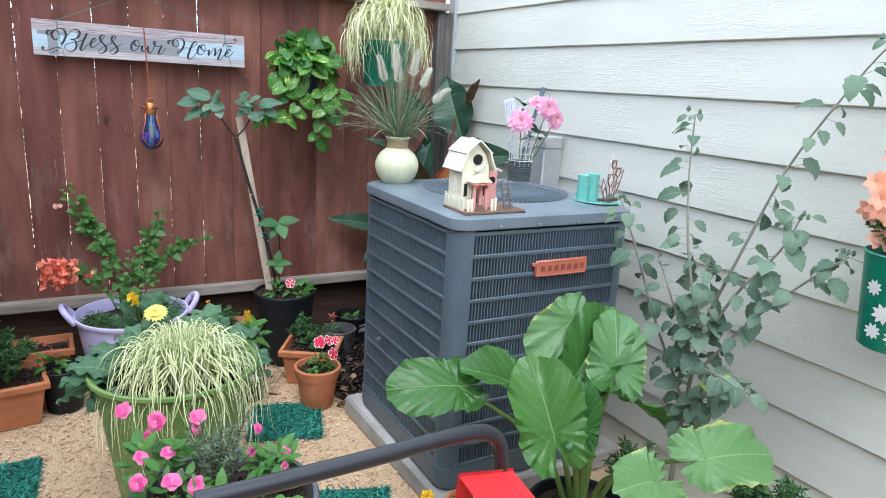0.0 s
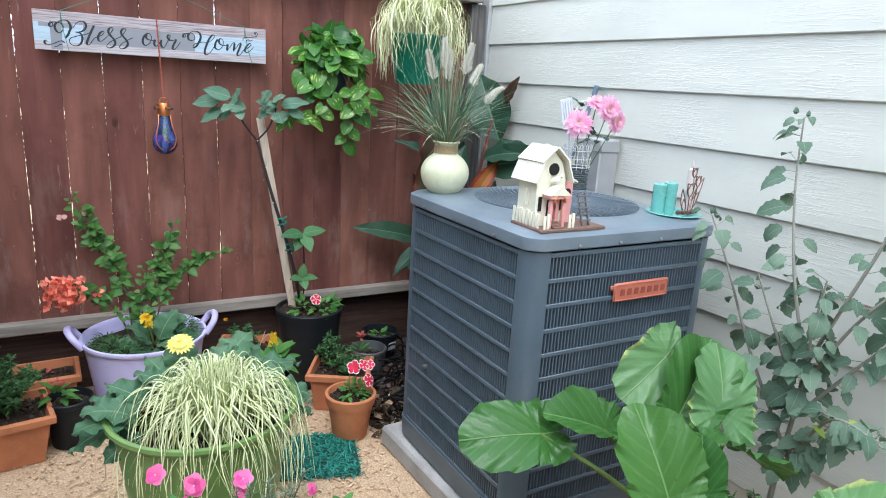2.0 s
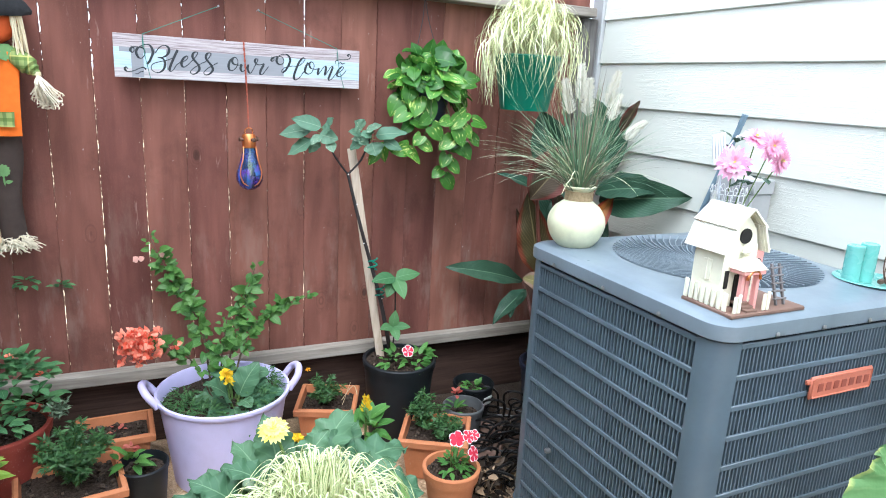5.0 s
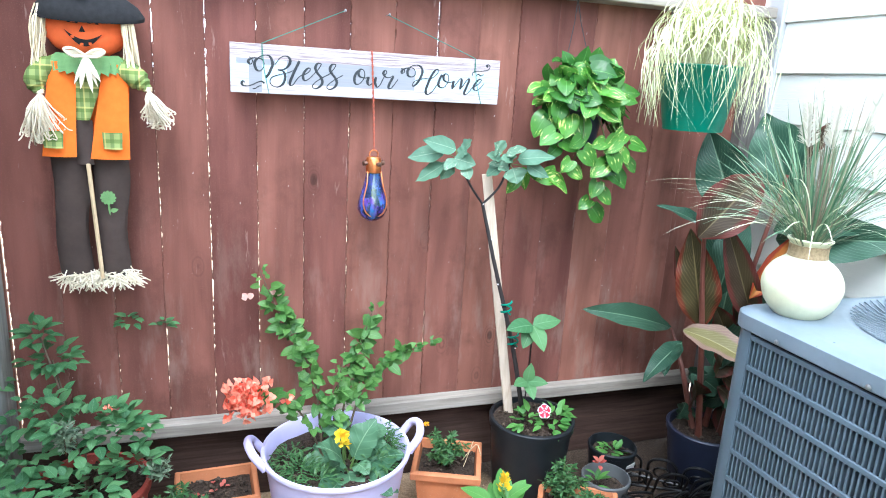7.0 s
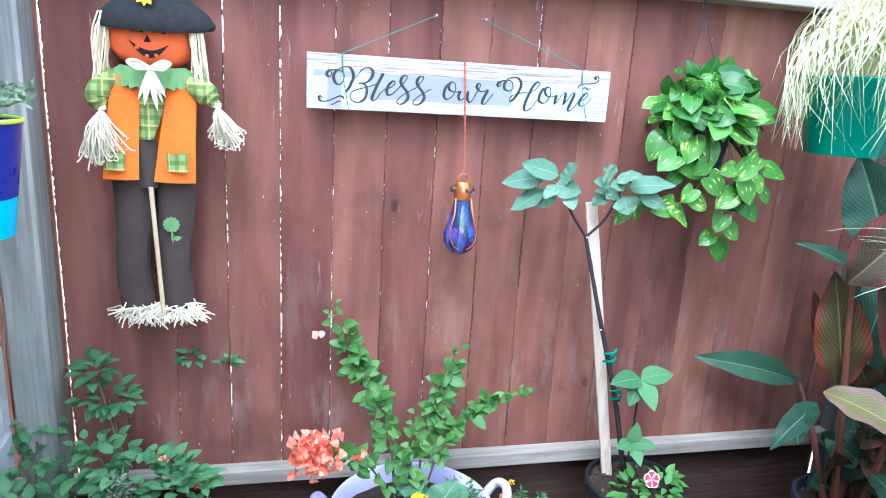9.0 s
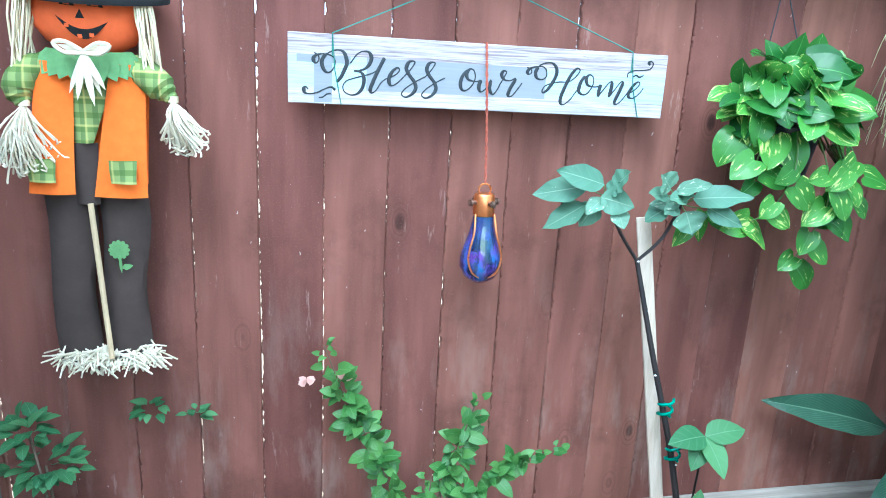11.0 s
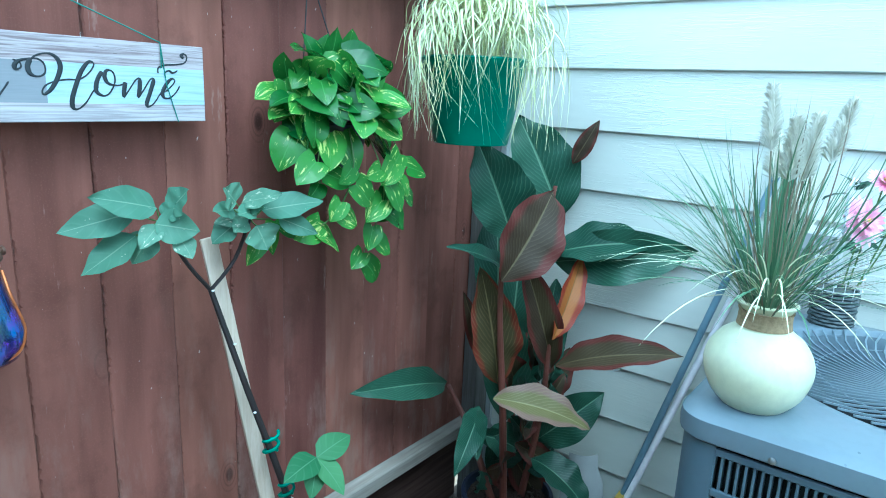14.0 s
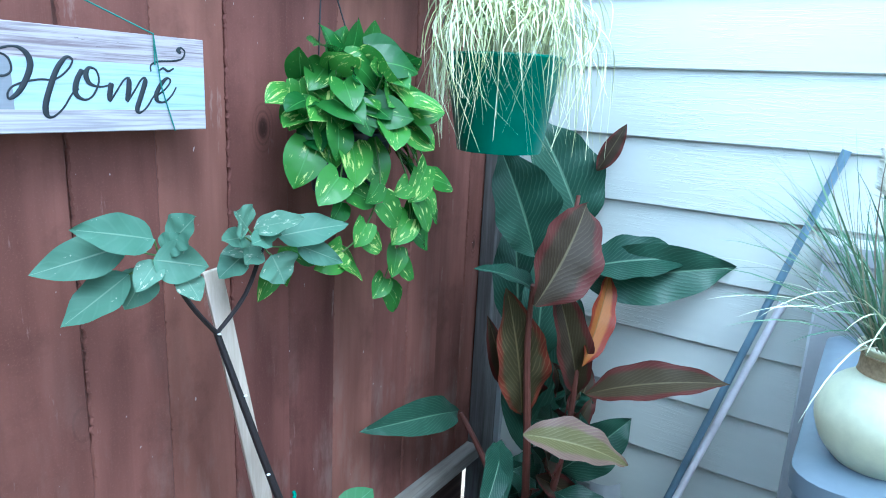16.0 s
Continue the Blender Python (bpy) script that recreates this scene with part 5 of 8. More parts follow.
for i in range(6):
    part("bead", G().lathe([(0, -0.008), (0.007, -0.004), (0.008, 0), (0.007, 0.004), (0, 0.008)], 10, 0, pose(-0.03 + 0.017 * i, -0.052 + 0.004 * abs(i - 2), 0.018)), BRONZE, cand)

# ---- things on the fence ----
SX, SZ, SY = -0.133, 1.4405, FENCE_Y - 0.062
sign = thing("hanging_sign", (SX, SY, SZ), "printed plank sign reading Bless our Home, hung by green twine", "sign")
part("board", G().box((0, 0, 0), (0.866, 0.013, 0.1445), 0.0012), SIGNPRINT, sign, smooth=False)


def pen(*mm):
    """One stroke of a broad script pen over the board, in millimetres: thin going up, thick coming down."""
    c = curve([(x / 1000, 0, z / 1000) for x, z in mm], 6)
    n = len(c)
    down = [max(0.0, (c[max(i - 1, 0)][2] - c[min(i + 1, n - 1)][2]) / max(1e-6, (c[min(i + 1, n - 1)] - c[max(i - 1, 0)]).length)) for i in range(n)]
    r = []
    for i in range(n):
        k = down[max(0, i - 3):i + 4]
        r.append((0.00145 + 0.0029 * (sum(k) / len(k)) ** 1.3) * (0.55 if i in (0, n - 1) else 1.0))
    flat = Matrix.Translation((0, -0.0006, 0)) @ Matrix.Diagonal((1, 0.2, 1, 1))
    return G().tube(c, r, 8, 0, flat)


S_STROKE = ((246, 65), (261, 82), (269, 96), (263, 99), (255, 95), (251, 82), (259, 68), (269, 56), (273, 42), (265, 29), (251, 22), (242, 28), (249, 39), (263, 50), (279, 60), (292, 67))
SCRIPT = [
    ("letter_b", ((70, 92), (79, 102), (92, 110), (104, 113), (115, 110), (121, 99), (123, 86), (118, 73), (111, 58), (102, 47))),
    ("letter_b_bowl", ((130, 87), (136, 95), (145, 107), (157, 113), (169, 112), (175, 102), (172, 89), (162, 78), (150, 73), (138, 72), (154, 69), (160, 55), (157, 38), (148, 26), (134, 21), (119, 27), (115, 38), (121, 49), (134, 55), (153, 61), (173, 67), (188, 75))),
    ("swash", ((79, 103), (71, 91), (72, 77), (79, 67), (88, 67), (96, 77), (98, 90), (93, 99), (85, 102), (70, 103), (59, 100), (53, 94), (54, 87), (59, 84), (64, 90), (63, 99), (54, 105))),
    ("letter_l", ((203, 102), (197, 90), (188, 71), (179, 50), (174, 35), (177, 28), (186, 33), (197, 50), (209, 60))),
    ("letter_e", ((209, 58), (219, 63), (230, 70), (236, 79), (231, 83), (221, 75), (214, 61), (215, 49), (221, 45), (232, 51), (246, 65))),
    ("letter_s", S_STROKE),
    ("letter_s", tuple((x + 45, z) for x, z in S_STROKE)),
    ("letter_o", ((391, 88), (379, 77), (373, 60), (376, 45), (387, 43), (400, 55), (406, 72), (402, 86), (393, 89), (386, 79), (390, 67), (406, 63), (417, 65))),
    ("letter_u", ((419, 67), (415, 52), (419, 42), (430, 47), (442, 67), (440, 50), (447, 37), (455, 43), (464, 59))),
    ("letter_r", ((461, 55), (473, 77), (477, 87), (470, 89), (466, 80), (474, 70), (487, 69), (499, 73), (488, 52), (484, 37), (492, 35), (504, 49), (515, 65))),
    ("swash", ((550, 102), (545, 90), (549, 78), (561, 75), (571, 82), (570, 96), (561, 103), (545, 102), (532, 98), (526, 91), (528, 85), (535, 88), (534, 96), (524, 100))),
    ("letter_h", ((546, 94), (555, 106), (569, 112), (583, 112), (593, 103), (595, 89), (588, 71), (577, 54), (566, 46), (564, 52), (570, 61), (585, 68), (605, 72), (625, 73), (642, 85), (651, 99), (646, 104))),
    ("letter_h_stem", ((650, 103), (642, 103), (629, 87), (618, 62), (610, 38), (611, 24), (620, 23), (634, 35), (647, 54), (657, 61))),
    ("letter_o", ((664, 88), (655, 73), (652, 54), (664, 46), (676, 52), (686, 71), (684, 87), (674, 91), (668, 81), (674, 68), (691, 65), (705, 69))),
    ("letter_m", ((705, 71), (702, 58), (701, 45), (712, 59), (725, 76), (732, 77), (731, 60), (728, 45), (740, 60), (753, 78), (759, 76), (751, 54), (743, 33), (748, 28), (760, 37), (771, 52), (779, 58))),
    ("letter_e", ((779, 55), (793, 65), (802, 77), (796, 81), (785, 71), (776, 55), (779, 45), (791, 45), (804, 56), (812, 68))),
    ("swash", ((782, 91), (790, 96), (799, 92), (809, 97))),
    ("swash", ((769, 90), (770, 100), (784, 106), (806, 108), (824, 112), (830, 123), (824, 129), (818, 125), (823, 121))),
    ("swash", ((42, 29), (37, 34), (33, 30), (35, 22), (45, 20), (60, 23), (76, 31), (90, 36), (99, 30))),
    ("swash", ((64, 13), (72, 14), (82, 21), (90, 22)))]
for name, stroke in SCRIPT:
    part(name, pen(*stroke), INK, sign)
nail = (0.425, 0.05, 0.283)
for x, dx in ((0.092, 0.02), (0.775, 0.03)):
    part("twine", G().tube([(nail[0] - (0.08 if x < 0.4 else -0.06), 0.04, 0.262), (x, -0.003, 0.146), (x, -0.003, 0.1)], 0.0013, 5).tube([(x, -0.0025, 0.146), (x + dx * 0.3, -0.0025, 0.07), (x + dx, -0.0025, -0.001)], 0.0011, 5), TWINE, sign, "green twine")
for x in (nail[0] - 0.08, nail[0] + 0.06):
    part("nail", G().lathe([(0.0015, -0.03), (0.0015, 0.02), (0.004, 0.021), (0, 0.023)], 8, 0, pose(x, 0.04, 0.262, 90, 0, 0)), SCREW, sign)

BY = FENCE_Y - 0.108
at = (0.300, BY, 1.050)
hb = thing("hanging_bottle", at, "iridescent blue glass bottle with copper cap on a red cord", "lantern")
part("glass", G().lathe([(0.0, 0.0), (0.020, 0.003), (0.038, 0.017), (0.049, 0.040), (0.048, 0.062), (0.038, 0.095), (0.029, 0.125), (0.024, 0.150), (0.022, 0.168), (0.019, 0.168), (0.022, 0.148), (0.045, 0.062), (0.044, 0.04), (0.034, 0.02), (0, 0.006)], 36), BOTTLE, hb, "iridescent cobalt glass")
part("cap", G().lathe([(0.024, 0.160), (0.025, 0.166), (0.024, 0.205), (0.020, 0.210), (0, 0.211)], 28), COPPER, hb, "copper cap")
for a in (20, 110, 200, 290):
    part("cap_stud", G().lathe([(0.006, 0.02), (0.006, 0.032), (0.008, 0.033), (0.008, 0.038), (0, 0.040)], 10, 0, pose(0, 0, 0.190, 0, 90, a)), BRONZE, hb)
part("ring", G().tube(arc((0, 0, 0.218), 0.014, 0, 360, 20), 0.0022, 6), COPPER, hb)
for sx in (-1, 1):
    part("copper_wire", G().tube(curve([(sx * 0.022, -0.016, 0.165), (sx * 0.026, -0.030, 0.125), (sx * 0.038, -0.038, 0.07), (sx * 0.028, -0.040, 0.035), (sx * 0.006, -0.036, 0.02)], 6), 0.0022, 6), COPPER, hb)
cord = G()
for ph in (0, 3.1416):
    cord.tube([(0.0017 * math.cos(ph + k * 0.8) - 0.006 * k / 60, 0.0017 * math.sin(ph + k * 0.8) + 0.044 * k / 60 - 0.006 * math.sin(3.14 * k / 60), 0.232 + 0.305 * k / 60) for k in range(61)], 0.0018, 4)
cord.tube([(-0.006, 0.044, 0.537), (-0.006, 0.068, 0.5385), (-0.006, 0.0985, 0.53)], 0.0018, 4)
part("cord", cord, REDCORD, hb, "twisted red cord")

# scarecrow: one plain doll
sc = G()
(mPUMP, mBLACK, mORANGE, mCHECK, mBROWN, mGREEN, mSTRAW, mRAFF, mYELL, mDOWEL) = range(10)
sc.lathe([(0.0, -0.074), (0.046, -0.069), (0.080, -0.050), (0.099, -0.025), (0.105, 0.0), (0.100, 0.03), (0.082, 0.055), (0.034, 0.07), (0, 0.072)], 36, mPUMP, pose(-0.507, 3.340, 1.588), 0.53)
sc.lathe([(0.0, 0.062), (0.075, 0.060), (0.094, 0.036), (0.124, 0.014), (0.140, -0.010), (0.138, -0.020), (0.126, -0.016), (0.098, 0.004), (0.0, 0.016)], 36, mBLACK, pose(-0.497, 3.335, 1.640, 12, 0, 0), 0.62)
sc.lathe([(0.0, 0.17), (0.035, 0.165), (0.06, 0.10), (0.082, 0.03)], 24, mBLACK, pose(-0.497, 3.338, 1.650), 0.6)
def on_face(x, z, lift=0.003):
    """A point on the front of the round head."""
    return (x, 3.340 - 0.0552 * math.sqrt(max(0.02, 1 - ((x + 0.507) / 0.105) ** 2 - ((z - 1.588) / 0.082) ** 2)) - lift, z)


for x in (-0.530, -0.481):
    sc.add([on_face(x - 0.014, 1.603), on_face(x + 0.014, 1.601), on_face(x, 1.628)], [(0, 1, 2)], m=mBLACK)
    sc.add([on_face(x - 0.006, 1.6035, 0.005), on_face(x + 0.006, 1.6025, 0.005), on_face(x + 0.005, 1.612, 0.005), on_face(x - 0.004, 1.613, 0.005)], [(0, 1, 2, 3)], m=mPUMP)
sc.add([on_face(-0.5165, 1.580), on_face(-0.5005, 1.580), on_face(-0.508, 1.597)], [(0, 1, 2)], m=mBLACK)
mouth = []
for i in range(17):
    t = i / 16
    x = -0.552 + 0.090 * t
    z = 1.584 - 0.008 * t
    mouth += [on_face(x, z - 0.019 * math.sin(math.pi * t)), on_face(x, z - 0.001 - 0.036 * math.sin(math.pi * t))]
sc.add(mouth, [(2 * i, 2 * i + 1, 2 * i + 3, 2 * i + 2) for i in range(16)], m=mBLACK)
for x, z in ((-0.533, 1.566), (-0.512, 1.5475), (-0.491, 1.550)):
    sc.add([on_face(x - 0.004, z + 0.004, 0.005), on_face(x + 0.004, z + 0.004, 0.005), on_face(x + 0.004, z - 0.003, 0.005), on_face(x - 0.004, z - 0.003, 0.005)], [(0, 3, 2, 1)], m=mPUMP)
flower(sc, (-0.505, 3.262, 1.685), (0, -1, 0.1), 0.026, 9, lance, 0.5, m=mYELL, droop=0.1, lift=0.1)
for sgn in (-1, 1):
    for i in range(26):
        x = -0.507 + sgn * rng.uniform(0.088, 0.112)
        y = 3.318 + rng.uniform(-0.03, 0.02)
        sc.tube(curve([(x, y, 1.645), (x + sgn * rng.uniform(0, 0.02), y - 0.005, 1.58), (x + sgn * rng.uniform(0.0, 0.035), y, 1.50 - rng.uniform(0, 0.05))], 3), 0.0022, 4, mSTRAW)
# coat: two flaps over a checked shirt
def flap(xa0, xa1, xb0, xb1, z0, z1, y0, y1, m, n=8, puff=0.01):
    vs = []
    for j in range(n + 1):
        t = j / n
        for i in range(7):
            u = i / 6
            x = (xa0 + (xb0 - xa0) * t) * (1 - u) + (xa1 + (xb1 - xa1) * t) * u
            vs.append((x, y0 + (y1 - y0) * t - puff * math.sin(math.pi * u) - 0.003 * math.sin(5 * u + 4 * t), z0 + (z1 - z0) * t))
    fs = [(j * 7 + i, j * 7 + 7 + i, j * 7 + 8 + i, j * 7 + 1 + i) for j in range(n) for i in range(6)]
    sc.add(vs, fs, m=m)
flap(-0.600, -0.535, -0.634, -0.548, 1.50, 1.243, 3.305, 3.300, mORANGE)
flap(-0.468, -0.405, -0.514, -0.412, 1.50, 1.238, 3.305, 3.300, mORANGE)
flap(-0.545, -0.455, -0.548, -0.510, 1.50, 1.345, 3.312, 3.312, mCHECK)
flap(-0.556, -0.505, -0.553, -0.508, 1.345, 1.22, 3.316, 3.318, mBROWN)
flap(-0.600, -0.405, -0.620, -0.420, 1.50, 1.26, 3.345, 3.345, mORANGE)
for x in (-0.600, -0.452):
    flap(x - 0.026, x + 0.026, x - 0.024, x + 0.024, 1.315, 1.268, 3.284, 3.283, mCHECK, 3, 0.004)
for (xa, xb, xc, z) in ((-0.628, -0.532, -0.61, 0.868), (-0.524, -0.428, -0.445, 0.862)):
    vs = []
    n = 10
    for j in range(n + 1):
        t = j / n
        zz = 1.26 + (z - 1.26) * t
        cx = (xa + xb) / 2 + 0.006 * math.sin(7 * t)
        w = (xb - xa) / 2 * (1.0 + 0.05 * math.sin(9 * t)) * (1 - 0.12 * t)
        for i in range(12):
            a = 6.2832 * i / 12
            vs.append((cx + w * math.cos(a), 3.350 + 0.030 * math.sin(a) + 0.004 * math.sin(11 * t + i), zz))
    fs = [(j * 12 + i, j * 12 + (i + 1) % 12, j * 12 + 12 + (i + 1) % 12, j * 12 + 12 + i) for j in range(n) for i in range(12)]
    sc.add(vs, fs, m=mBROWN)
sc.tube(curve([(-0.58, 3.325, 1.500), (-0.618, 3.312, 1.478), (-0.634, 3.305, 1.445), (-0.624, 3.30, 1.416)], 5), [0.022] * 3 + [0.027] * 4 + [0.029] * 4 + [0.024] * 2 + [0.016] * 2 + [0.010], 12, mCHECK)
sc.tube(curve([(-0.43, 3.325, 1.500), (-0.398, 3.312, 1.478), (-0.375, 3.305, 1.458), (-0.354, 3.30, 1.436)], 5), [0.024] * 3 + [0.030] * 4 + [0.030] * 4 + [0.022] * 2 + [0.014] * 2 + [0.009], 12, mCHECK)
for i in range(11):
    a = radians(200 + 14 * i)
    sc.leaf((-0.503 + 0.055 * math.cos(a), 3.315 + 0.02 * math.sin(a), 1.522), (math.cos(a) * 0.8, -0.25, -0.8), (0, -1, 0.2), 0.062, 0.042, ovate, 4, 0.1, m=mGREEN, cols=1)
for p, lean_, wide_, long_ in (((-0.624, 3.297, 1.418), -0.004, 0.034, 0.130), ((-0.354, 3.297, 1.436), 0.022, 0.024, 0.100)):
    for i in range(130):
        u, v_ = max(-1.2, min(1.2, rng.gauss(0, 0.55))), rng.gauss(-0.3, 0.45)
        ln = long_ * rng.uniform(0.62, 1.05) * (1 - 0.16 * abs(u))
        tip_ = V(p) + V((lean_ + u * wide_ * 1.25 + rng.gauss(0, 0.010), v_ * 0.03, -ln))
        bulge = V(p) + V((lean_ * 0.55 + u * wide_ * 0.62, v_ * 0.040 - 0.006, -ln * 0.50))
        sc.tube(curve([p, bulge, tip_, tip_ + V((rng.gauss(0, 0.010), rng.gauss(0, 0.006), rng.uniform(-0.016, 0.006)))], 3), [0.0011] * 2 + [0.0021] * 7 + [0.0012], 4, mRAFF)
    sc.tube([V(p) + V((0, 0, 0.008)), V(p) + V((0, 0, -0.004))], 0.0105, 10, mSTRAW)
for i in range(300):
    x = -0.513 + rng.uniform(-0.095, 0.095)
    d = V((rng.gauss(0, 0.8), rng.gauss(-0.3, 0.4), rng.gauss(-0.5, 0.4)))
    q = V((x, 3.325 + rng.uniform(-0.02, 0.02), 0.880 + rng.uniform(-0.014, 0.014)))
    sc.tube([q - d * 0.012, q + d * 0.008 + V((0, 0, 0.004)), q + d * 0.028], 0.0019, 4, mRAFF)
sc.tube([(-0.520, 3.293, 1.225), (-0.506, 3.302, 0.885)], 0.0058, 8, mDOWEL)
for sgn in (-1, 1):
    loop = curve([(-0.503, 3.270, 1.520), (-0.503 + sgn * 0.028, 3.262, 1.536), (-0.503 + sgn * 0.048, 3.262, 1.532), (-0.503 + sgn * 0.030, 3.262, 1.517), (-0.503, 3.270, 1.518)], 5)
    sc.tube(loop, 0.0042, 6, mRAFF)
for dx, ln in ((-0.2, 0.09), (0.12, 0.10), (0.5, 0.075)):
    sc.leaf((-0.503, 3.268, 1.518), (dx, -0.05, -1), (0, -1, 0), ln, 0.013, blade, 5, 0.15, m=mRAFF, cols=1)
for a in (0, 1, 2, 3):
    d = [V((-0.9, 0, 0.25)), V((0.9, 0, 0.3)), V((-0.45, 0, -1)), V((0.35, 0, -1.2))][a]
    sc.leaf((-0.503, 3.272, 1.518), d, (0, -1, 0), 0.05 if a < 2 else 0.085, 0.010, blade, 5, 0.2, m=mRAFF, cols=1)
for a in range(12):
    sc.leaf((-0.478, 3.310, 1.125), (math.cos(0.5236 * a), 0, math.sin(0.5236 * a)), (0, -1, 0), 0.021, 0.014, round_petal, 3, 0, m=mGREEN, cols=1)
sc.leaf((-0.478, 3.312, 1.108), (0.05, 0, -1), (0, -1, 0), 0.035, 0.006, blade, 3, 0, m=mGREEN, cols=1)
sc.leaf((-0.476, 3.312, 1.085), (0.8, 0, 0.2), (0, -1, 0), 0.024, 0.014, ovate, 3, 0, m=mGREEN, cols=1)
doll = tagged(new("scarecrow_doll", sc.mesh("scarecrow_doll", [PUMPKIN, BLACKFELT, ORANGEFELT, CHECKED, BROWNCLOTH, GREENFELT, STRAW, RAFFIA, YELLOWFELT, DOWEL])), "pumpkin-faced scarecrow doll in an orange coat, hung on the fence", "scarecrow")

# hanging heart-leaf plant
at = (1.000, 3.27, 1.318)
po = thing("hanging_heartleaf_plant", at, "variegated trailing heart-leaf plant in a dark basket on the fence", "hanging plant")
part("pot", round_pot(0.088, 0.066, 0.125, 0.004, 0.02), BLUEBLACK, po, "dark navy plastic pot")
part("soil", soil_disc(0.076, 0.110, crumbs=10), [SOIL, CRUMBS], po)
for sx in (-1, 1):
    part("hanger", G().tube([(sx * 0.086, 0, 0.12), (sx * 0.012, 0.06, 0.41), (0, 0.075, 0.49)], 0.0015, 4), BLACKTUBE, po, "thin dark wire hanger")
stems = G()
pr = random.Random(21)


def heart_leaf(p, way, size, face):
    g = G()
    g.leaf(p, way, face, size * 1.08, size * 1.02, pointed_heart, 9, pr.uniform(0.15, 0.75), 0.20, 0.16, cols=2, wave=0.02, waves=1.5, twist=pr.uniform(-0.35, 0.35))
    part("leaf", g, POTHOS, po)


# a dome of leaves that fall outwards over the rim
for i in range(150):
    z = 1.0 - 1.62 * (i + 0.5) / 150
    a = 2.399963 * i + pr.uniform(-0.3, 0.3)
    front = math.cos(a + 1.571)
    if (z < -0.12 and front > 0.55 and pr.random() < 0.8) or (z < 0.2 and front < -0.5):
        continue
    k = math.sqrt(max(0.0, 1 - z * z))
    d = V((k * math.cos(a), k * math.sin(a), z))
    w = pr.uniform(0.62, 1.05)
    q = V((d.x * 0.140 * w, -0.020 + d.y * 0.120 * w, 0.150 + d.z * 0.135 * w))
    q.y = min(q.y, 0.06)
    way = V((0.7 * d.x + pr.uniform(-0.8, 0.8), 0.5 * d.y - 0.30, 0.45 * z - 0.42 + pr.uniform(-0.55, 0.5)))
    face = V((0.6 * d.x + pr.uniform(-0.6, 0.6), 0.5 * d.y - 0.55, 0.65 + pr.uniform(-0.5, 0.4)))
    heart_leaf(q, way, pr.uniform(0.044, 0.080), face)
    stems.tube(curve([(0, 0, 0.105), V((q.x * 0.5, q.y * 0.5, 0.15)), q], 3), 0.0013, 4)
for x, z, tilt in ((-0.055, 0.235, -0.25), (-0.02, 0.25, 0.3), (0.03, 0.25, 0.15), (0.075, 0.225, 0.5), (0.10, 0.21, 0.7)):
    heart_leaf((x, -0.02, z), (tilt, -0.2, 1.0), pr.uniform(0.07, 0.09), (0.1, -1, 0.3))
trails = [[(0.085, -0.085, 0.125), (0.135, -0.10, 0.05), (0.150, -0.085, -0.03), (0.115, -0.07, -0.085)],
          [(0.02, -0.095, 0.115), (0.055, -0.115, 0.02), (0.075, -0.10, -0.07), (0.060, -0.07, -0.150), (0.050, -0.05, -0.225)],
          [(-0.085, -0.085, 0.125), (-0.115, -0.09, 0.045), (-0.095, -0.08, -0.01)],
          [(-0.03, -0.095, 0.115), (-0.035, -0.115, 0.03), (-0.065, -0.10, -0.06), (-0.125, -0.08, -0.105)],
          [(0.06, -0.095, 0.115), (0.105, -0.11, 0.03), (0.10, -0.09, -0.05)]]
for tr in trails:
    c = curve(tr, 5)
    stems.tube(c, 0.0018, 5)
    for k in range(5, len(c), 2):
        side = 1 if (k // 2) % 2 else -1
        q = c[k] + V((side * 0.012, -0.008, 0.004))
        heart_leaf(q, V((side * pr.uniform(0.3, 1.0), -0.25, pr.uniform(-0.8, -0.1))), pr.uniform(0.048, 0.070), (pr.uniform(-0.4, 0.4), -1, pr.uniform(0.2, 0.9)))
part("vine_work", stems, STEMGREEN, po)

# hanging green planter with striped grass
at = (1.372, 3.135, 1.392)
gp = thing("hanging_grass_planter", at, "emerald green hanging planter with cream striped grass spilling over", "hanging plant")
part("pot", round_pot(0.136, 0.096, 0.215, 0.002, 0.02), EMERALD, gp)
part("soil", soil_disc(0.124, 0.185), [SOIL, CRUMBS], gp)
part("bracket", G().tube([(0, 0.1, 0.195), (0, 0.16, 0.24), (0, 0.20, 0.42)], 0.003, 5), BLACKTUBE, gp, "dark hook over the rail")
g = G()
gr = random.Random(77)
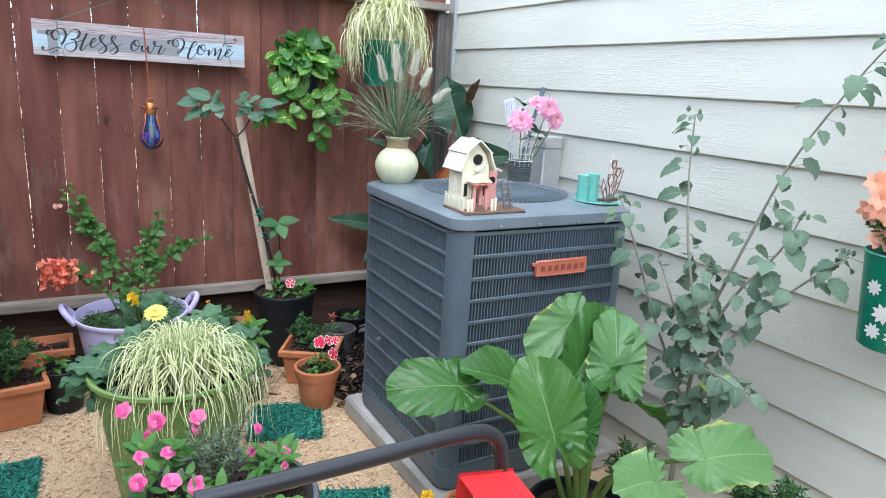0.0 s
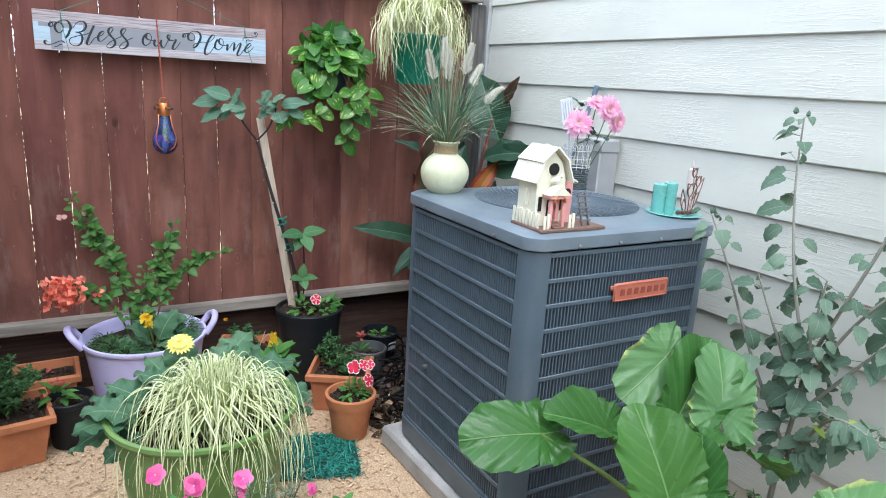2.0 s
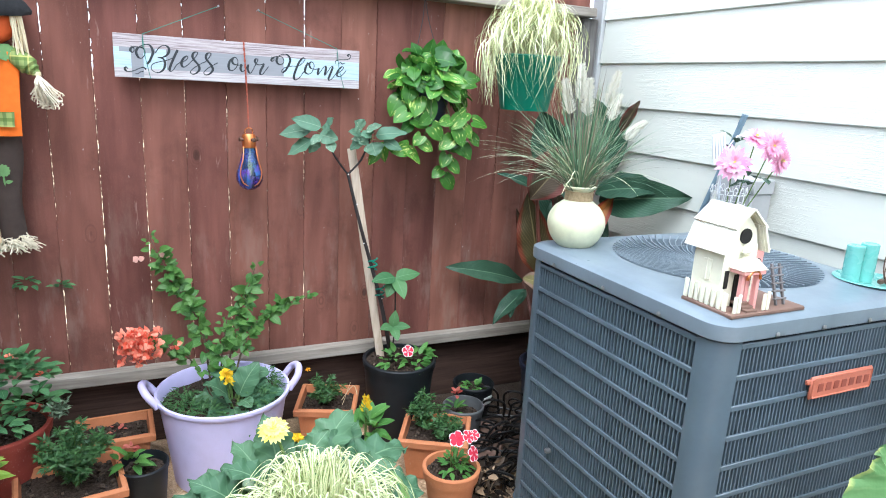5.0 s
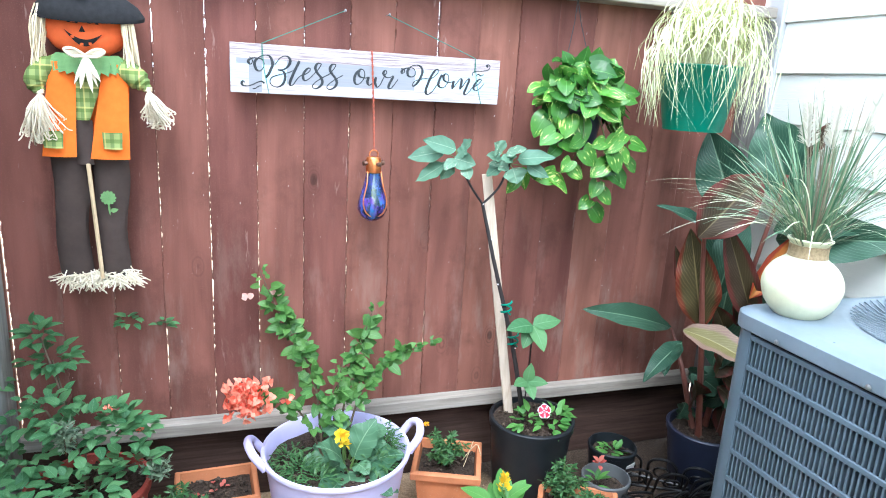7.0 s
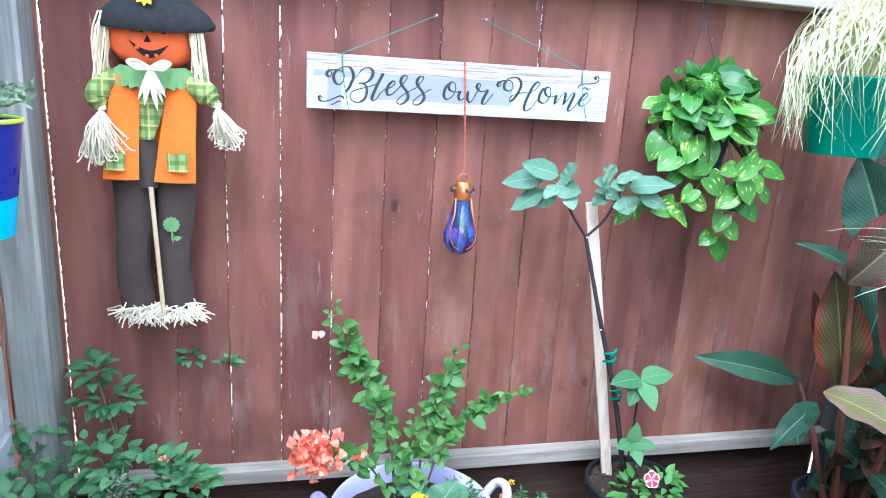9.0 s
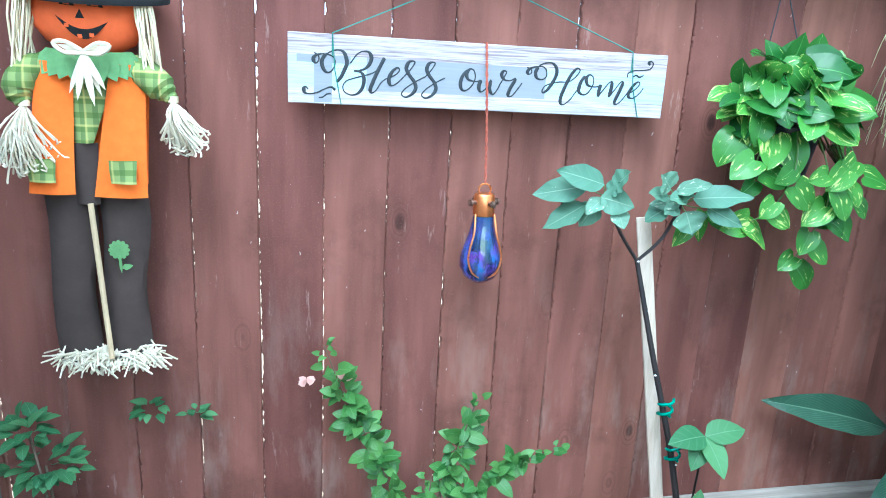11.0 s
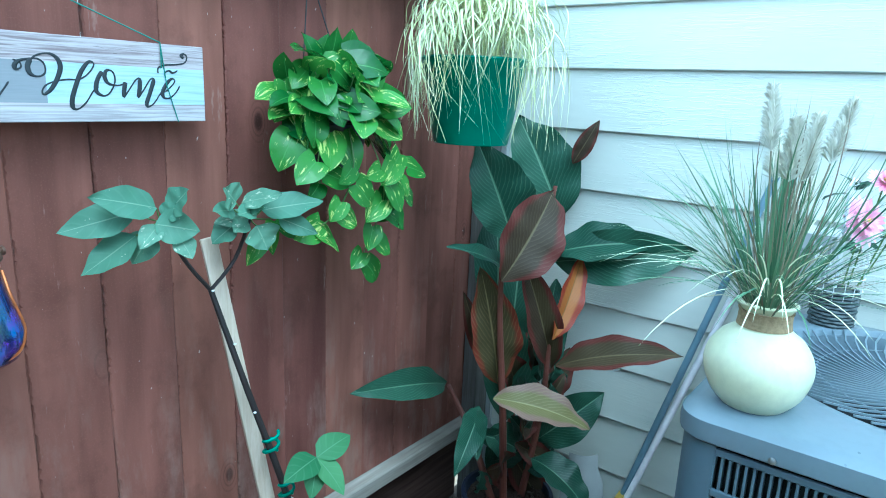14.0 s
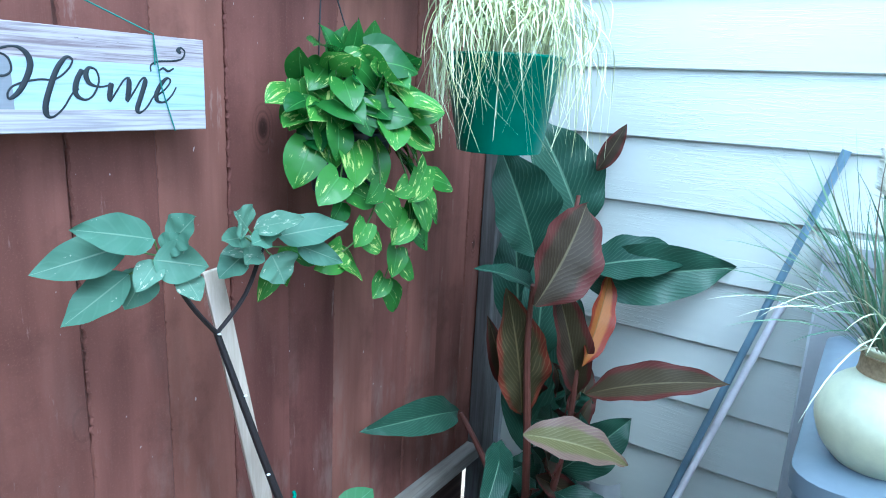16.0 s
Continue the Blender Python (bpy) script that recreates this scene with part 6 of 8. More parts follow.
for i in range(640):
    a, k = gr.uniform(0, 6.283), gr.uniform(0.10, 1.0) ** 0.62
    r1 = 0.238 * k * gr.uniform(0.80, 1.08)
    h = 0.20 + gr.uniform(0.10, 0.285) * (1 - 0.42 * k * k)
    low = max(gr.uniform(-0.01, 0.12), h - gr.uniform(0.08, 0.46) * (0.25 + 0.75 * k))
    ca_, sa = math.cos(a), math.sin(a)
    if sa > 0.45:
        r1 *= 0.8
    j1, j2, j3 = gr.uniform(-0.03, 0.03), gr.uniform(-0.05, 0.05), gr.uniform(-0.09, 0.09)
    pts = [(0.04 * ca_, 0.04 * sa, 0.18), (0.34 * r1 * ca_ - 0.6 * j2 * sa, 0.34 * r1 * sa + 0.6 * j2 * ca_, 0.185 + (h - 0.185) * 0.80), (0.72 * r1 * ca_ - j1 * sa, 0.72 * r1 * sa + j1 * ca_, h), (0.98 * r1 * ca_ - j2 * sa, 0.98 * r1 * sa + j2 * ca_, h - (h - low) * 0.36), (r1 * gr.uniform(0.88, 1.06) * ca_ - j3 * sa, r1 * gr.uniform(0.88, 1.06) * sa + j3 * ca_, low)]
    ribbon(g, curve(pts, 5), gr.uniform(0.0030, 0.0056))
part("grass", g, STRAND, gp, "cream striped grass", kind="stuff")

# ---- pots along the fence ----
at = (0.868, 3.135, 0)
st = thing("staked_plant", at, "black nursery pot with a staked dusty-green shrub and a pink vinca", "potted plant")
part("pot", round_pot(0.148, 0.115, 0.365, 0.006, 0.03), BLACKPLASTIC, st, "black nursery pot")
part("soil", soil_disc(0.138, 0.345), [SOIL, CRUMBS], st)
a, b = off(at, (0.815, 3.20, 0.30), (0.690, 3.290, 1.212))
mid = (a + b) / 2
zd = (b - a).normalized()
xd = V((0.15, 1, 0)).cross(zd).normalized()
rot = Matrix((xd, zd.cross(xd), zd)).transposed().to_4x4()
L2 = (b - a).length
part("stake", G().box((-0.017, -0.005, -L2 / 2), (0.017, 0.005, L2 / 2), 0.0015, 0, Matrix.Translation(mid) @ rot), STAKEWOOD, st, "pale pine lath stake")
fork = off(at, (0.665, 3.248, 1.116))[0]
trunk = curve(off(at, (0.842, 3.14, 0.33), (0.786, 3.17, 0.62), (0.712, 3.205, 0.90)) + [fork], 5)
part("stem", G().tube(trunk, [0.0095 - 0.004 * i / len(trunk) for i in range(len(trunk))], 8), STEMDARK, st, "dark bare stem")
lc, rc = off(at, (0.562, 3.235, 1.270), (0.742, 3.22, 1.257))
part("branch", G().tube(curve([fork, (fork + lc) / 2 + V((0, 0, -0.012)), lc], 4), 0.004, 6), STEMDARK, st)
part("branch", G().tube(curve([fork, (fork + rc) / 2 + V((0.01, 0, -0.012)), rc], 4), 0.004, 6), STEMDARK, st)
for i, (p, k) in enumerate(((trunk[5], 1), (trunk[9], -1), (trunk[12], 1), (fork, 0))):
    part("node_mark", G().lathe([(0, -0.003), (0.0035, 0), (0, 0.003)], 8, 0, Matrix.Translation(V(p) + V((k * 0.006, -0.007, 0)))), WHITEWIRE, st)
for q in (0.62, 0.72):
    p = V(trunk[int(len(trunk) * (q - 0.28))])
    part("tie", G().tube([p + V((0.018 * math.cos(t), 0.014 * math.sin(t) + 0.004, 0.004 * t)) for t in [0.5 * k for k in range(26)]], 0.0035, 5), TIE, st, "green tie tape")
pl = random.Random(31)
# each leaf by its base, its tip and its width, in millimetres across and up from the end of the twig
sage_leaves = ((lc, ((-42, 19, -157, -10, 42), (-6, 26, -100, 58, 40), (16, 22, 48, 61, 40), (-10, 0, 61, -13, 41), (-16, -19, -51, -67, 38), (-42, -22, -126, -85, 40), (29, -26, 48, -58, 27), (4, 10, 30, 34, 26), (-4, -4, -34, -30, 26))),
               (rc, ((22, 16, 139, 38, 41), (-16, 32, 53, 54, 30), (-29, 35, -49, 67, 43), (-32, 19, -75, 24, 25), (-3, 3, -67, 1, 26), (6, 16, -26, 19, 26), (-32, -13, -75, -42, 34), (10, -13, 30, -61, 55), (55, 0, 128, -32, 28), (-10, 19, 16, 29, 24), (-8, -6, -34, -16, 26))))
ACROSS = V((0.88, -0.47, 0.0))
TOWARDS = V((-0.47, -0.88, 0.0))
for c, leaves in sage_leaves:
    for k, (x0, z0, x1, z1, w) in enumerate(leaves):
        g = G()
        a = c + ACROSS * (x0 / 1000) + TOWARDS * pl.uniform(0.0, 0.02) + V((0, 0, z0 / 1000))
        b = c + ACROSS * (x1 / 1000) + TOWARDS * pl.uniform(0.01, 0.06) + V((0, 0, z1 / 1000))
        g.tube(curve([c, (c + a) / 2 + V((0, 0, -0.003)), a], 3), 0.0015, 5, 1)
        g.leaf(a, b - a, TOWARDS + V((pl.uniform(-0.25, 0.25), 0, pl.uniform(0.35, 0.95))), (b - a).length * 1.05, w / 1000 * 1.55, ovate, 14, pl.uniform(-0.1, 0.35), 0.18, wave=0.045, waves=2.5, twist=pl.uniform(-0.35, 0.35))
        part("leaf", g, [SAGE, STEMGREEN], st)
for x, z, x1, z1 in ((0.055, -0.012, 0.075, -0.095), (0.075, -0.02, 0.15, -0.06), (0.05, -0.035, 0.01, -0.09)):
    g = G()
    g.leaf(rc + V((x, 0.02, z)), (x1 - x, -0.01, z1 - z), (0, -1, 0.5), 0.085, 0.046, ovate, 8, 0.3, 0.15)
    part("leaf", g, POTHOS, st, "yellow-blotched older leaf")
side_at = off(at, (0.835, 3.13, 0.715))[0]
part("side_shoot", G().tube(curve([(-0.03, 0.02, 0.33), (-0.015, 0.03, 0.5), side_at], 5), 0.003, 6), STEMDARK, st)
for x, y, z, s in ((-0.9, -0.3, 0.2, 0.085), (0.9, -0.1, 0.3, 0.085), (0.1, -0.9, -0.4, 0.08), (-0.5, -0.5, -0.5, 0.07), (0.5, -0.3, -0.7, 0.07)):
    h = G()
    h.leaf(side_at, (x, y, z), (0, -0.6, 1), s * 1.3, s * 0.78, ovate, 7, 0.5, 0.12)
    part("leaf", h, BLUEGREEN, st)
for x, y, z, s in ((-0.7, -0.5, 0.3, 0.075), (0.7, -0.4, 0.2, 0.075), (0.0, -0.8, -0.2, 0.075), (0.1, -0.2, 0.9, 0.07)):
    h = G()
    h.leaf(off(at, (0.822, 3.11, 0.515))[0], (x, y, z), (0, -0.6, 1), s, s * 0.6, ovate, 7, 0.5, 0.12)
    part("leaf", h, BLUEGREEN, st)
g = G()
for p, nn in (((-0.06, -0.06, 0.385), 16), ((0.03, -0.07, 0.375), 20), ((0.09, -0.02, 0.37), 18)):
    cloud(g, p, (0.045, 0.04, 0.035), nn, 0.042, ovate, wide=0.5)
part("vinca_foliage", g, FRESH, st, "small green vinca leaves")
g = G()
flower(g, off(at, (0.872, 3.055, 0.425))[0], (0, -0.9, 0.5), 0.026, 5, round_petal, 1.05, lift=0.1, droop=0.2)
part("vinca_flower", g, REDWHITE, st, "crimson and white vinca flower")

at = (0.168, 3.125, 0)
tub = thing("lilac_tub", at, "lilac plastic tub planted with bougainvillea, greens and a yellow flower", "planter")
part("tub", G().lathe([(0.178, 0), (0.184, 0.004), (0.198, 0.12), (0.226, 0.318), (0.236, 0.326), (0.240, 0.336), (0.238, 0.343), (0.229, 0.344), (0.222, 0.336), (0.214, 0.27), (0.17, 0.03)], 56), LILAC, tub)
part("soil", soil_disc(0.216, 0.285, 30, 110), [SOIL, CRUMBS], tub)
for sgn in (-1, 1):
    part("handle", G().tube(curve([(sgn * 0.228, -0.055, 0.325), (sgn * 0.262, -0.048, 0.372), (sgn * 0.276, 0.0, 0.390), (sgn * 0.262, 0.048, 0.372), (sgn * 0.228, 0.055, 0.325)], 6), 0.0135, 10), LILAC_ROPE, tub, "lilac moulded handle")
tv = random.Random(41)
vines = [off(at, (0.13, 3.17, 0.26), (0.11, 3.24, 0.52), (0.05, 3.31, 0.65), (0.0, 3.34, 0.74), (-0.055, 3.365, 0.875)),
         off(at, (0.18, 3.17, 0.26), (0.22, 3.25, 0.50), (0.27, 3.28, 0.63), (0.315, 3.30, 0.745)),
         off(at, (0.19, 3.17, 0.26), (0.27, 3.22, 0.50), (0.38, 3.25, 0.585), (0.51, 3.25, 0.625)),
         off(at, (0.16, 3.16, 0.26), (0.17, 3.2, 0.42), (0.20, 3.24, 0.58)),
         off(at, (0.14, 3.15, 0.26), (0.06, 3.13, 0.46), (-0.02, 3.12, 0.53), (-0.085, 3.11, 0.56))]
leafy = G()
for vi, pts in enumerate(vines):
    c = curve(pts, 8)
    part("vine_stem", G().tube(c, [0.0042 - 0.003 * i / len(c) for i in range(len(c))], 6), STEMBROWN, tub)
    for i, q in enumerate(c):
        if i < 6:
            continue
        for k in range(2 if i > len(c) - 6 else (2 if vi == 4 else 5)):
            d = V((tv.uniform(-1, 1), tv.uniform(-1, 0.3), tv.uniform(-0.5, 0.8)))
            s = tv.uniform(0.022, 0.042) * (0.65 if i > len(c) - 5 else 1)
            leafy.leaf(V(q) + d * 0.022, d, (tv.uniform(-0.6, 0.6), -0.8, tv.uniform(0.1, 1.2)), s * 1.15, s * 0.82, pointed_heart, 5, 0.6, 0.25, 0.1, cols=1)
part("vine_leaves", leafy, VINE, tub, "small heart-shaped vine leaves")
g = G()
for i in range(230):
    q = off(at, (-0.105, 3.10, 0.548))[0] + V((max(-0.065, min(0.065, tv.gauss(0, 0.033))), tv.gauss(0, 0.02), max(-0.055, min(0.055, tv.gauss(0, 0.027)))))
    d = V((tv.uniform(-1, 1), tv.uniform(-1, 0), tv.uniform(-0.8, 0.8))).normalized()
    for k in range(3):
        w = Matrix.Rotation(2.1 * k, 3, d) @ d.orthogonal()
        g.leaf(q, w + d * 0.8, d, 0.016, 0.0155, ovate, 4, 0.5, cols=1)
for p in ((0.015, 3.10, 0.545), (0.005, 3.11, 0.525)):
    for k in range(5):
        g.leaf(off(at, p)[0], anyway(), (0, -1, 0.2), 0.018, 0.015, ovate, 3, 0.3, cols=1)
part("bougainvillea_bloom", g, CORAL, tub, "coral-red bougainvillea bracts", kind="stuff")
for p in ((-0.095, 3.345, 0.79), (-0.005, 3.345, 0.80)):
    g = G()
    for k in range(9):
        g.leaf(off(at, p)[0], anyway(), (0, -1, 0.2), 0.022, 0.019, ovate, 3, 0.3, cols=1)
    part("faded_bract", g, PALEPINK, tub, "faded pink bract")

for i in range(20):
    a_, k = tv.uniform(0, 6.283), tv.uniform(0.2, 1.0)
    q = V((0.03 + 0.08 * k * math.cos(a_), -0.01 + 0.08 * k * math.sin(a_), tv.uniform(0.30, 0.40) - 0.04 * k))
    w = V((math.cos(a_), math.sin(a_) - 0.3, tv.uniform(0.0, 0.8)))
    s = tv.uniform(0.07, 0.115)
    h = G()
    h.tube([(0.03, -0.01, 0.27), q], 0.003, 5, 1)
    h.leaf(q, w, (-w.x * 0.2, -0.5, 1), s, s * 0.82, ovate, 12, tv.uniform(0.4, 1.2), 0.12, wave=0.07, waves=2.6, cols=3)
    part("leaf", h, [CHARD, STEMGREEN], tub)
for x, y, z, s in ((-0.5, -0.9, 0.45, 0.14), (0.5, -0.8, 0.35, 0.14), (0.9, -0.2, 0.7, 0.15), (-0.3, -0.3, 1.0, 0.15), (0.3, 0.0, 1.1, 0.16), (0.15, -1.0, 0.2, 0.12), (0.8, -0.6, 0.15, 0.13), (0.6, 0.2, 0.95, 0.13)):
    h = G()
    h.tube([(0.03, -0.05, 0.26), V((0.03, -0.05, 0.26)) + V((x, y, z)).normalized() * 0.07], 0.004, 6, 1)
    h.leaf(V((0.03, -0.05, 0.26)) + V((x, y, z)).normalized() * 0.065, (x, y, z), (-x * 0.3, -0.3, 1), s * 0.9, s * 0.72, ovate, 12, 0.9, 0.15, wave=0.07, waves=3)
    part("leaf", h, [CHARD, STEMGREEN], tub)
g = G()
for p in ((-0.12, -0.06, 0.28), (-0.15, 0.0, 0.28), (-0.08, -0.12, 0.275), (0.16, -0.02, 0.30), (0.15, 0.06, 0.30), (0.12, -0.08, 0.28)):
    cloud(g, V(p) + V((0, 0, 0.03)), (0.065, 0.06, 0.045), 150, 0.026, lance, wide=0.24, seg=2)
part("feathery_foliage", g, NEEDLE, tub, "fine feathery foliage")
g = G()
pompom(g, off(at, (0.164, 3.025, 0.435))[0], 0.026, 46)
pompom(g, off(at, (0.175, 3.020, 0.405))[0], 0.020, 30)
g.tube([off(at, (0.166, 3.03, 0.43))[0], (0.02, -0.05, 0.26)], 0.003, 5, 1)
part("yellow_flower", g, [YELLOW, STEMGREEN], tub, "bright yellow double flower")


def feather_plant(g, at, r, h, n=26, stems=14):
    """A bushy feathery plant of small leaflets."""
    for i in range(stems):
        a, k = rng.uniform(0, 6.283), math.sqrt(rng.random())
        top = V(at) + V((r * k * math.cos(a), r * k * math.sin(a), h * rng.uniform(0.6, 1.0) * (1.05 - 0.35 * k)))
        c = curve([at, V(at) * 0.5 + top * 0.5 + V((0, 0, h * 0.1)), top], 4)
        g.tube(c, 0.0014, 4, 1)
        for q in c[2:]:
            for j in range(n // 6):
                d = anyway(-0.2, 0.9)
                s = rng.uniform(0.016, 0.03)
                g.leaf(V(q), d, anyway(0, 1), s, s * 0.30, lance, 2, 0.5, m=0, cols=1)


def planter(name, at, w, d, h, turn, label, mat=TERRA):
    ob = thing(name, at, label, "planter", turn=turn)
    part("pot", square_pot(w, d, w * 0.74, d * 0.74, h), mat, ob, smooth=False)
    part("soil", square_soil(w - 0.018, d - 0.018, h - 0.035), [SOIL, CRUMBS], ob)
    return ob


# square terracotta planters
p1 = planter("square_planter", (0.590, 3.225, 0), 0.118, 0.118, 0.185, -22, "square terracotta planter with feathery marigold seedlings")
g = G()
feather_plant(g, (-0.01, 0.0, 0.15), 0.085, 0.13, 40, 20)
part("seedling_clump", g, [NEEDLE, STEMGREEN], p1, "feathery seedlings")
g = G()
pompom(g, (-0.085, 0.02, 0.295), 0.011, 16)
part("orange_bloom", g, MARIGOLD, p1, "small orange bloom")
part("dry_twigs", G().tube(curve([(0.05, 0.03, 0.15), (0.1, 0.04, 0.22), (0.12, 0.02, 0.19)], 4), 0.002, 4).tube(curve([(0.06, 0.0, 0.15), (0.09, 0.03, 0.24)], 4), 0.0016, 4), DOWEL, p1, "dry straw-coloured twigs")
p2 = planter("square_planter", (0.925, 2.865, 0), 0.128, 0.118, 0.175, -30, "square terracotta planter with feathery marigold seedlings")
g = G()
feather_plant(g, (-0.05, 0.03, 0.14), 0.07, 0.17, 40, 17)
feather_plant(g, (0.03, -0.03, 0.14), 0.08, 0.11, 40, 20)
part("seedling_clump", g, [NEEDLE, STEMGREEN], p2, "feathery seedlings")
p3 = planter("square_planter", (-0.205, 3.225, 0), 0.125, 0.10, 0.195, 2, "square terracotta planter of bare soil with a few fallen leaves")
g = G()
cloud(g, (0, 0, 0.175), (0.07, 0.06, 0.01), 9, 0.025, ovate)
part("leaf_scatter", g, DULLRED, p3, "dusky fallen leaves")
p4 = planter("square_planter", (-0.330, 2.935, 0), 0.150, 0.130, 0.185, 8, "square terracotta planter with a bushy feathery plant")
g = G()
feather_plant(g, (0.02, 0.0, 0.15), 0.11, 0.24, 60, 46)
part("bush", g, [NEEDLE, STEMGREEN], p4, "dense feathery green bush")

at = (0.862, 2.592, 0)
rp = thing("terracotta_pot", at, "round terracotta pot with red and white vinca on the gravel", "potted plant")
part("pot", round_pot(0.098, 0.067, 0.185, 0.006, 0.045), TERRA, rp)
part("soil", soil_disc(0.088, 0.158), [SOIL, CRUMBS], rp)
g = G()
cloud(g, (0.01, -0.01, 0.195), (0.05, 0.045, 0.05), 60, 0.035, ovate, wide=0.42)
for p in ((0.02, -0.02, 0.30), (0.05, -0.05, 0.25), (-0.02, -0.03, 0.28)):
    g.tube(curve([(0, 0, 0.16), (p[0] * 0.7, p[1] * 0.6, p[2] * 0.8), p], 4), 0.002, 5, 1)
part("foliage", g, [FRESH, STEMGREEN], rp)
for p, r in (((0.0, -0.03, 0.305), 0.030), ((0.035, -0.045, 0.315), 0.026), ((0.05, -0.06, 0.255), 0.030), ((0.07, -0.02, 0.30), 0.022)):
    g = G()
    flower(g, p, (rng.uniform(-0.9, 0.5), -0.8, rng.uniform(0.1, 0.9)), r, 5, round_petal, 0.95, lift=rng.uniform(0.1, 0.5), droop=rng.uniform(0.3, 0.9))
    part("vinca_flower", g, REDWHITE, rp, "crimson and white vinca flower")


def nursery_pot(name, at, rt, rb, h, label, mat=BLACKPLASTIC, fill=0.03):
    ob = thing(name, at, label, "potted plant")
    part("pot", round_pot(rt, rb, h, 0.003, 0.02, 0.005), mat, ob)
    part("soil", soil_disc(rt - 0.012, h - fill, crumbs=30), [SOIL, CRUMBS], ob)
    return ob


b1 = nursery_pot("nursery_pot", (-0.118, 2.965, 0), 0.082, 0.066, 0.185, "black nursery pot with a small dusky-red seedling")
g = G()
cloud(g, (-0.035, -0.02, 0.20), (0.045, 0.04, 0.04), 16, 0.06, ovate, wide=0.45)
cloud(g, (-0.03, -0.01, 0.25), (0.015, 0.015, 0.02), 12, 0.022, lance, m=1)
part("seedling", g, [FRESH, DULLRED], b1)
b2 = nursery_pot("nursery_pot", (1.105, 2.985, 0), 0.085, 0.068, 0.185, "dark grey nursery pot with a small seedling", GREYPLASTIC, 0.05)
g = G()
cloud(g, (-0.045, -0.01, 0.16), (0.03, 0.03, 0.05), 12, 0.05, lance, wide=0.35)
cloud(g, (-0.04, -0.01, 0.24), (0.012, 0.012, 0.02), 8, 0.025, lance, m=1)
part("seedling", g, [FRESH, DULLRED], b2)
b3 = nursery_pot("nursery_pot", (1.245, 3.165, 0), 0.092, 0.072, 0.185, "black nursery pot with a low green seedling", BLACKPLASTIC, 0.04)
g = G()
cloud(g, (0, 0, 0.155), (0.045, 0.04, 0.02), 26, 0.04, ovate, wide=0.5)
part("seedling", g, FRESH, b3)
part("label", G().box((-0.025, -0.001, -0.02), (0.025, 0.001, 0.02), 0, 0, pose(0.03, -0.0835, 0.125, 8, 0, 20)), WHITEWIRE, b3, "white paper label")
b4 = nursery_pot("nursery_pot", (0.600, 2.76, 0), 0.075, 0.06, 0.22, "black nursery pot with a yellow celosia")
g = G()
cloud(g, (0, 0, 0.285), (0.05, 0.05, 0.04), 22, 0.095, ovate, wide=0.5, seg=6)
g.tube([(0, 0, 0.18), (0, 0, 0.36)], 0.004, 6, 1)
part("foliage", g, [FRESH, STEMGREEN], b4)
g = G()
for i in range(50):
    t = rng.random()
    d = anyway(-0.1, 0.9)
    g.leaf(V((0, 0, 0.355 + 0.05 * t)) + d * 0.012 * (1 - t), d + V((0, 0, 1.2)), d.orthogonal(), 0.022, 0.008, lance, 3, 0.2, cols=1)
part("plume", g, YELLOW, b4, "yellow flame-shaped celosia plume")
part("label", G().box((-0.03, -0.001, -0.016), (0.03, 0.001, 0.016), 0, 0, pose(0.02, -0.0725, 0.13, 5, 0, 16)), WHITEWIRE, b4, "white paper label")
b5 = thing("terracotta_pot", (0.385, 2.79, 0), "round terracotta pot with a yellow marigold", "potted plant")
part("pot", round_pot(0.092, 0.064, 0.195, 0.005, 0.04), TERRA, b5)
part("soil", soil_disc(0.082, 0.165), [SOIL, CRUMBS], b5)
g = G()
feather_plant(g, (0, 0, 0.16), 0.06, 0.10, 40, 13)
part("foliage", g, [NEEDLE, STEMGREEN], b5)
g = G()
pompom(g, (-0.02, 0.0, 0.275), 0.022, 44)
g.tube([(-0.02, 0, 0.27), (0, 0, 0.16)], 0.002, 5, 1)
part("marigold", g, [YELLOW, STEMGREEN], b5, "yellow marigold")

# lantana group in the far corner
def bushy_pot(name, at, rt, rb, h, mat, label):
    ob = thing(name, at, label, "potted plant")
    part("pot", round_pot(rt, rb, h, 0.008, 0.035), mat, ob)
    part("soil", soil_disc(rt - 0.012, h - 0.03), [SOIL, CRUMBS], ob)
    return ob
l1 = bushy_pot("lantana_pot", (-0.555, 3.13, 0), 0.165, 0.12, 0.315, TERRA_RED, "dark red clay pot overflowing with green lantana")
g, h = G(), G()
bushes = (((0.10, -0.03, 0.49), 0.10), ((0.0, 0.0, 0.50), 0.12), ((-0.1, 0.05, 0.53), 0.09), ((-0.10, 0.16, 0.64), 0.07), ((-0.13, 0.17, 0.72), 0.045), ((0.02, -0.13, 0.38), 0.10), ((0.14, -0.08, 0.41), 0.07), ((-0.16, -0.04, 0.42), 0.10))
for p, r in bushes:
    cloud(g, p, (r, r * 0.8, r * 0.75), int(620 * r), 0.044, ovate, wide=0.62, jag=0.0)
    h.tube(curve([(0, 0, 0.28), (p[0] * 0.5, p[1] * 0.5, 0.28 + (p[2] - 0.28) * 0.6), p], 4), 0.003, 5)
part("foliage", g, BLUEGREEN, l1)
part("stem_work", h, STEMBROWN, l1, kind="stuff")
g = G()
for p in ((0.155, -0.05, 0.50), (0.07, -0.02, 0.555)):
    pompom(g, p, 0.014, 18)
part("blooms", g, CORAL, l1, "tiny orange-red blooms")
g = G()
feather_plant(g, (-0.03, -0.08, 0.46), 0.05, 0.10, 30, 11)
feather_plant(g, (0.2, -0.08, 0.34), 0.05, 0.10, 24, 9)
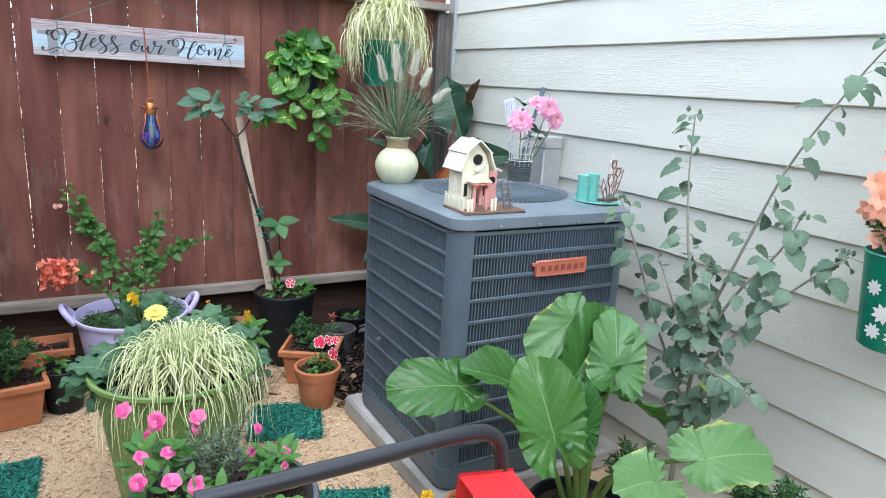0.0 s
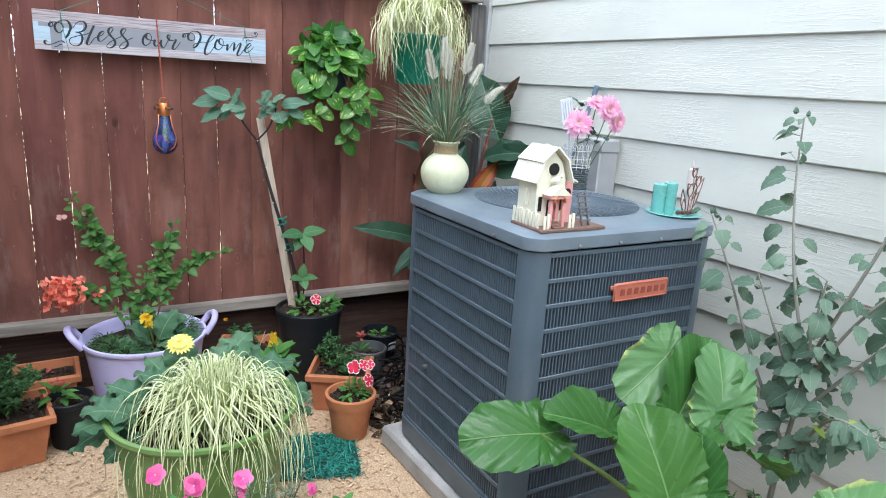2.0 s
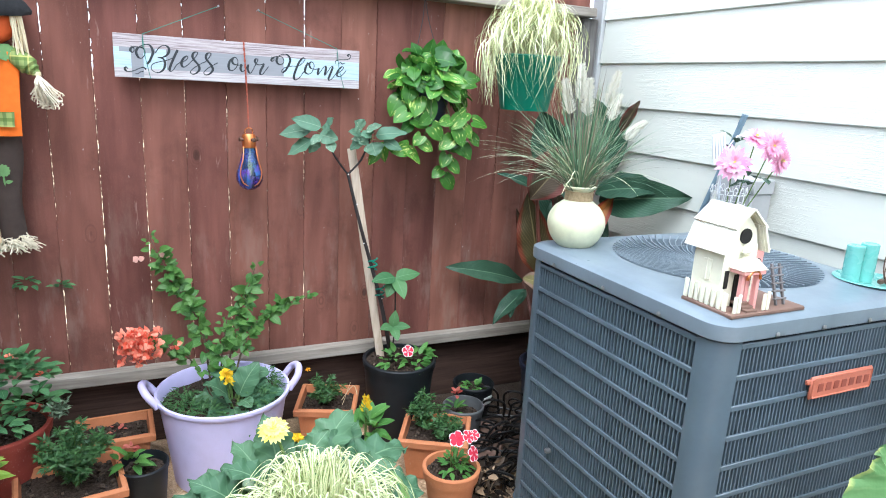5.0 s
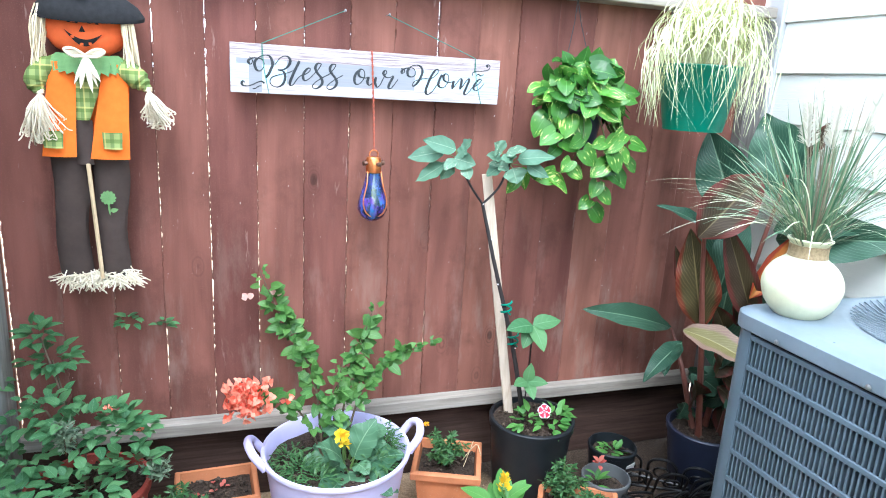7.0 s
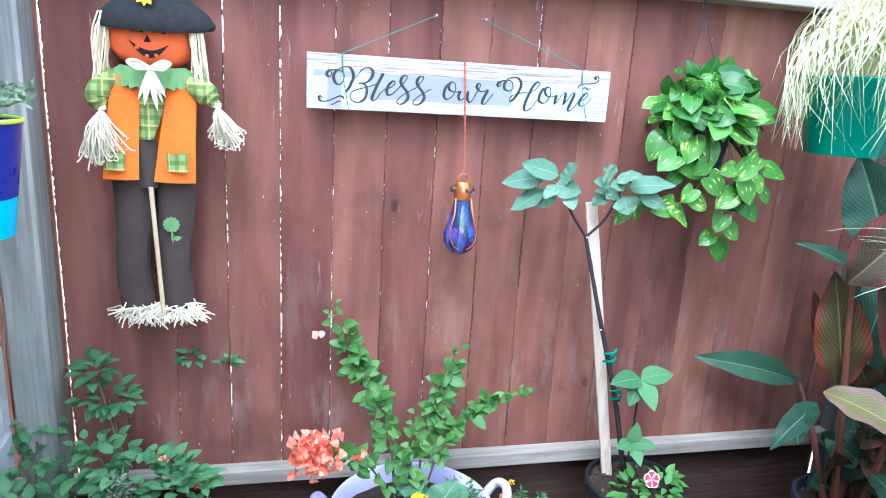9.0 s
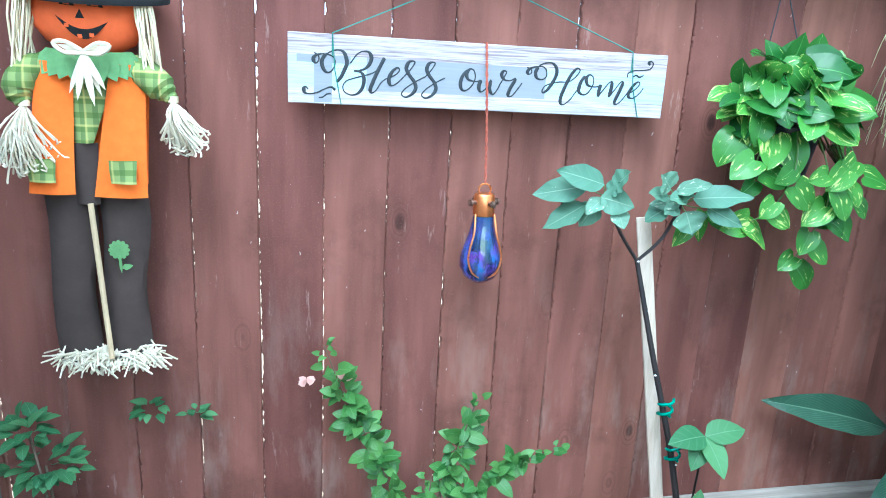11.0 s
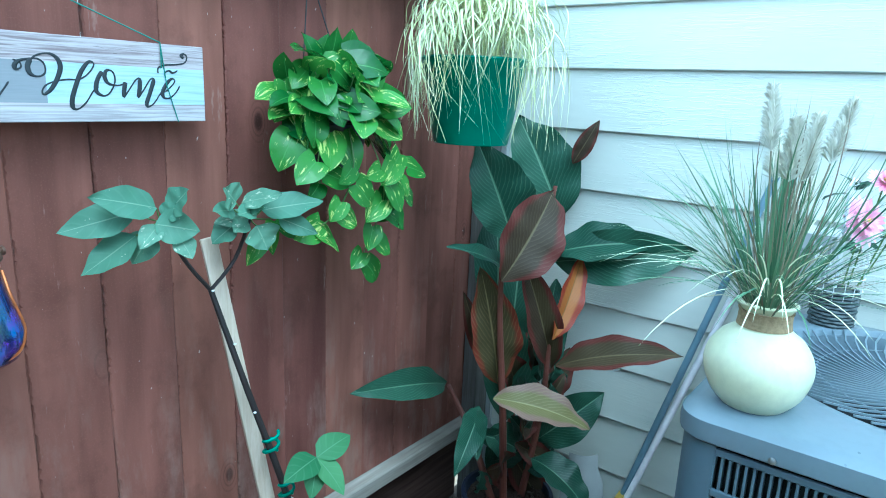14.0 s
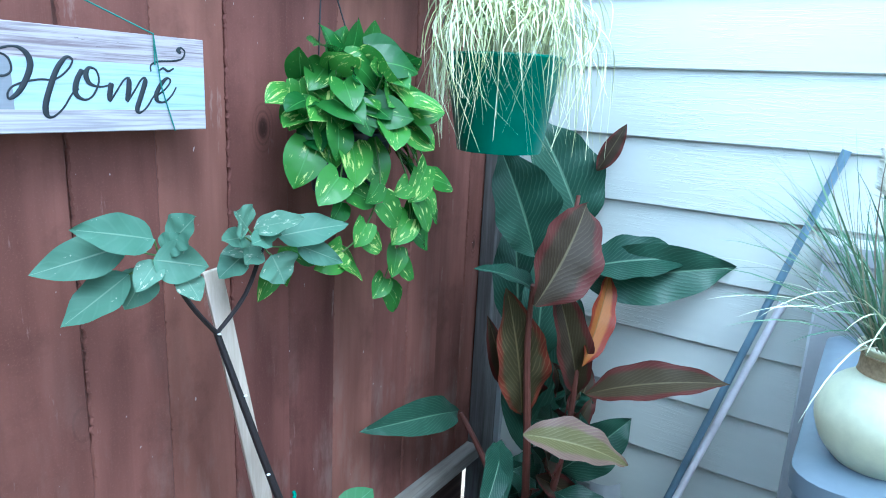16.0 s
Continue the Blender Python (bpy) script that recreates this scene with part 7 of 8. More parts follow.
part("dry_sprig", g, [ROSEMARY, STEMBROWN], l1, "thin drying sprigs", kind="stuff")
l2 = bushy_pot("bush_pot", (-0.770, 2.98, 0), 0.080, 0.065, 0.26, TERRA_RED, "dark red clay pot with a spreading blue-green bush")
g, h = G(), G()
for p, r in (((0.0, 0.0, 0.40), 0.12), ((0.06, -0.05, 0.36), 0.10), ((-0.03, 0.1, 0.45), 0.10), ((-0.06, 0.22, 0.52), 0.07), ((-0.06, 0.3, 0.58), 0.05)):
    cloud(g, p, (r, r * 0.9, r * 0.8), int(480 * r), 0.046, ovate, wide=0.6)
    h.tube([(0, 0, 0.23), p], 0.003, 5)
part("foliage", g, BLUEGREEN, l2)
part("stem_work", h, STEMBROWN, l2)
l3 = nursery_pot("celosia_pot", (-0.600, 2.885, 0), 0.075, 0.06, 0.19, "small dark pot of bright yellow-green leaves with red tip")
g = G()
cloud(g, (0, 0, 0.25), (0.06, 0.06, 0.06), 40, 0.090, ovate, wide=0.45, seg=6)
cloud(g, (0.0, 0, 0.335), (0.012, 0.012, 0.025), 8, 0.03, lance, m=1)
part("foliage", g, [LIMELEAF, DULLRED], l3)
for p, s in (((-0.455, 3.395, 0.72), 0.035), ((-0.352, 3.395, 0.70), 0.022)):
    weed = thing("fence_weed", p, "small sprig of leaves poking through the fence", "weed")
    g = G()
    cloud(g, (0, -0.02, 0), (s, 0.015, s * 0.8), 16, 0.03, ovate)
    part("foliage", g, BLUEGREEN, weed)

# blue hanging pail with marigolds
at = (-0.742, 2.84, 1.205)
pail = thing("hanging_pail", at, "navy and cyan metal pail with marigolds on the stone wall", "hanging planter")
part("upper_band", G().lathe([(0.086, 0.072), (0.104, 0.208), (0.100, 0.208), (0.08, 0.08)], 36), NAVY, pail, "navy blue upper band")
part("lower_band", G().lathe([(0.0, 0.0), (0.076, 0.0), (0.0862, 0.072)], 36), CYAN, pail, "bright cyan lower band")
part("rim", G().tube([(0.104 * math.cos(6.2832 * i / 40), 0.104 * math.sin(6.2832 * i / 40), 0.21) for i in range(41)], 0.0045, 8), LIMERIM, pail, "lime green rim")
part("soil", soil_disc(0.097, 0.185), [SOIL, CRUMBS], pail)
part("bracket", G().box((-0.134, -0.012, 0.1), (-0.098, 0.012, 0.206), 0.003), IRON, pail)
g = G()
feather_plant(g, (0, 0, 0.18), 0.13, 0.12, 40, 22)
part("foliage", g, [ROSEMARY, STEMGREEN], pail)
g = G()
for p, r in (((0.02, -0.03, 0.31), 0.026), ((0.05, 0.03, 0.42), 0.022), ((-0.05, -0.02, 0.33), 0.024)):
    pompom(g, p, r, 46)
    g.tube([p, (0, 0, 0.18)], 0.002, 5, 1)
part("marigolds", g, [MARIGOLD, STEMGREEN], pail, "orange-yellow marigolds")

# canna in the corner
at = (1.600, 3.08, 0)
ca = thing("canna_plant", at, "dark blue pot with a tall bronze-green canna in the corner", "potted plant")
part("pot", round_pot(0.145, 0.11, 0.27, 0.006, 0.03), BLUEBLACK, ca)
part("soil", soil_disc(0.13, 0.24), [SOIL, CRUMBS], ca)
stalks = [off(at, (1.55, 3.06, 0.24), (1.49, 3.05, 0.60), (1.44, 3.05, 0.90), (1.40, 3.03, 1.08)), off(at, (1.64, 3.05, 0.24), (1.62, 2.99, 0.60), (1.59, 2.97, 0.90)), off(at, (1.63, 3.12, 0.24), (1.68, 3.11, 0.7), (1.78, 3.09, 1.25)), off(at, (1.57, 3.12, 0.24), (1.55, 3.2, 0.45), (1.55, 3.30, 0.59))]
for s_ in stalks:
    c = curve(s_, 6)
    part("stalk", G().tube(c, [0.013 - 0.007 * i / len(c) for i in range(len(c))], 8), STEMRED, ca, "reddish stalk")
canna = [  # base, tip, width, facing, material
    ((1.490, 3.075, 0.690), (1.395, 3.075, 1.020), 0.150, (-0.5, -1, 0.2), CANNA_RED, 0.25),
    ((1.354, 3.00, 1.046), (1.515, 2.95, 1.264), 0.170, (-0.5, -1, 0.3), CANNA_BRONZE, 0.4),
    ((1.642, 2.98, 0.715), (1.463, 2.98, 1.067), 0.105, (-0.7, -0.8, 0.1), CANNA_BRONZE, 0.25),
    ((1.564, 2.946, 0.837), (1.724, 2.946, 1.050), 0.085, (-0.5, -1, 0.2), CANNA_RUST, 0.2),
    ((1.352, 3.00, 0.714), (1.484, 2.78, 0.680), 0.112, (-0.6, -0.7, 1), CANNA_PALE, 0.5),
    ((1.569, 2.93, 0.760), (1.610, 2.63, 0.890), 0.105, (-0.8, 0.0, 1), CANNA_BRONZE, 0.5),
    ((1.55, 3.31, 0.590), (1.195, 3.31, 0.695), 0.100, (-0.1, -1.0, 0.9), CANNA_DARK, 0.45),
    ((1.44, 3.10, 0.62), (1.25, 3.03, 0.545), 0.072, (-0.3, -0.8, 0.9), CANNA_DARK, 0.6),
    ((1.42, 3.11, 0.62), (1.31, 3.02, 0.56), 0.070, (-0.5, -0.4, 0.9), CANNA_DARK, 0.5),
    ((1.604, 3.13, 1.100), (1.50, 3.18, 1.365), 0.190, (-0.5, -1, 0.1), CANNA_DARK, 0.25),
    ((1.825, 3.085, 1.140), (1.775, 3.216, 1.440), 0.215, (-0.9, -0.9, 0.2), CANNA_DARK, 0.3),
    ((1.70, 3.03, 1.060), (1.795, 2.78, 1.130), 0.130, (-0.8, -0.3, 0.9), CANNA_DARK, 0.45),
    ((1.74, 3.05, 1.020), (1.825, 2.68, 1.100), 0.165, (-1.0, -0.3, 0.35), CANNA_DARK, 0.4),
    ((1.825, 3.06, 1.320), (1.845, 3.0, 1.445), 0.055, (-0.9, -0.6, 0.2), CANNA_BRONZE, 0.2),
    ((1.50, 3.12, 0.74), (1.37, 3.12, 0.955), 0.060, (-0.9, -0.5, 0.1), CANNA_BRONZE, 0.3),
    ((1.50, 3.05, 1.02), (1.28, 3.08, 1.15), 0.06, (-0.3, -0.6, 0.8), CANNA_DARK, 0.4),
    ((1.60, 3.00, 0.42), (1.60, 2.79, 0.36), 0.12, (-0.4, -0.4, 1), CANNA_DARK, 0.7),
    ((1.55, 3.08, 0.80), (1.62, 3.10, 1.10), 0.13, (-0.8, -0.8, 0.2), CANNA_DARK, 0.3),
    ((1.62, 3.12, 0.50), (1.66, 3.16, 0.86), 0.15, (-0.8, -0.8, 0.2), CANNA_DARK, 0.3),
    ((1.70, 3.10, 0.60), (1.78, 3.05, 0.92), 0.15, (-0.9, -0.6, 0.2), CANNA_DARK, 0.35),
    ((1.66, 3.02, 0.45), (1.74, 2.86, 0.62), 0.14, (-0.7, -0.6, 0.5), CANNA_DARK, 0.5),
    ((1.60, 3.16, 0.85), (1.66, 3.22, 1.16), 0.16, (-0.7, -0.9, 0.1), CANNA_DARK, 0.25)]
cr = random.Random(91)
# Random dark leaves added low down, partly standing in for the corner's deep shade
for i in range(34):
    x0, z0 = cr.uniform(1.52, 1.78), cr.uniform(0.28, 0.70)
    b0 = (x0, cr.uniform(3.0, 3.18), z0)
    canna.append((b0, (x0 + cr.uniform(-0.12, 0.10), b0[1] - cr.uniform(0.0, 0.14), z0 + cr.uniform(-0.14, 0.18)), cr.uniform(0.06, 0.12), (cr.uniform(-0.9, 0.2), -0.9, cr.uniform(0, 0.8)), CANNA_DARK if i % 3 else CANNA_BRONZE, cr.uniform(0.3, 0.9)))
for b_, t_, w_, f_, m_, dr in canna:
    b_, t_ = off(at, b_, t_)
    g = G()
    ln = (t_ - b_).length
    way = (t_ - b_).normalized()
    nrm = V(f_)
    side = way.cross(nrm).normalized()
    up = side.cross(way)
    start = Matrix.Rotation(dr * 0.45, 3, side) @ way
    g.leaf(b_, start, up, ln * 1.10, w_ * 1.02, acute, 20, dr * 1.5, 0.40, wave=0.055, waves=3.4, cols=3, twist=cr.uniform(-0.35, 0.35))
    part("leaf", g, m_, ca, {CANNA_RUST: "rust-orange striped leaf", CANNA_BRONZE: "bronze-purple leaf", CANNA_RED: "red-edged bronze-green leaf", CANNA_PALE: "faded yellow-green leaf", CANNA_DARK: "dark green ribbed leaf"}[m_])

# tools leaning in the corner
def pole(name, label, a, b, mat, r):
    a, b = V(a), V(b)
    ob = thing(name, tuple(a), label, "tool")
    d = b - a
    part("handle", G().tube([(0, 0, 0), d * 0.5, d], r, 12), mat, ob)
    part("grip", G().tube([d * 0.985, d * 1.012], r * 1.12, 12), mat, ob)
    return ob, d
mop, d = pole("mop", "blue metal mop with a worn grey head, leaning on siding", (1.735, 2.825, 0.06), (1.862, 2.466, 1.415), BLUEPOLE, 0.0100)
part("head", G().box((-0.06, -0.075, 0), (0.055, 0.075, 0.022), 0.010, 0, pose(-0.005, 0.01, -0.045, 0, -14, 10)), MOPGREY, mop, "worn grey mop head")
part("socket", G().lathe([(0.022, -0.04), (0.020, 0.05), (0.014, 0.09), (0.0, 0.09)], 16, 0, Matrix.Translation(d * 0.13) @ d.to_track_quat("Z", "Y").to_matrix().to_4x4()), YELLOWPLASTIC, mop, "yellow plastic socket")
broom, d = pole("broom_handle", "pale pink-white broom handle leaning on the siding", (1.706, 2.825, 0.02), (1.866, 2.540, 1.020), PINKPOLE, 0.0100)
shov = thing("dust_shovel", (1.735, 2.935, 0), "worn pale metal shovel blade standing on the ground", "shovel")
g = G()
vs = []
for j in range(9):
    t = j / 8
    w = 0.085 * (1 - 0.25 * t) * (1 if t < 0.85 else 0.75)
    for i in range(7):
        u = -1 + i / 3
        vs.append((u * w, -0.03 * (1 - u * u) + 0.0, 0.37 * t))
g.add(vs, [(j * 7 + i, j * 7 + i + 1, j * 7 + i + 8, j * 7 + i + 7) for j in range(8) for i in range(6)])
part("blade", g, LINEBOX, shov)
shov.matrix_world = pose(1.768, 2.885, 0.0, -12, 0, -55)

# black iron edging stacked beside the air conditioner
for k in range(11):
    at = (1.44 - 0.032 * k + 0.03 * (k % 2), 3.10 - 0.045 * k, 0.004)
    ed = thing("iron_edging", at, "black wrought-iron garden edging panel lying in a stack", "garden edging", "stack of iron edging", turn=-40 + 13 * (k % 5))
    g = G()
    lean = pose(0, 0, 0, 24 + 9 * (k % 4), 0, 0)
    for i in range(3):
        x = -0.13 + 0.13 * i
        hoop = [(x + 0.052, 0, 0.006)] + arc((x, 0, 0.13), 0.052, 0, 180, 10) + [(x - 0.052, 0, 0.006)]
        part("hoop", G().tube([lean @ V(p) for p in hoop], 0.0055, 6), IRON, ed)
        part("ring", G().tube([lean @ V(p) for p in arc((x, 0, 0.10), 0.030, 0, 360, 12)], 0.004, 6), IRON, ed)
    part("crossbar", G().tube([lean @ V((-0.19, 0, 0.05)), lean @ V((0.19, 0, 0.05))], 0.0055, 6), IRON, ed)
for i, (x, y, tn) in enumerate(((1.20, 2.99, 24), (1.30, 2.90, -12), (1.17, 2.86, 60))):
    br = thing("paving_brick", (x, y, 0), "dark soil-stained brick on the ground", "brick", "loose bricks", turn=tn)
    part("body", G().box((-0.1, -0.05, 0), (0.1, 0.05, 0.045), 0.005), BROWNWOOD, br)
log = thing("bark_pile", (1.035, 2.625, 0), "heap of dark dry leaves and bark beside the slab", "leaf litter", kind="stuff")
g = G()
for i in range(230):
    t = rng.random()
    g.leaf((rng.gauss(0, 0.05), rng.gauss(0.02, 0.09), 0.012 + 0.17 * t * rng.random()), anyway(-0.6, 0.6), anyway(), rng.uniform(0.03, 0.07), rng.uniform(0.015, 0.03), ovate, 4, rng.uniform(0.2, 1.4), 0.3, m=rng.choice((0, 0, 0, 1)), cols=1)
part("litter", g, [CRUMBS, DRYLEAF], log, kind="stuff")

# ---- foreground ----
at = (0.228, 2.115, 0)
bk = thing("green_bucket", at, "tall olive-green plastic bucket with striped grass and yellow gerbera", "planter")
part("bucket", G().lathe([(0.165, 0), (0.172, 0.005), (0.236, 0.47), (0.250, 0.482), (0.257, 0.492), (0.256, 0.502), (0.248, 0.505), (0.238, 0.498), (0.226, 0.42), (0.16, 0.03)], 56), LIME, bk)
part("soil", soil_disc(0.222, 0.43, 30, 90), [SOIL, CRUMBS], bk)
g = G()
gr = random.Random(83)
for i in range(620):
    a, k = gr.uniform(0, 6.283), gr.uniform(0.05, 1.0) ** 0.75
    ca_, sa = math.cos(a), math.sin(a)
    r1 = 0.220 * k * gr.uniform(0.80, 1.18)
    h = 0.44 + gr.uniform(0.09, 0.225) * (1 - 0.3 * k * k)
    low = h - gr.uniform(0.06, 0.36) * (0.3 + 0.7 * k)
    if sa < -0.2:
        low -= gr.uniform(0.0, 0.13) * k
    if sa > 0.3:
        r1, low = r1 * 0.75, max(low, 0.52)
    j1, j2, j3 = gr.uniform(-0.03, 0.03), gr.uniform(-0.04, 0.04), gr.uniform(-0.05, 0.05)
    o = V((0.022 + 0.035 * ca_, -0.070 + 0.035 * sa, 0.425))
    ax, tx = V((ca_, sa, 0)), V((-sa, ca_, 0))
    pts = [o, o + ax * (0.26 * r1) + V((0, 0, (h - 0.425) * 0.70)), o + ax * (0.62 * r1) + tx * j1 + V((0, 0, h - 0.425)), o + ax * (0.90 * r1) + tx * j2 + V((0, 0, h - 0.425 - (h - low) * 0.32)), o + ax * (1.03 * r1) + tx * j3 + V((0, 0, low - 0.425))]
    ribbon(g, curve(pts, 4), gr.uniform(0.0036, 0.0058))
part("striped_grass", g, GRASS_PALE, bk, "pale yellow and green striped grass", kind="stuff")
bl = random.Random(51)
leaves = [((-0.16, 0.02, 0.46), (-1, -0.1, 0.15), 0.20), ((-0.14, 0.0, 0.45), (-0.9, -0.5, -0.05), 0.15), ((-0.10, 0.10, 0.47), (-0.7, 0.5, 0.5), 0.19), ((-0.02, 0.14, 0.47), (-0.1, 0.4, 1.0), 0.20), ((0.06, 0.14, 0.48), (0.5, 0.3, 0.9), 0.22), ((0.12, 0.10, 0.47), (0.9, 0.15, 0.65), 0.24), ((0.15, 0.04, 0.46), (1.0, -0.2, 0.35), 0.20), ((0.10, 0.16, 0.47), (0.7, 0.7, 0.7), 0.20), ((0.16, 0.0, 0.45), (0.9, -0.2, 0.05), 0.17), ((-0.05, 0.10, 0.48), (-0.5, 0.0, 0.8), 0.16), ((0.02, 0.12, 0.49), (0.2, -0.2, 1.0), 0.16), ((0.1, 0.06, 0.48), (0.6, -0.4, 0.8), 0.18), ((-0.15, 0.06, 0.46), (-0.9, 0.25, 0.35), 0.18)]
for i in range(12):
    a_ = bl.uniform(-0.3, 3.4)
    leaves.append(((0.15 * math.cos(a_), 0.11 * math.sin(a_), 0.46), (math.cos(a_), 0.7 * math.sin(a_) - 0.2, bl.uniform(0.35, 1.1)), bl.uniform(0.13, 0.20)))
for p, d, s in leaves:
    s *= 0.84
    g = G()
    d = V(d).normalized()
    g.tube([V(p) - V((0, 0, 0.04)), V(p), V(p) + d * s * 0.25], 0.0035, 6, 1)
    g.leaf(V(p) + d * s * 0.22, d, (-d.x * 0.3, -0.35, 1), s * 0.92, s * 0.62, ovate, 18, bl.uniform(0.6, 1.2), 0.18, wave=0.10, waves=3.6, jag=0.05, cols=3, twist=bl.uniform(-0.4, 0.4))
    part("leaf", g, [CHARD, STEMGREEN], bk, "broad lobed gerbera leaf")
g = G()
c0 = off(at, (0.192, 2.27, 0.625))[0]
flower(g, c0, (-0.15, -0.45, 0.9), 0.042, 20, lance, 0.36, lift=0.3, droop=0.7, ring=4)
pompom(g, c0 + V((0, -0.006, 0.006)), 0.010, 20)
g.tube(curve([(0.0, 0.1, 0.43), c0 * 0.5 + V((0, 0.06, 0.26)), c0 + V((0, 0.01, -0.01))], 4), 0.004, 6, 1)
part("gerbera", g, [LEMON, STEMGREEN], bk, "lemon yellow gerbera flower")
g = G().tube(curve([(-0.1, 0.08, 0.44), (-0.11, 0.07, 0.53), (-0.115, 0.04, 0.555)], 4), 0.003, 6, 1)
g.lathe([(0, -0.016), (0.012, -0.008), (0.013, 0.004), (0.006, 0.014), (0, 0.016)], 12, 0, Matrix.Translation(V((-0.115, 0.04, 0.56))))
part("bud", g, [ROSEMARY, STEMGREEN], bk, "closed grey-green flower bud")

at = (0.255, 1.475, 0)
pv = thing("vinca_planter", at, "wide dark grey planter with hot pink vinca and rosemary", "planter")
part("pot", round_pot(0.225, 0.17, 0.405, 0.008, 0.03), GREYPLASTIC, pv)
part("soil", soil_disc(0.21, 0.365, 30, 90), [SOIL, CRUMBS], pv)
g, h = G(), G()
for p, r in (((-0.12, 0.02, 0.43), 0.09), ((-0.06, 0.12, 0.44), 0.08), ((-0.15, 0.12, 0.47), 0.06), ((-0.05, -0.08, 0.42), 0.09), ((0.13, 0.06, 0.42), 0.07), ((0.10, -0.02, 0.41), 0.07), ((0.17, 0.1, 0.42), 0.05)):
    cloud(g, p, (r, r, r * 0.8), int(420 * r), 0.048, ovate, wide=0.5, rise=0.4)
    h.tube([(p[0] * 0.7, p[1] * 0.7, 0.36), p], 0.003, 5)
part("foliage", g, FRESH, pv)
part("stem_work", h, STEMGREEN, pv)
for p, r in (((-0.198, 0.19, 0.590), 0.026), ((-0.125, 0.185, 0.548), 0.030), ((-0.145, 0.16, 0.52), 0.024), ((-0.03, 0.155, 0.555), 0.026), ((-0.035, 0.15, 0.525), 0.022), ((0.12, 0.135, 0.50), 0.020), ((0.15, 0.0, 0.455), 0.018), ((0.08, 0.06, 0.48), 0.020), ((-0.115, -0.02, 0.50), 0.028), ((-0.07, -0.06, 0.50), 0.028), ((-0.185, 0.0, 0.50), 0.026), ((-0.16, -0.06, 0.47), 0.026), ((-0.17, 0.08, 0.515), 0.024), ((-0.11, 0.09, 0.51), 0.022), ((0.17, 0.06, 0.46), 0.018), ((0.03, -0.06, 0.455), 0.022)):
    g = G()
    flower(g, p, (rng.uniform(-0.9, 0.7), -0.6, rng.uniform(0.1, 1.2)), r * 0.86, 5, round_petal, 1.0, lift=rng.uniform(0.1, 0.5), droop=rng.uniform(0.3, 0.9), ring=2)
    g.tube([p, (p[0] * 0.85, p[1] * 0.85, 0.38)], 0.0015, 4, 1)
    part("vinca_flower", g, [PINK, STEMGREEN], pv, "hot pink vinca flower")
g = G()
for i in range(34):
    a, k = rng.uniform(0, 6.283), rng.random()
    b0 = V((-0.01, 0.05, 0.36))
    top = b0 + V((0.11 * k * math.cos(a), 0.09 * k * math.sin(a), rng.uniform(0.13, 0.23)))
    c = curve([b0, (b0 + top) / 2 + V((0, 0, 0.02)), top], 8)
    g.tube(c, 0.0014, 4, 1)
    for q in c[2:]:
        for j in range(4):
            d = anyway(0.0, 0.9)
            g.leaf(q, d, anyway(0, 1), rng.uniform(0.014, 0.026), 0.0028, blade, 2, 0.3, cols=1)
part("rosemary", g, [ROSEMARY, STEMBROWN], pv, "grey-green rosemary sprigs")

# folding chair: black tube frame with a red sling
at = (0.56, 0.52, 0)
chair = thing("folding_chair", at, "folding chair with a black tube frame and red sling seat", "chair")
R = 0.0125
part("arm", G().tube(curve(off(at, (0.10, 0.765, 0.905), (0.20, 0.765, 0.905), (0.35, 0.768, 0.905), (0.48, 0.773, 0.905), (0.535, 0.774, 0.893), (0.557, 0.774, 0.86), (0.562, 0.774, 0.80)), 6), R, 12), BLACKTUBE, chair, "bent black tube arm")
for pts in (off(at, (0.562, 0.774, 0.81), (0.575, 0.774, 0.42), (0.60, 0.774, R)), off(at, (0.10, 0.765, 0.905), (0.14, 0.765, 0.46), (0.20, 0.765, R)), off(at, (0.60, 0.20, 0.84), (0.60, 0.20, R)), off(at, (0.25, 0.20, 0.84), (0.22, 0.20, R))):
    part("leg", G().tube(pts, R, 10), BLACKTUBE, chair)
part("arm", G().tube(off(at, (0.25, 0.20, 0.84), (0.60, 0.20, 0.84)), R, 10), BLACKTUBE, chair)
part("crossbar", G().tube(off(at, (0.60, 0.20, 0.42), (0.59, 0.774, 0.42)), R, 10), BLACKTUBE, chair)
g = G()
vs = []
for j in range(9):
    t = j / 8
    for i in range(9):
        u = i / 8
        vs.append(V((0.475 + 0.10 * u, 0.20 + 0.56 * t, 0.842 - 0.030 * math.sin(math.pi * t) - 0.016 * u)) - V(at))
g.add(vs, [(j * 9 + i, j * 9 + i + 1, j * 9 + i + 10, j * 9 + i + 9) for j in range(8) for i in range(8)])
vs = []
for j in range(5):
    for i in range(9):
        u = i / 8
        vs.append(V((0.475 + 0.10 * u + 0.003 * math.sin(7 * u), 0.762 + 0.002 * j, 0.846 - 0.016 * u - 0.05 * j / 4)) - V(at))
g.add(vs, [(j * 9 + i, j * 9 + 9 + i, j * 9 + 10 + i, j * 9 + 1 + i) for j in range(4) for i in range(8)])
part("sling", g, REDCLOTH, chair, "red woven sling cloth")

small = thing("terracotta_pot", (0.985, 1.515, 0), "small terracotta pot with a little succulent", "potted plant")
part("pot", round_pot(0.062, 0.045, 0.165, 0.004, 0.03), TERRA, small)
part("soil", soil_disc(0.054, 0.14), [SOIL, CRUMBS], small)
g = G()
cloud(g, (0, 0, 0.15), (0.03, 0.03, 0.025), 24, 0.022, lance, wide=0.4)
g.tube([(0.01, 0, 0.14), (0.015, 0, 0.2)], 0.0018, 4, 1)
part("succulent", g, [ROSEMARY, STEMBROWN], small)
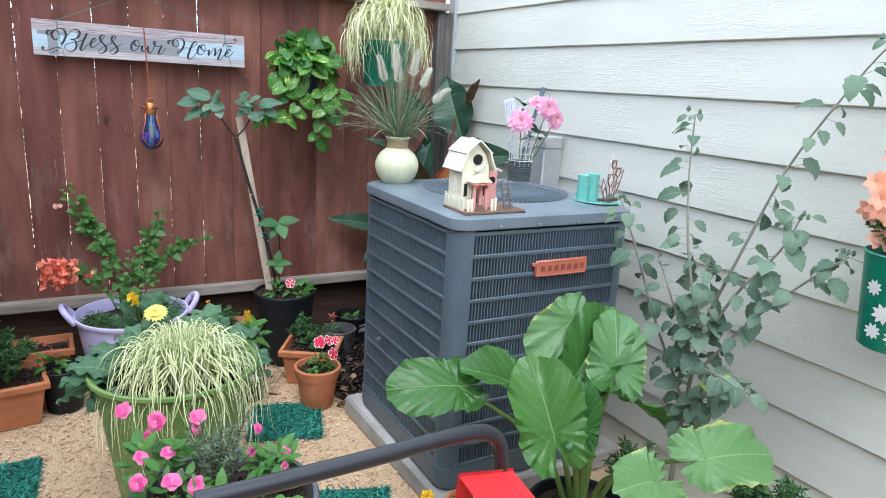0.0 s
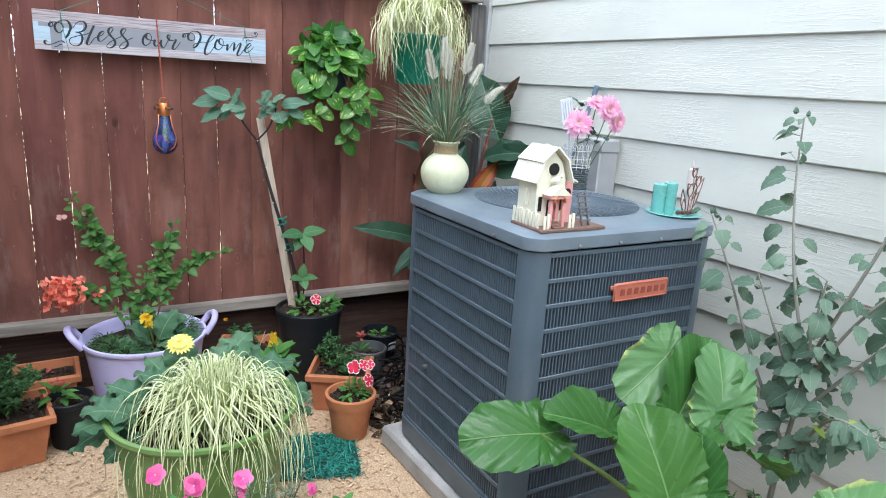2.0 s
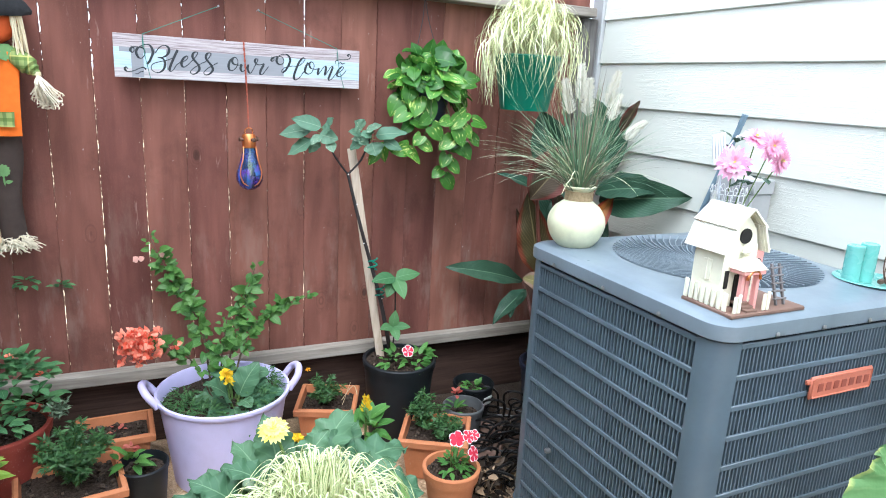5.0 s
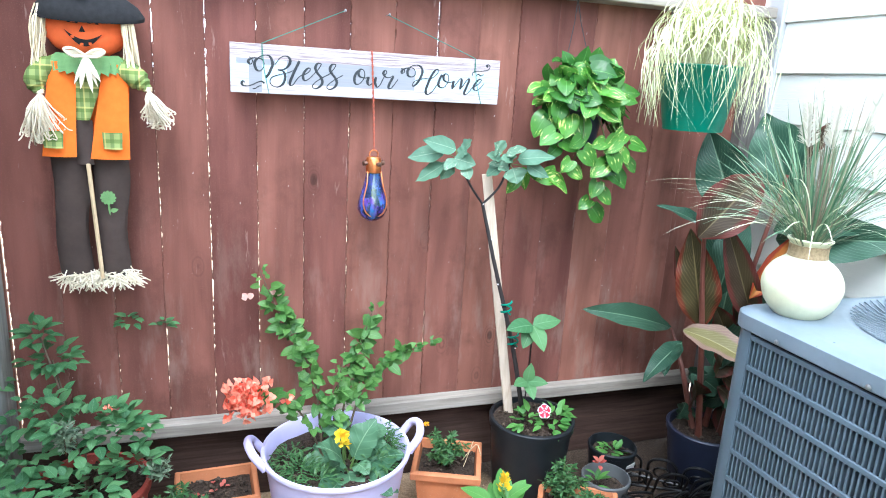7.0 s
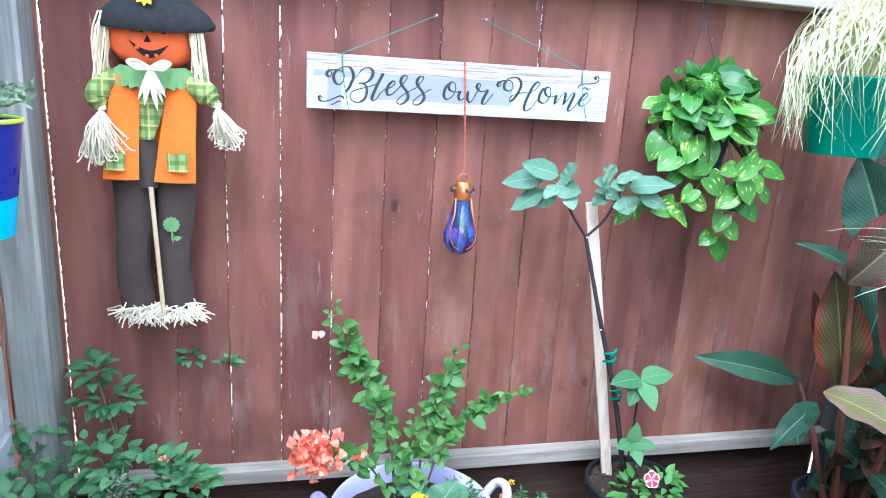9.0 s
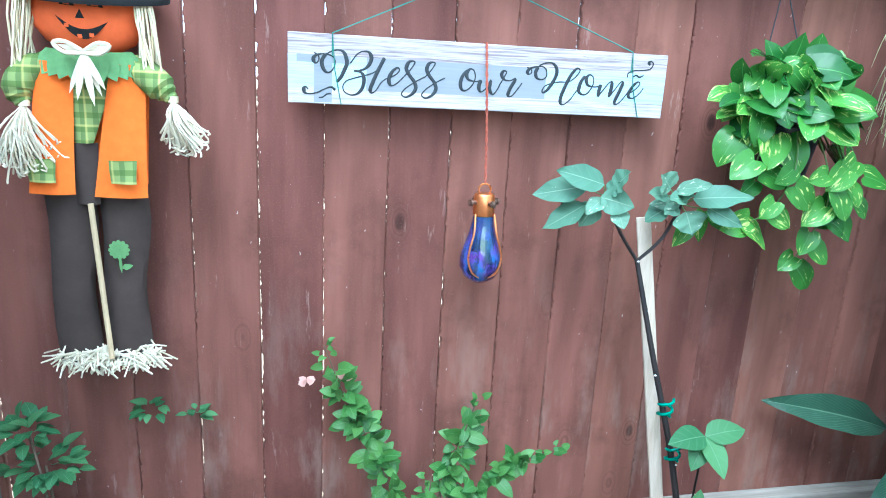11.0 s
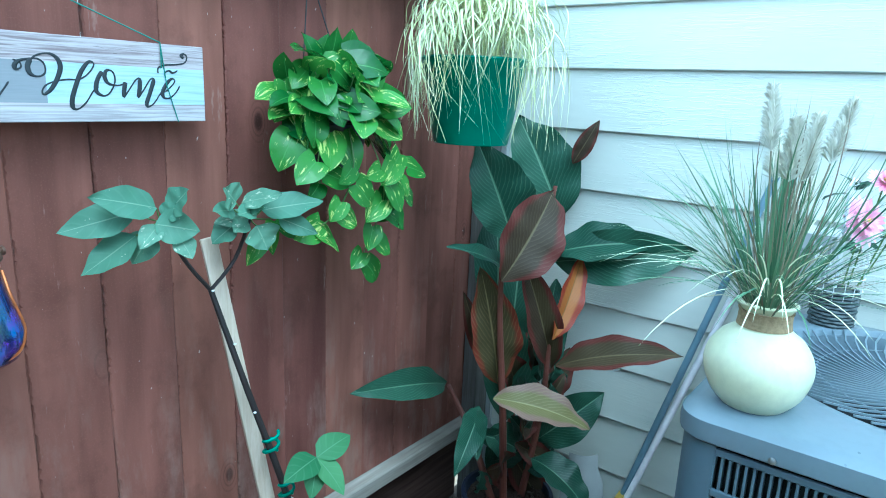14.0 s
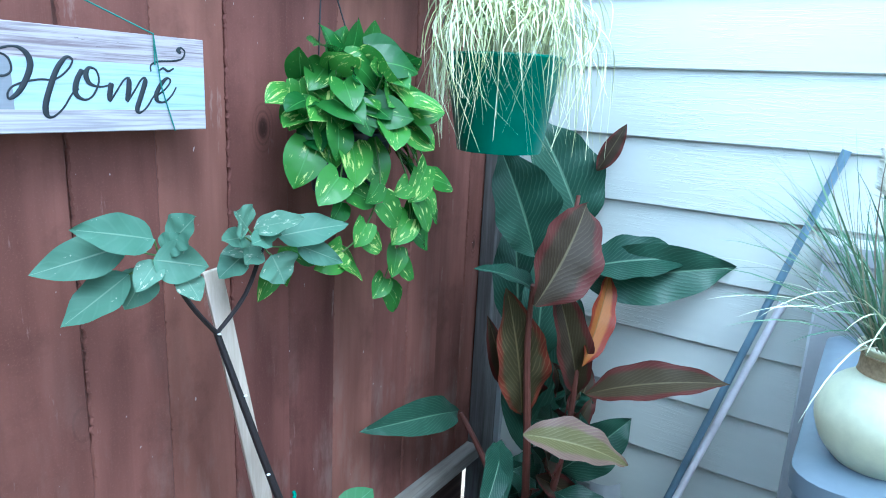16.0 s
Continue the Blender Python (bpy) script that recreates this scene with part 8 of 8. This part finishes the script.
mg0 = nursery_pot("marigold_pot", (0.80, 1.36, 0), 0.075, 0.06, 0.19, "small black pot with a golden marigold")
g = G()
feather_plant(g, (0, 0, 0.16), 0.06, 0.12, 36, 14)
pompom(g, (-0.012, 0.05, 0.30), 0.020, 44, 2)
part("foliage", g, [NEEDLE, STEMGREEN, YELLOW], mg0)

# elephant ear
at = (1.20, 1.24, 0)
ta = thing("elephant_ear_plant", at, "large glossy elephant ear plant in a black pot before the siding", "potted plant")
part("pot", round_pot(0.15, 0.12, 0.26, 0.006, 0.03), BLACKPLASTIC, ta)
part("soil", soil_disc(0.135, 0.23), [SOIL, CRUMBS], ta)
def ear_blade(joint, tip, width, facing, fold=0.12, bend=0.2, seed=0):
    """Heart-shaped blade spread round the joint of its stalk, with two round back lobes and a frilled rim."""
    g = G()
    er = random.Random(seed)
    way = tip - joint
    length = way.length
    way.normalize()
    side = way.cross(V(facing)).normalized()
    nrm = side.cross(way)
    n, rings = 96, 8
    ph = er.uniform(0, 6.28)
    vs, uv = [joint], [(0.5, 0.32)]
    for k in range(1, rings + 1):
        f = k / rings
        for q in range(n):
            th = 6.2832 * q / n
            c, s = math.cos(th), math.sin(th)
            front = max(0.0, c)
            r = width * 0.53 * (1 - 0.10 * front) + (length - width * 0.48) * front ** 2.6
            back = max(0.0, -c)
            r *= 1 + 0.10 * math.exp(-((abs(abs(th - 3.1416) - 0.62)) / 0.4) ** 2) - 0.62 * math.exp(-(abs(th - 3.1416) / 0.17) ** 2)
            r *= 1 + 0.018 * math.sin(13 * th + ph)
            x, y = r * c * f, r * s * f
            z = fold * abs(y) - bend * x * abs(x) / length + width * (f ** 4 * (0.044 * math.sin(16 * th + ph) + 0.030 * math.sin(27 * th + 3 * ph)) + f ** 2 * 0.055 * math.sin(4 * th + 2 * ph)) - 0.009 * width * math.cos(9 * th) * f
            vs.append(joint + way * x + side * y + nrm * z)
            uv.append((0.5 + 0.9 * y / width, (x + width * 0.5) / (length + width * 0.5)))
    fs = [(0, 1 + (q + 1) % n, 1 + q) for q in range(n)]
    for k in range(rings - 1):
        a, b = 1 + k * n, 1 + (k + 1) * n
        fs += [(a + q, a + (q + 1) % n, b + (q + 1) % n, b + q) for q in range(n)]
    return g.add(vs, fs, uv)


ears = [  # joint of stalk and blade, tip, width, facing, fold
    ((0.900, 1.470, 0.590), (0.704, 1.500, 0.620), 0.175, (-0.1, -0.75, 1), 0.10, TARO),
    ((1.060, 1.420, 0.590), (0.918, 1.460, 0.665), 0.120, (-0.6, -0.2, 1), 0.75, TARO),
    ((1.255, 1.420, 0.760), (1.100, 1.385, 0.690), 0.165, (-0.3, -1, 0.75), 0.10, TARO_PALE),
    ((1.223, 1.330, 0.645), (1.363, 1.360, 0.815), 0.165, (-0.8, -1, 0.2), 0.55, TARO),
    ((1.300, 1.270, 0.665), (1.345, 1.320, 0.815), 0.190, (-0.35, -1, 0.3), 0.08, TARO_PALE),
    ((0.990, 1.150, 0.590), (0.968, 1.225, 0.768), 0.200, (-0.35, -1, 0.35), 0.30, TARO),
    ((1.055, 1.120, 0.600), (1.085, 1.165, 0.705), 0.105, (-0.9, -0.6, 0.3), 0.55, TARO),
    ((1.188, 1.180, 0.650), (1.381, 1.140, 0.590), 0.150, (0.0, 0.15, 1), 0.20, TARO),
    ((1.290, 0.930, 0.570), (1.466, 0.870, 0.600), 0.180, (-0.2, -0.5, 1), 0.10, TARO_PALE),
    ((1.110, 0.925, 0.560), (0.985, 0.900, 0.600), 0.160, (-0.2, -0.6, 1), 0.12, TARO_PALE)]
for i, (j_, t_, w_, f_, fo, m_) in enumerate(ears):
    j_, t_ = off(at, j_, t_)
    part("leaf", ear_blade(j_, t_, w_ * 0.90, f_, fo, 0.25, 200 + i), m_, ta)
    stalk = curve([(j_.x * 0.08, j_.y * 0.08, 0.22), (j_.x * 0.35, j_.y * 0.35, 0.22 + (j_.z - 0.22) * 0.6), j_], 7)
    part("stalk", G().tube(stalk, [0.010 - 0.006 * k / len(stalk) for k in range(len(stalk))], 8), STEMGREEN, ta)

# rose-of-sharon shrub along the wall
at = (1.70, 1.34, 0)
hi = thing("hibiscus_shrub", at, "lanky hibiscus shrub with dusty green leaves against the siding", "shrub")
hr = random.Random(61)
limbs = [((1.70, 1.34, 0.0), (1.69, 1.33, 0.30), (1.665, 1.30, 0.55), (1.66, 1.29, 0.72)),
         ((1.66, 1.29, 0.72), (1.67, 1.20, 1.0), (1.705, 1.13, 1.25), (1.745, 1.02, 1.48), (1.755, 0.95, 1.585)),
         ((1.66, 1.29, 0.70), (1.64, 1.36, 0.95), (1.65, 1.41, 1.18), (1.66, 1.43, 1.37)),
         ((1.66, 1.30, 0.62), (1.66, 1.20, 0.85), (1.69, 1.10, 1.02), (1.71, 1.07, 1.12)),
         ((1.66, 1.28, 0.58), (1.68, 1.14, 0.80), (1.70, 1.02, 0.95), (1.72, 0.93, 1.045)),
         ((1.67, 1.31, 0.45), (1.62, 1.43, 0.70), (1.57, 1.52, 0.95), (1.55, 1.58, 1.08)),
         ((1.66, 1.29, 0.60), (1.60, 1.36, 0.80), (1.57, 1.42, 0.95)),
         ((1.67, 1.30, 0.40), (1.60, 1.20, 0.58), (1.55, 1.12, 0.66), (1.55, 1.02, 0.64)),
         ((1.67, 1.32, 0.42), (1.66, 1.20, 0.55), (1.68, 1.08, 0.60)),
         ((1.66, 1.29, 0.66), (1.60, 1.26, 0.82), (1.58, 1.24, 0.98))]
for li, pts in enumerate(limbs):
    c = curve(off(at, *pts), 9)
    r0 = 0.011 if li == 0 else 0.0055
    part("branch" if li else "trunk", G().tube(c, [r0 * (1 - 0.65 * i / len(c)) for i in range(len(c))], 7), STEMGREY, hi)
    n = len(c)
    for i, q in enumerate(c):
        if li == 0 and i < 12:
            continue
        for k in range(hr.choice((0, 1, 1, 1, 2))):
            a = hr.uniform(0, 6.283)
            d = V((math.cos(a), math.sin(a), hr.uniform(-0.3, 0.5)))
            d.x -= 0.35
            s = hr.uniform(0.040, 0.088) * (0.5 if i > n - 4 else 1.0)
            st2 = V(q) + d.normalized() * hr.uniform(0.02, 0.04)
            g = G().tube([q, st2], 0.001, 3, 1)
            g.leaf(st2, d + V((0, 0, -0.35)), (-0.5, -0.5, 1), s, s * 0.60, ovate, 9, hr.uniform(0.6, 1.5), 0.22, jag=0.09, cols=1, twist=hr.uniform(-0.5, 0.5))
            part("leaf", g, [HIBISCUS, STEMGREY], hi)
for q in limbs[1:6]:
    p = off(at, q[-1])[0]
    for k in range(3):
        w = p + V((hr.gauss(0, 0.012), hr.gauss(0, 0.012), hr.uniform(0, 0.02)))
        part("bud", G().lathe([(0, -0.009), (0.006, -0.002), (0.005, 0.005), (0, 0.011)], 8, 0, Matrix.Translation(w)), HIBISCUS, hi, "closed bud")
g = G()
for p in ((1.56, 1.11, 0.665), (1.58, 1.2, 0.60)):
    g.leaf(off(at, p)[0], (0.3, -0.8, -0.3), (-0.5, -0.3, 1), 0.05, 0.022, ovate, 5, 0.8)
part("yellowed_leaf", g, LIMELEAF, hi, "yellowed leaf")

for pos, n_, r_ in (((1.62, 0.955, 0), 60, 0.12), ((1.48, 0.80, 0), 40, 0.10), ((1.42, 1.26, 0), 26, 0.08)):
    mp = nursery_pot("marigold_pot", pos, 0.10, 0.08, 0.22, "black nursery pot with a bushy marigold beside the siding")
    g = G()
    feather_plant(g, (0, 0, 0.18), r_, 0.26, 46, n_)
    part("bush", g, [NEEDLE, STEMGREEN], mp, "feathery dark green marigold foliage")
    if n_ > 30:
        g = G()
        for p in ((-0.02, 0.075, 0.365), (0.0, 0.01, 0.33), (-0.02, -0.1, 0.325)):
            pompom(g, p, 0.014, 30)
            g.tube([p, (p[0] * 0.5, p[1] * 0.5, 0.25)], 0.0016, 4, 1)
        part("marigolds", g, [YELLOW, STEMGREEN], mp, "yellow marigolds")

at = (1.775, 0.815, 0.835)
wp = thing("wall_pail", at, "dark green daisy-painted pail of peach flowers on the siding", "hanging planter")
part("pail", G().lathe([(0.0, 0), (0.072, 0.0), (0.076, 0.004), (0.098, 0.236), (0.102, 0.240), (0.098, 0.244), (0.094, 0.238), (0.07, 0.02)], 40), EMERALD, wp, "dark green painted metal")
part("soil", soil_disc(0.09, 0.215), [SOIL, CRUMBS], wp)
part("bracket", G().box((0.09, -0.012, 0.12), (0.107, 0.012, 0.24), 0.002), IRON, wp)
for a, z, s in ((165, 0.16, 0.022), (185, 0.10, 0.028), (195, 0.19, 0.018), (215, 0.145, 0.024), (230, 0.07, 0.024), (205, 0.045, 0.022), (250, 0.13, 0.026), (172, 0.05, 0.022)):
    q = 0.074 + 0.024 * z / 0.24 + 0.0025
    n_ = V((math.cos(radians(a)), math.sin(radians(a)), -0.08))
    g = G()
    flower(g, V((q * n_.x, q * n_.y, z)), n_, s, 9, lance, 0.42, lift=0.0, droop=0.0)
    part("painted_daisy", g, WHITEWIRE, wp, "white painted daisy")
g = G()
feather_plant(g, (0, 0, 0.21), 0.10, 0.13, 40, 22)
part("foliage", g, [NEEDLE, STEMGREEN], wp)
g = G()
for i in range(40):
    up_ = hr.random()
    p = V((hr.gauss(-0.045, 0.030), hr.gauss(0.035, 0.035), 0.27 + 0.34 * up_))
    g = G()
    flower(g, p, (-0.8, -0.6, hr.uniform(-0.4, 0.5)), 0.034 * (1 - 0.3 * up_), 6, lance, 0.62, lift=0.6, droop=0.5)
    g.tube(curve([p, (p.x * 0.5, p.y * 0.5, 0.20 + p.z * 0.4), (0, 0, 0.21)], 3), 0.0015, 4, 1)
    part("peach_flower", g, [PEACH, STEMGREEN], wp, "peach trumpet flower")
g = G()
pompom(g, (-0.075, 0.0, 0.300), 0.024, 60, 0)
g.tube([(-0.075, 0, 0.30), (0, 0, 0.21)], 0.002, 4, 1)
part("orange_marigold", g, [MARIGOLD, STEMGREEN], wp, "orange marigold")

# green plastic turf squares
for x, y, w, d, tn in ((0.690, 2.482, 0.148, 0.148, -16), (-0.345, 2.415, 0.150, 0.150, -3), (0.700, 1.79, 0.15, 0.15, -20)):
    tm = thing("turf_mat", (x, y, 0.003), "square green plastic turf stepping mat on the gravel", "mat", "turf stepping mats", turn=tn)
    part("backing", G().box((-w, -d, 0), (w, d, 0.006), 0.002), TURFBASE, tm)
    g = G()
    for i in range(1500):
        px, py = rng.uniform(-w, w), rng.uniform(-d, d)
        a = rng.uniform(0, 6.283)
        g.leaf((px, py, 0.005), (math.cos(a), math.sin(a), rng.uniform(0.3, 1.3)), (-math.cos(a), -math.sin(a), 1), rng.uniform(0.018, 0.032), 0.0055, blade, 3, rng.uniform(0.4, 1.6), 0.1, cols=1)
    part("turf_pile", g, TURF, tm, "curled teal-green plastic blades", kind="stuff")

# dry leaves and stray pieces on the gravel
dl = thing("dry_leaf_litter", (0.7, 2.7, 0), "scattered dry brown leaves on the gravel", "leaf litter", kind="stuff")
g = G()
for x, y, s in ((0.02, 0.03, 0.075), (-0.5, -0.3, 0.03), (-0.2, -0.35, 0.035), (0.3, -0.35, 0.03), (-0.75, -0.1, 0.03), (-0.9, -0.45, 0.035), (-0.65, -0.55, 0.03), (0.1, -0.2, 0.025), (0.36, -0.15, 0.035), (-0.05, 0.1, 0.04)):
    a = rng.uniform(0, 6.283)
    g.leaf((x, y, 0.006), (math.cos(a), math.sin(a), 0.25), (0, 0, 1), s, s * 0.6, ovate, 6, 0.9, 0.35, wave=0.05)
part("leaves", g, DRYLEAF, dl)
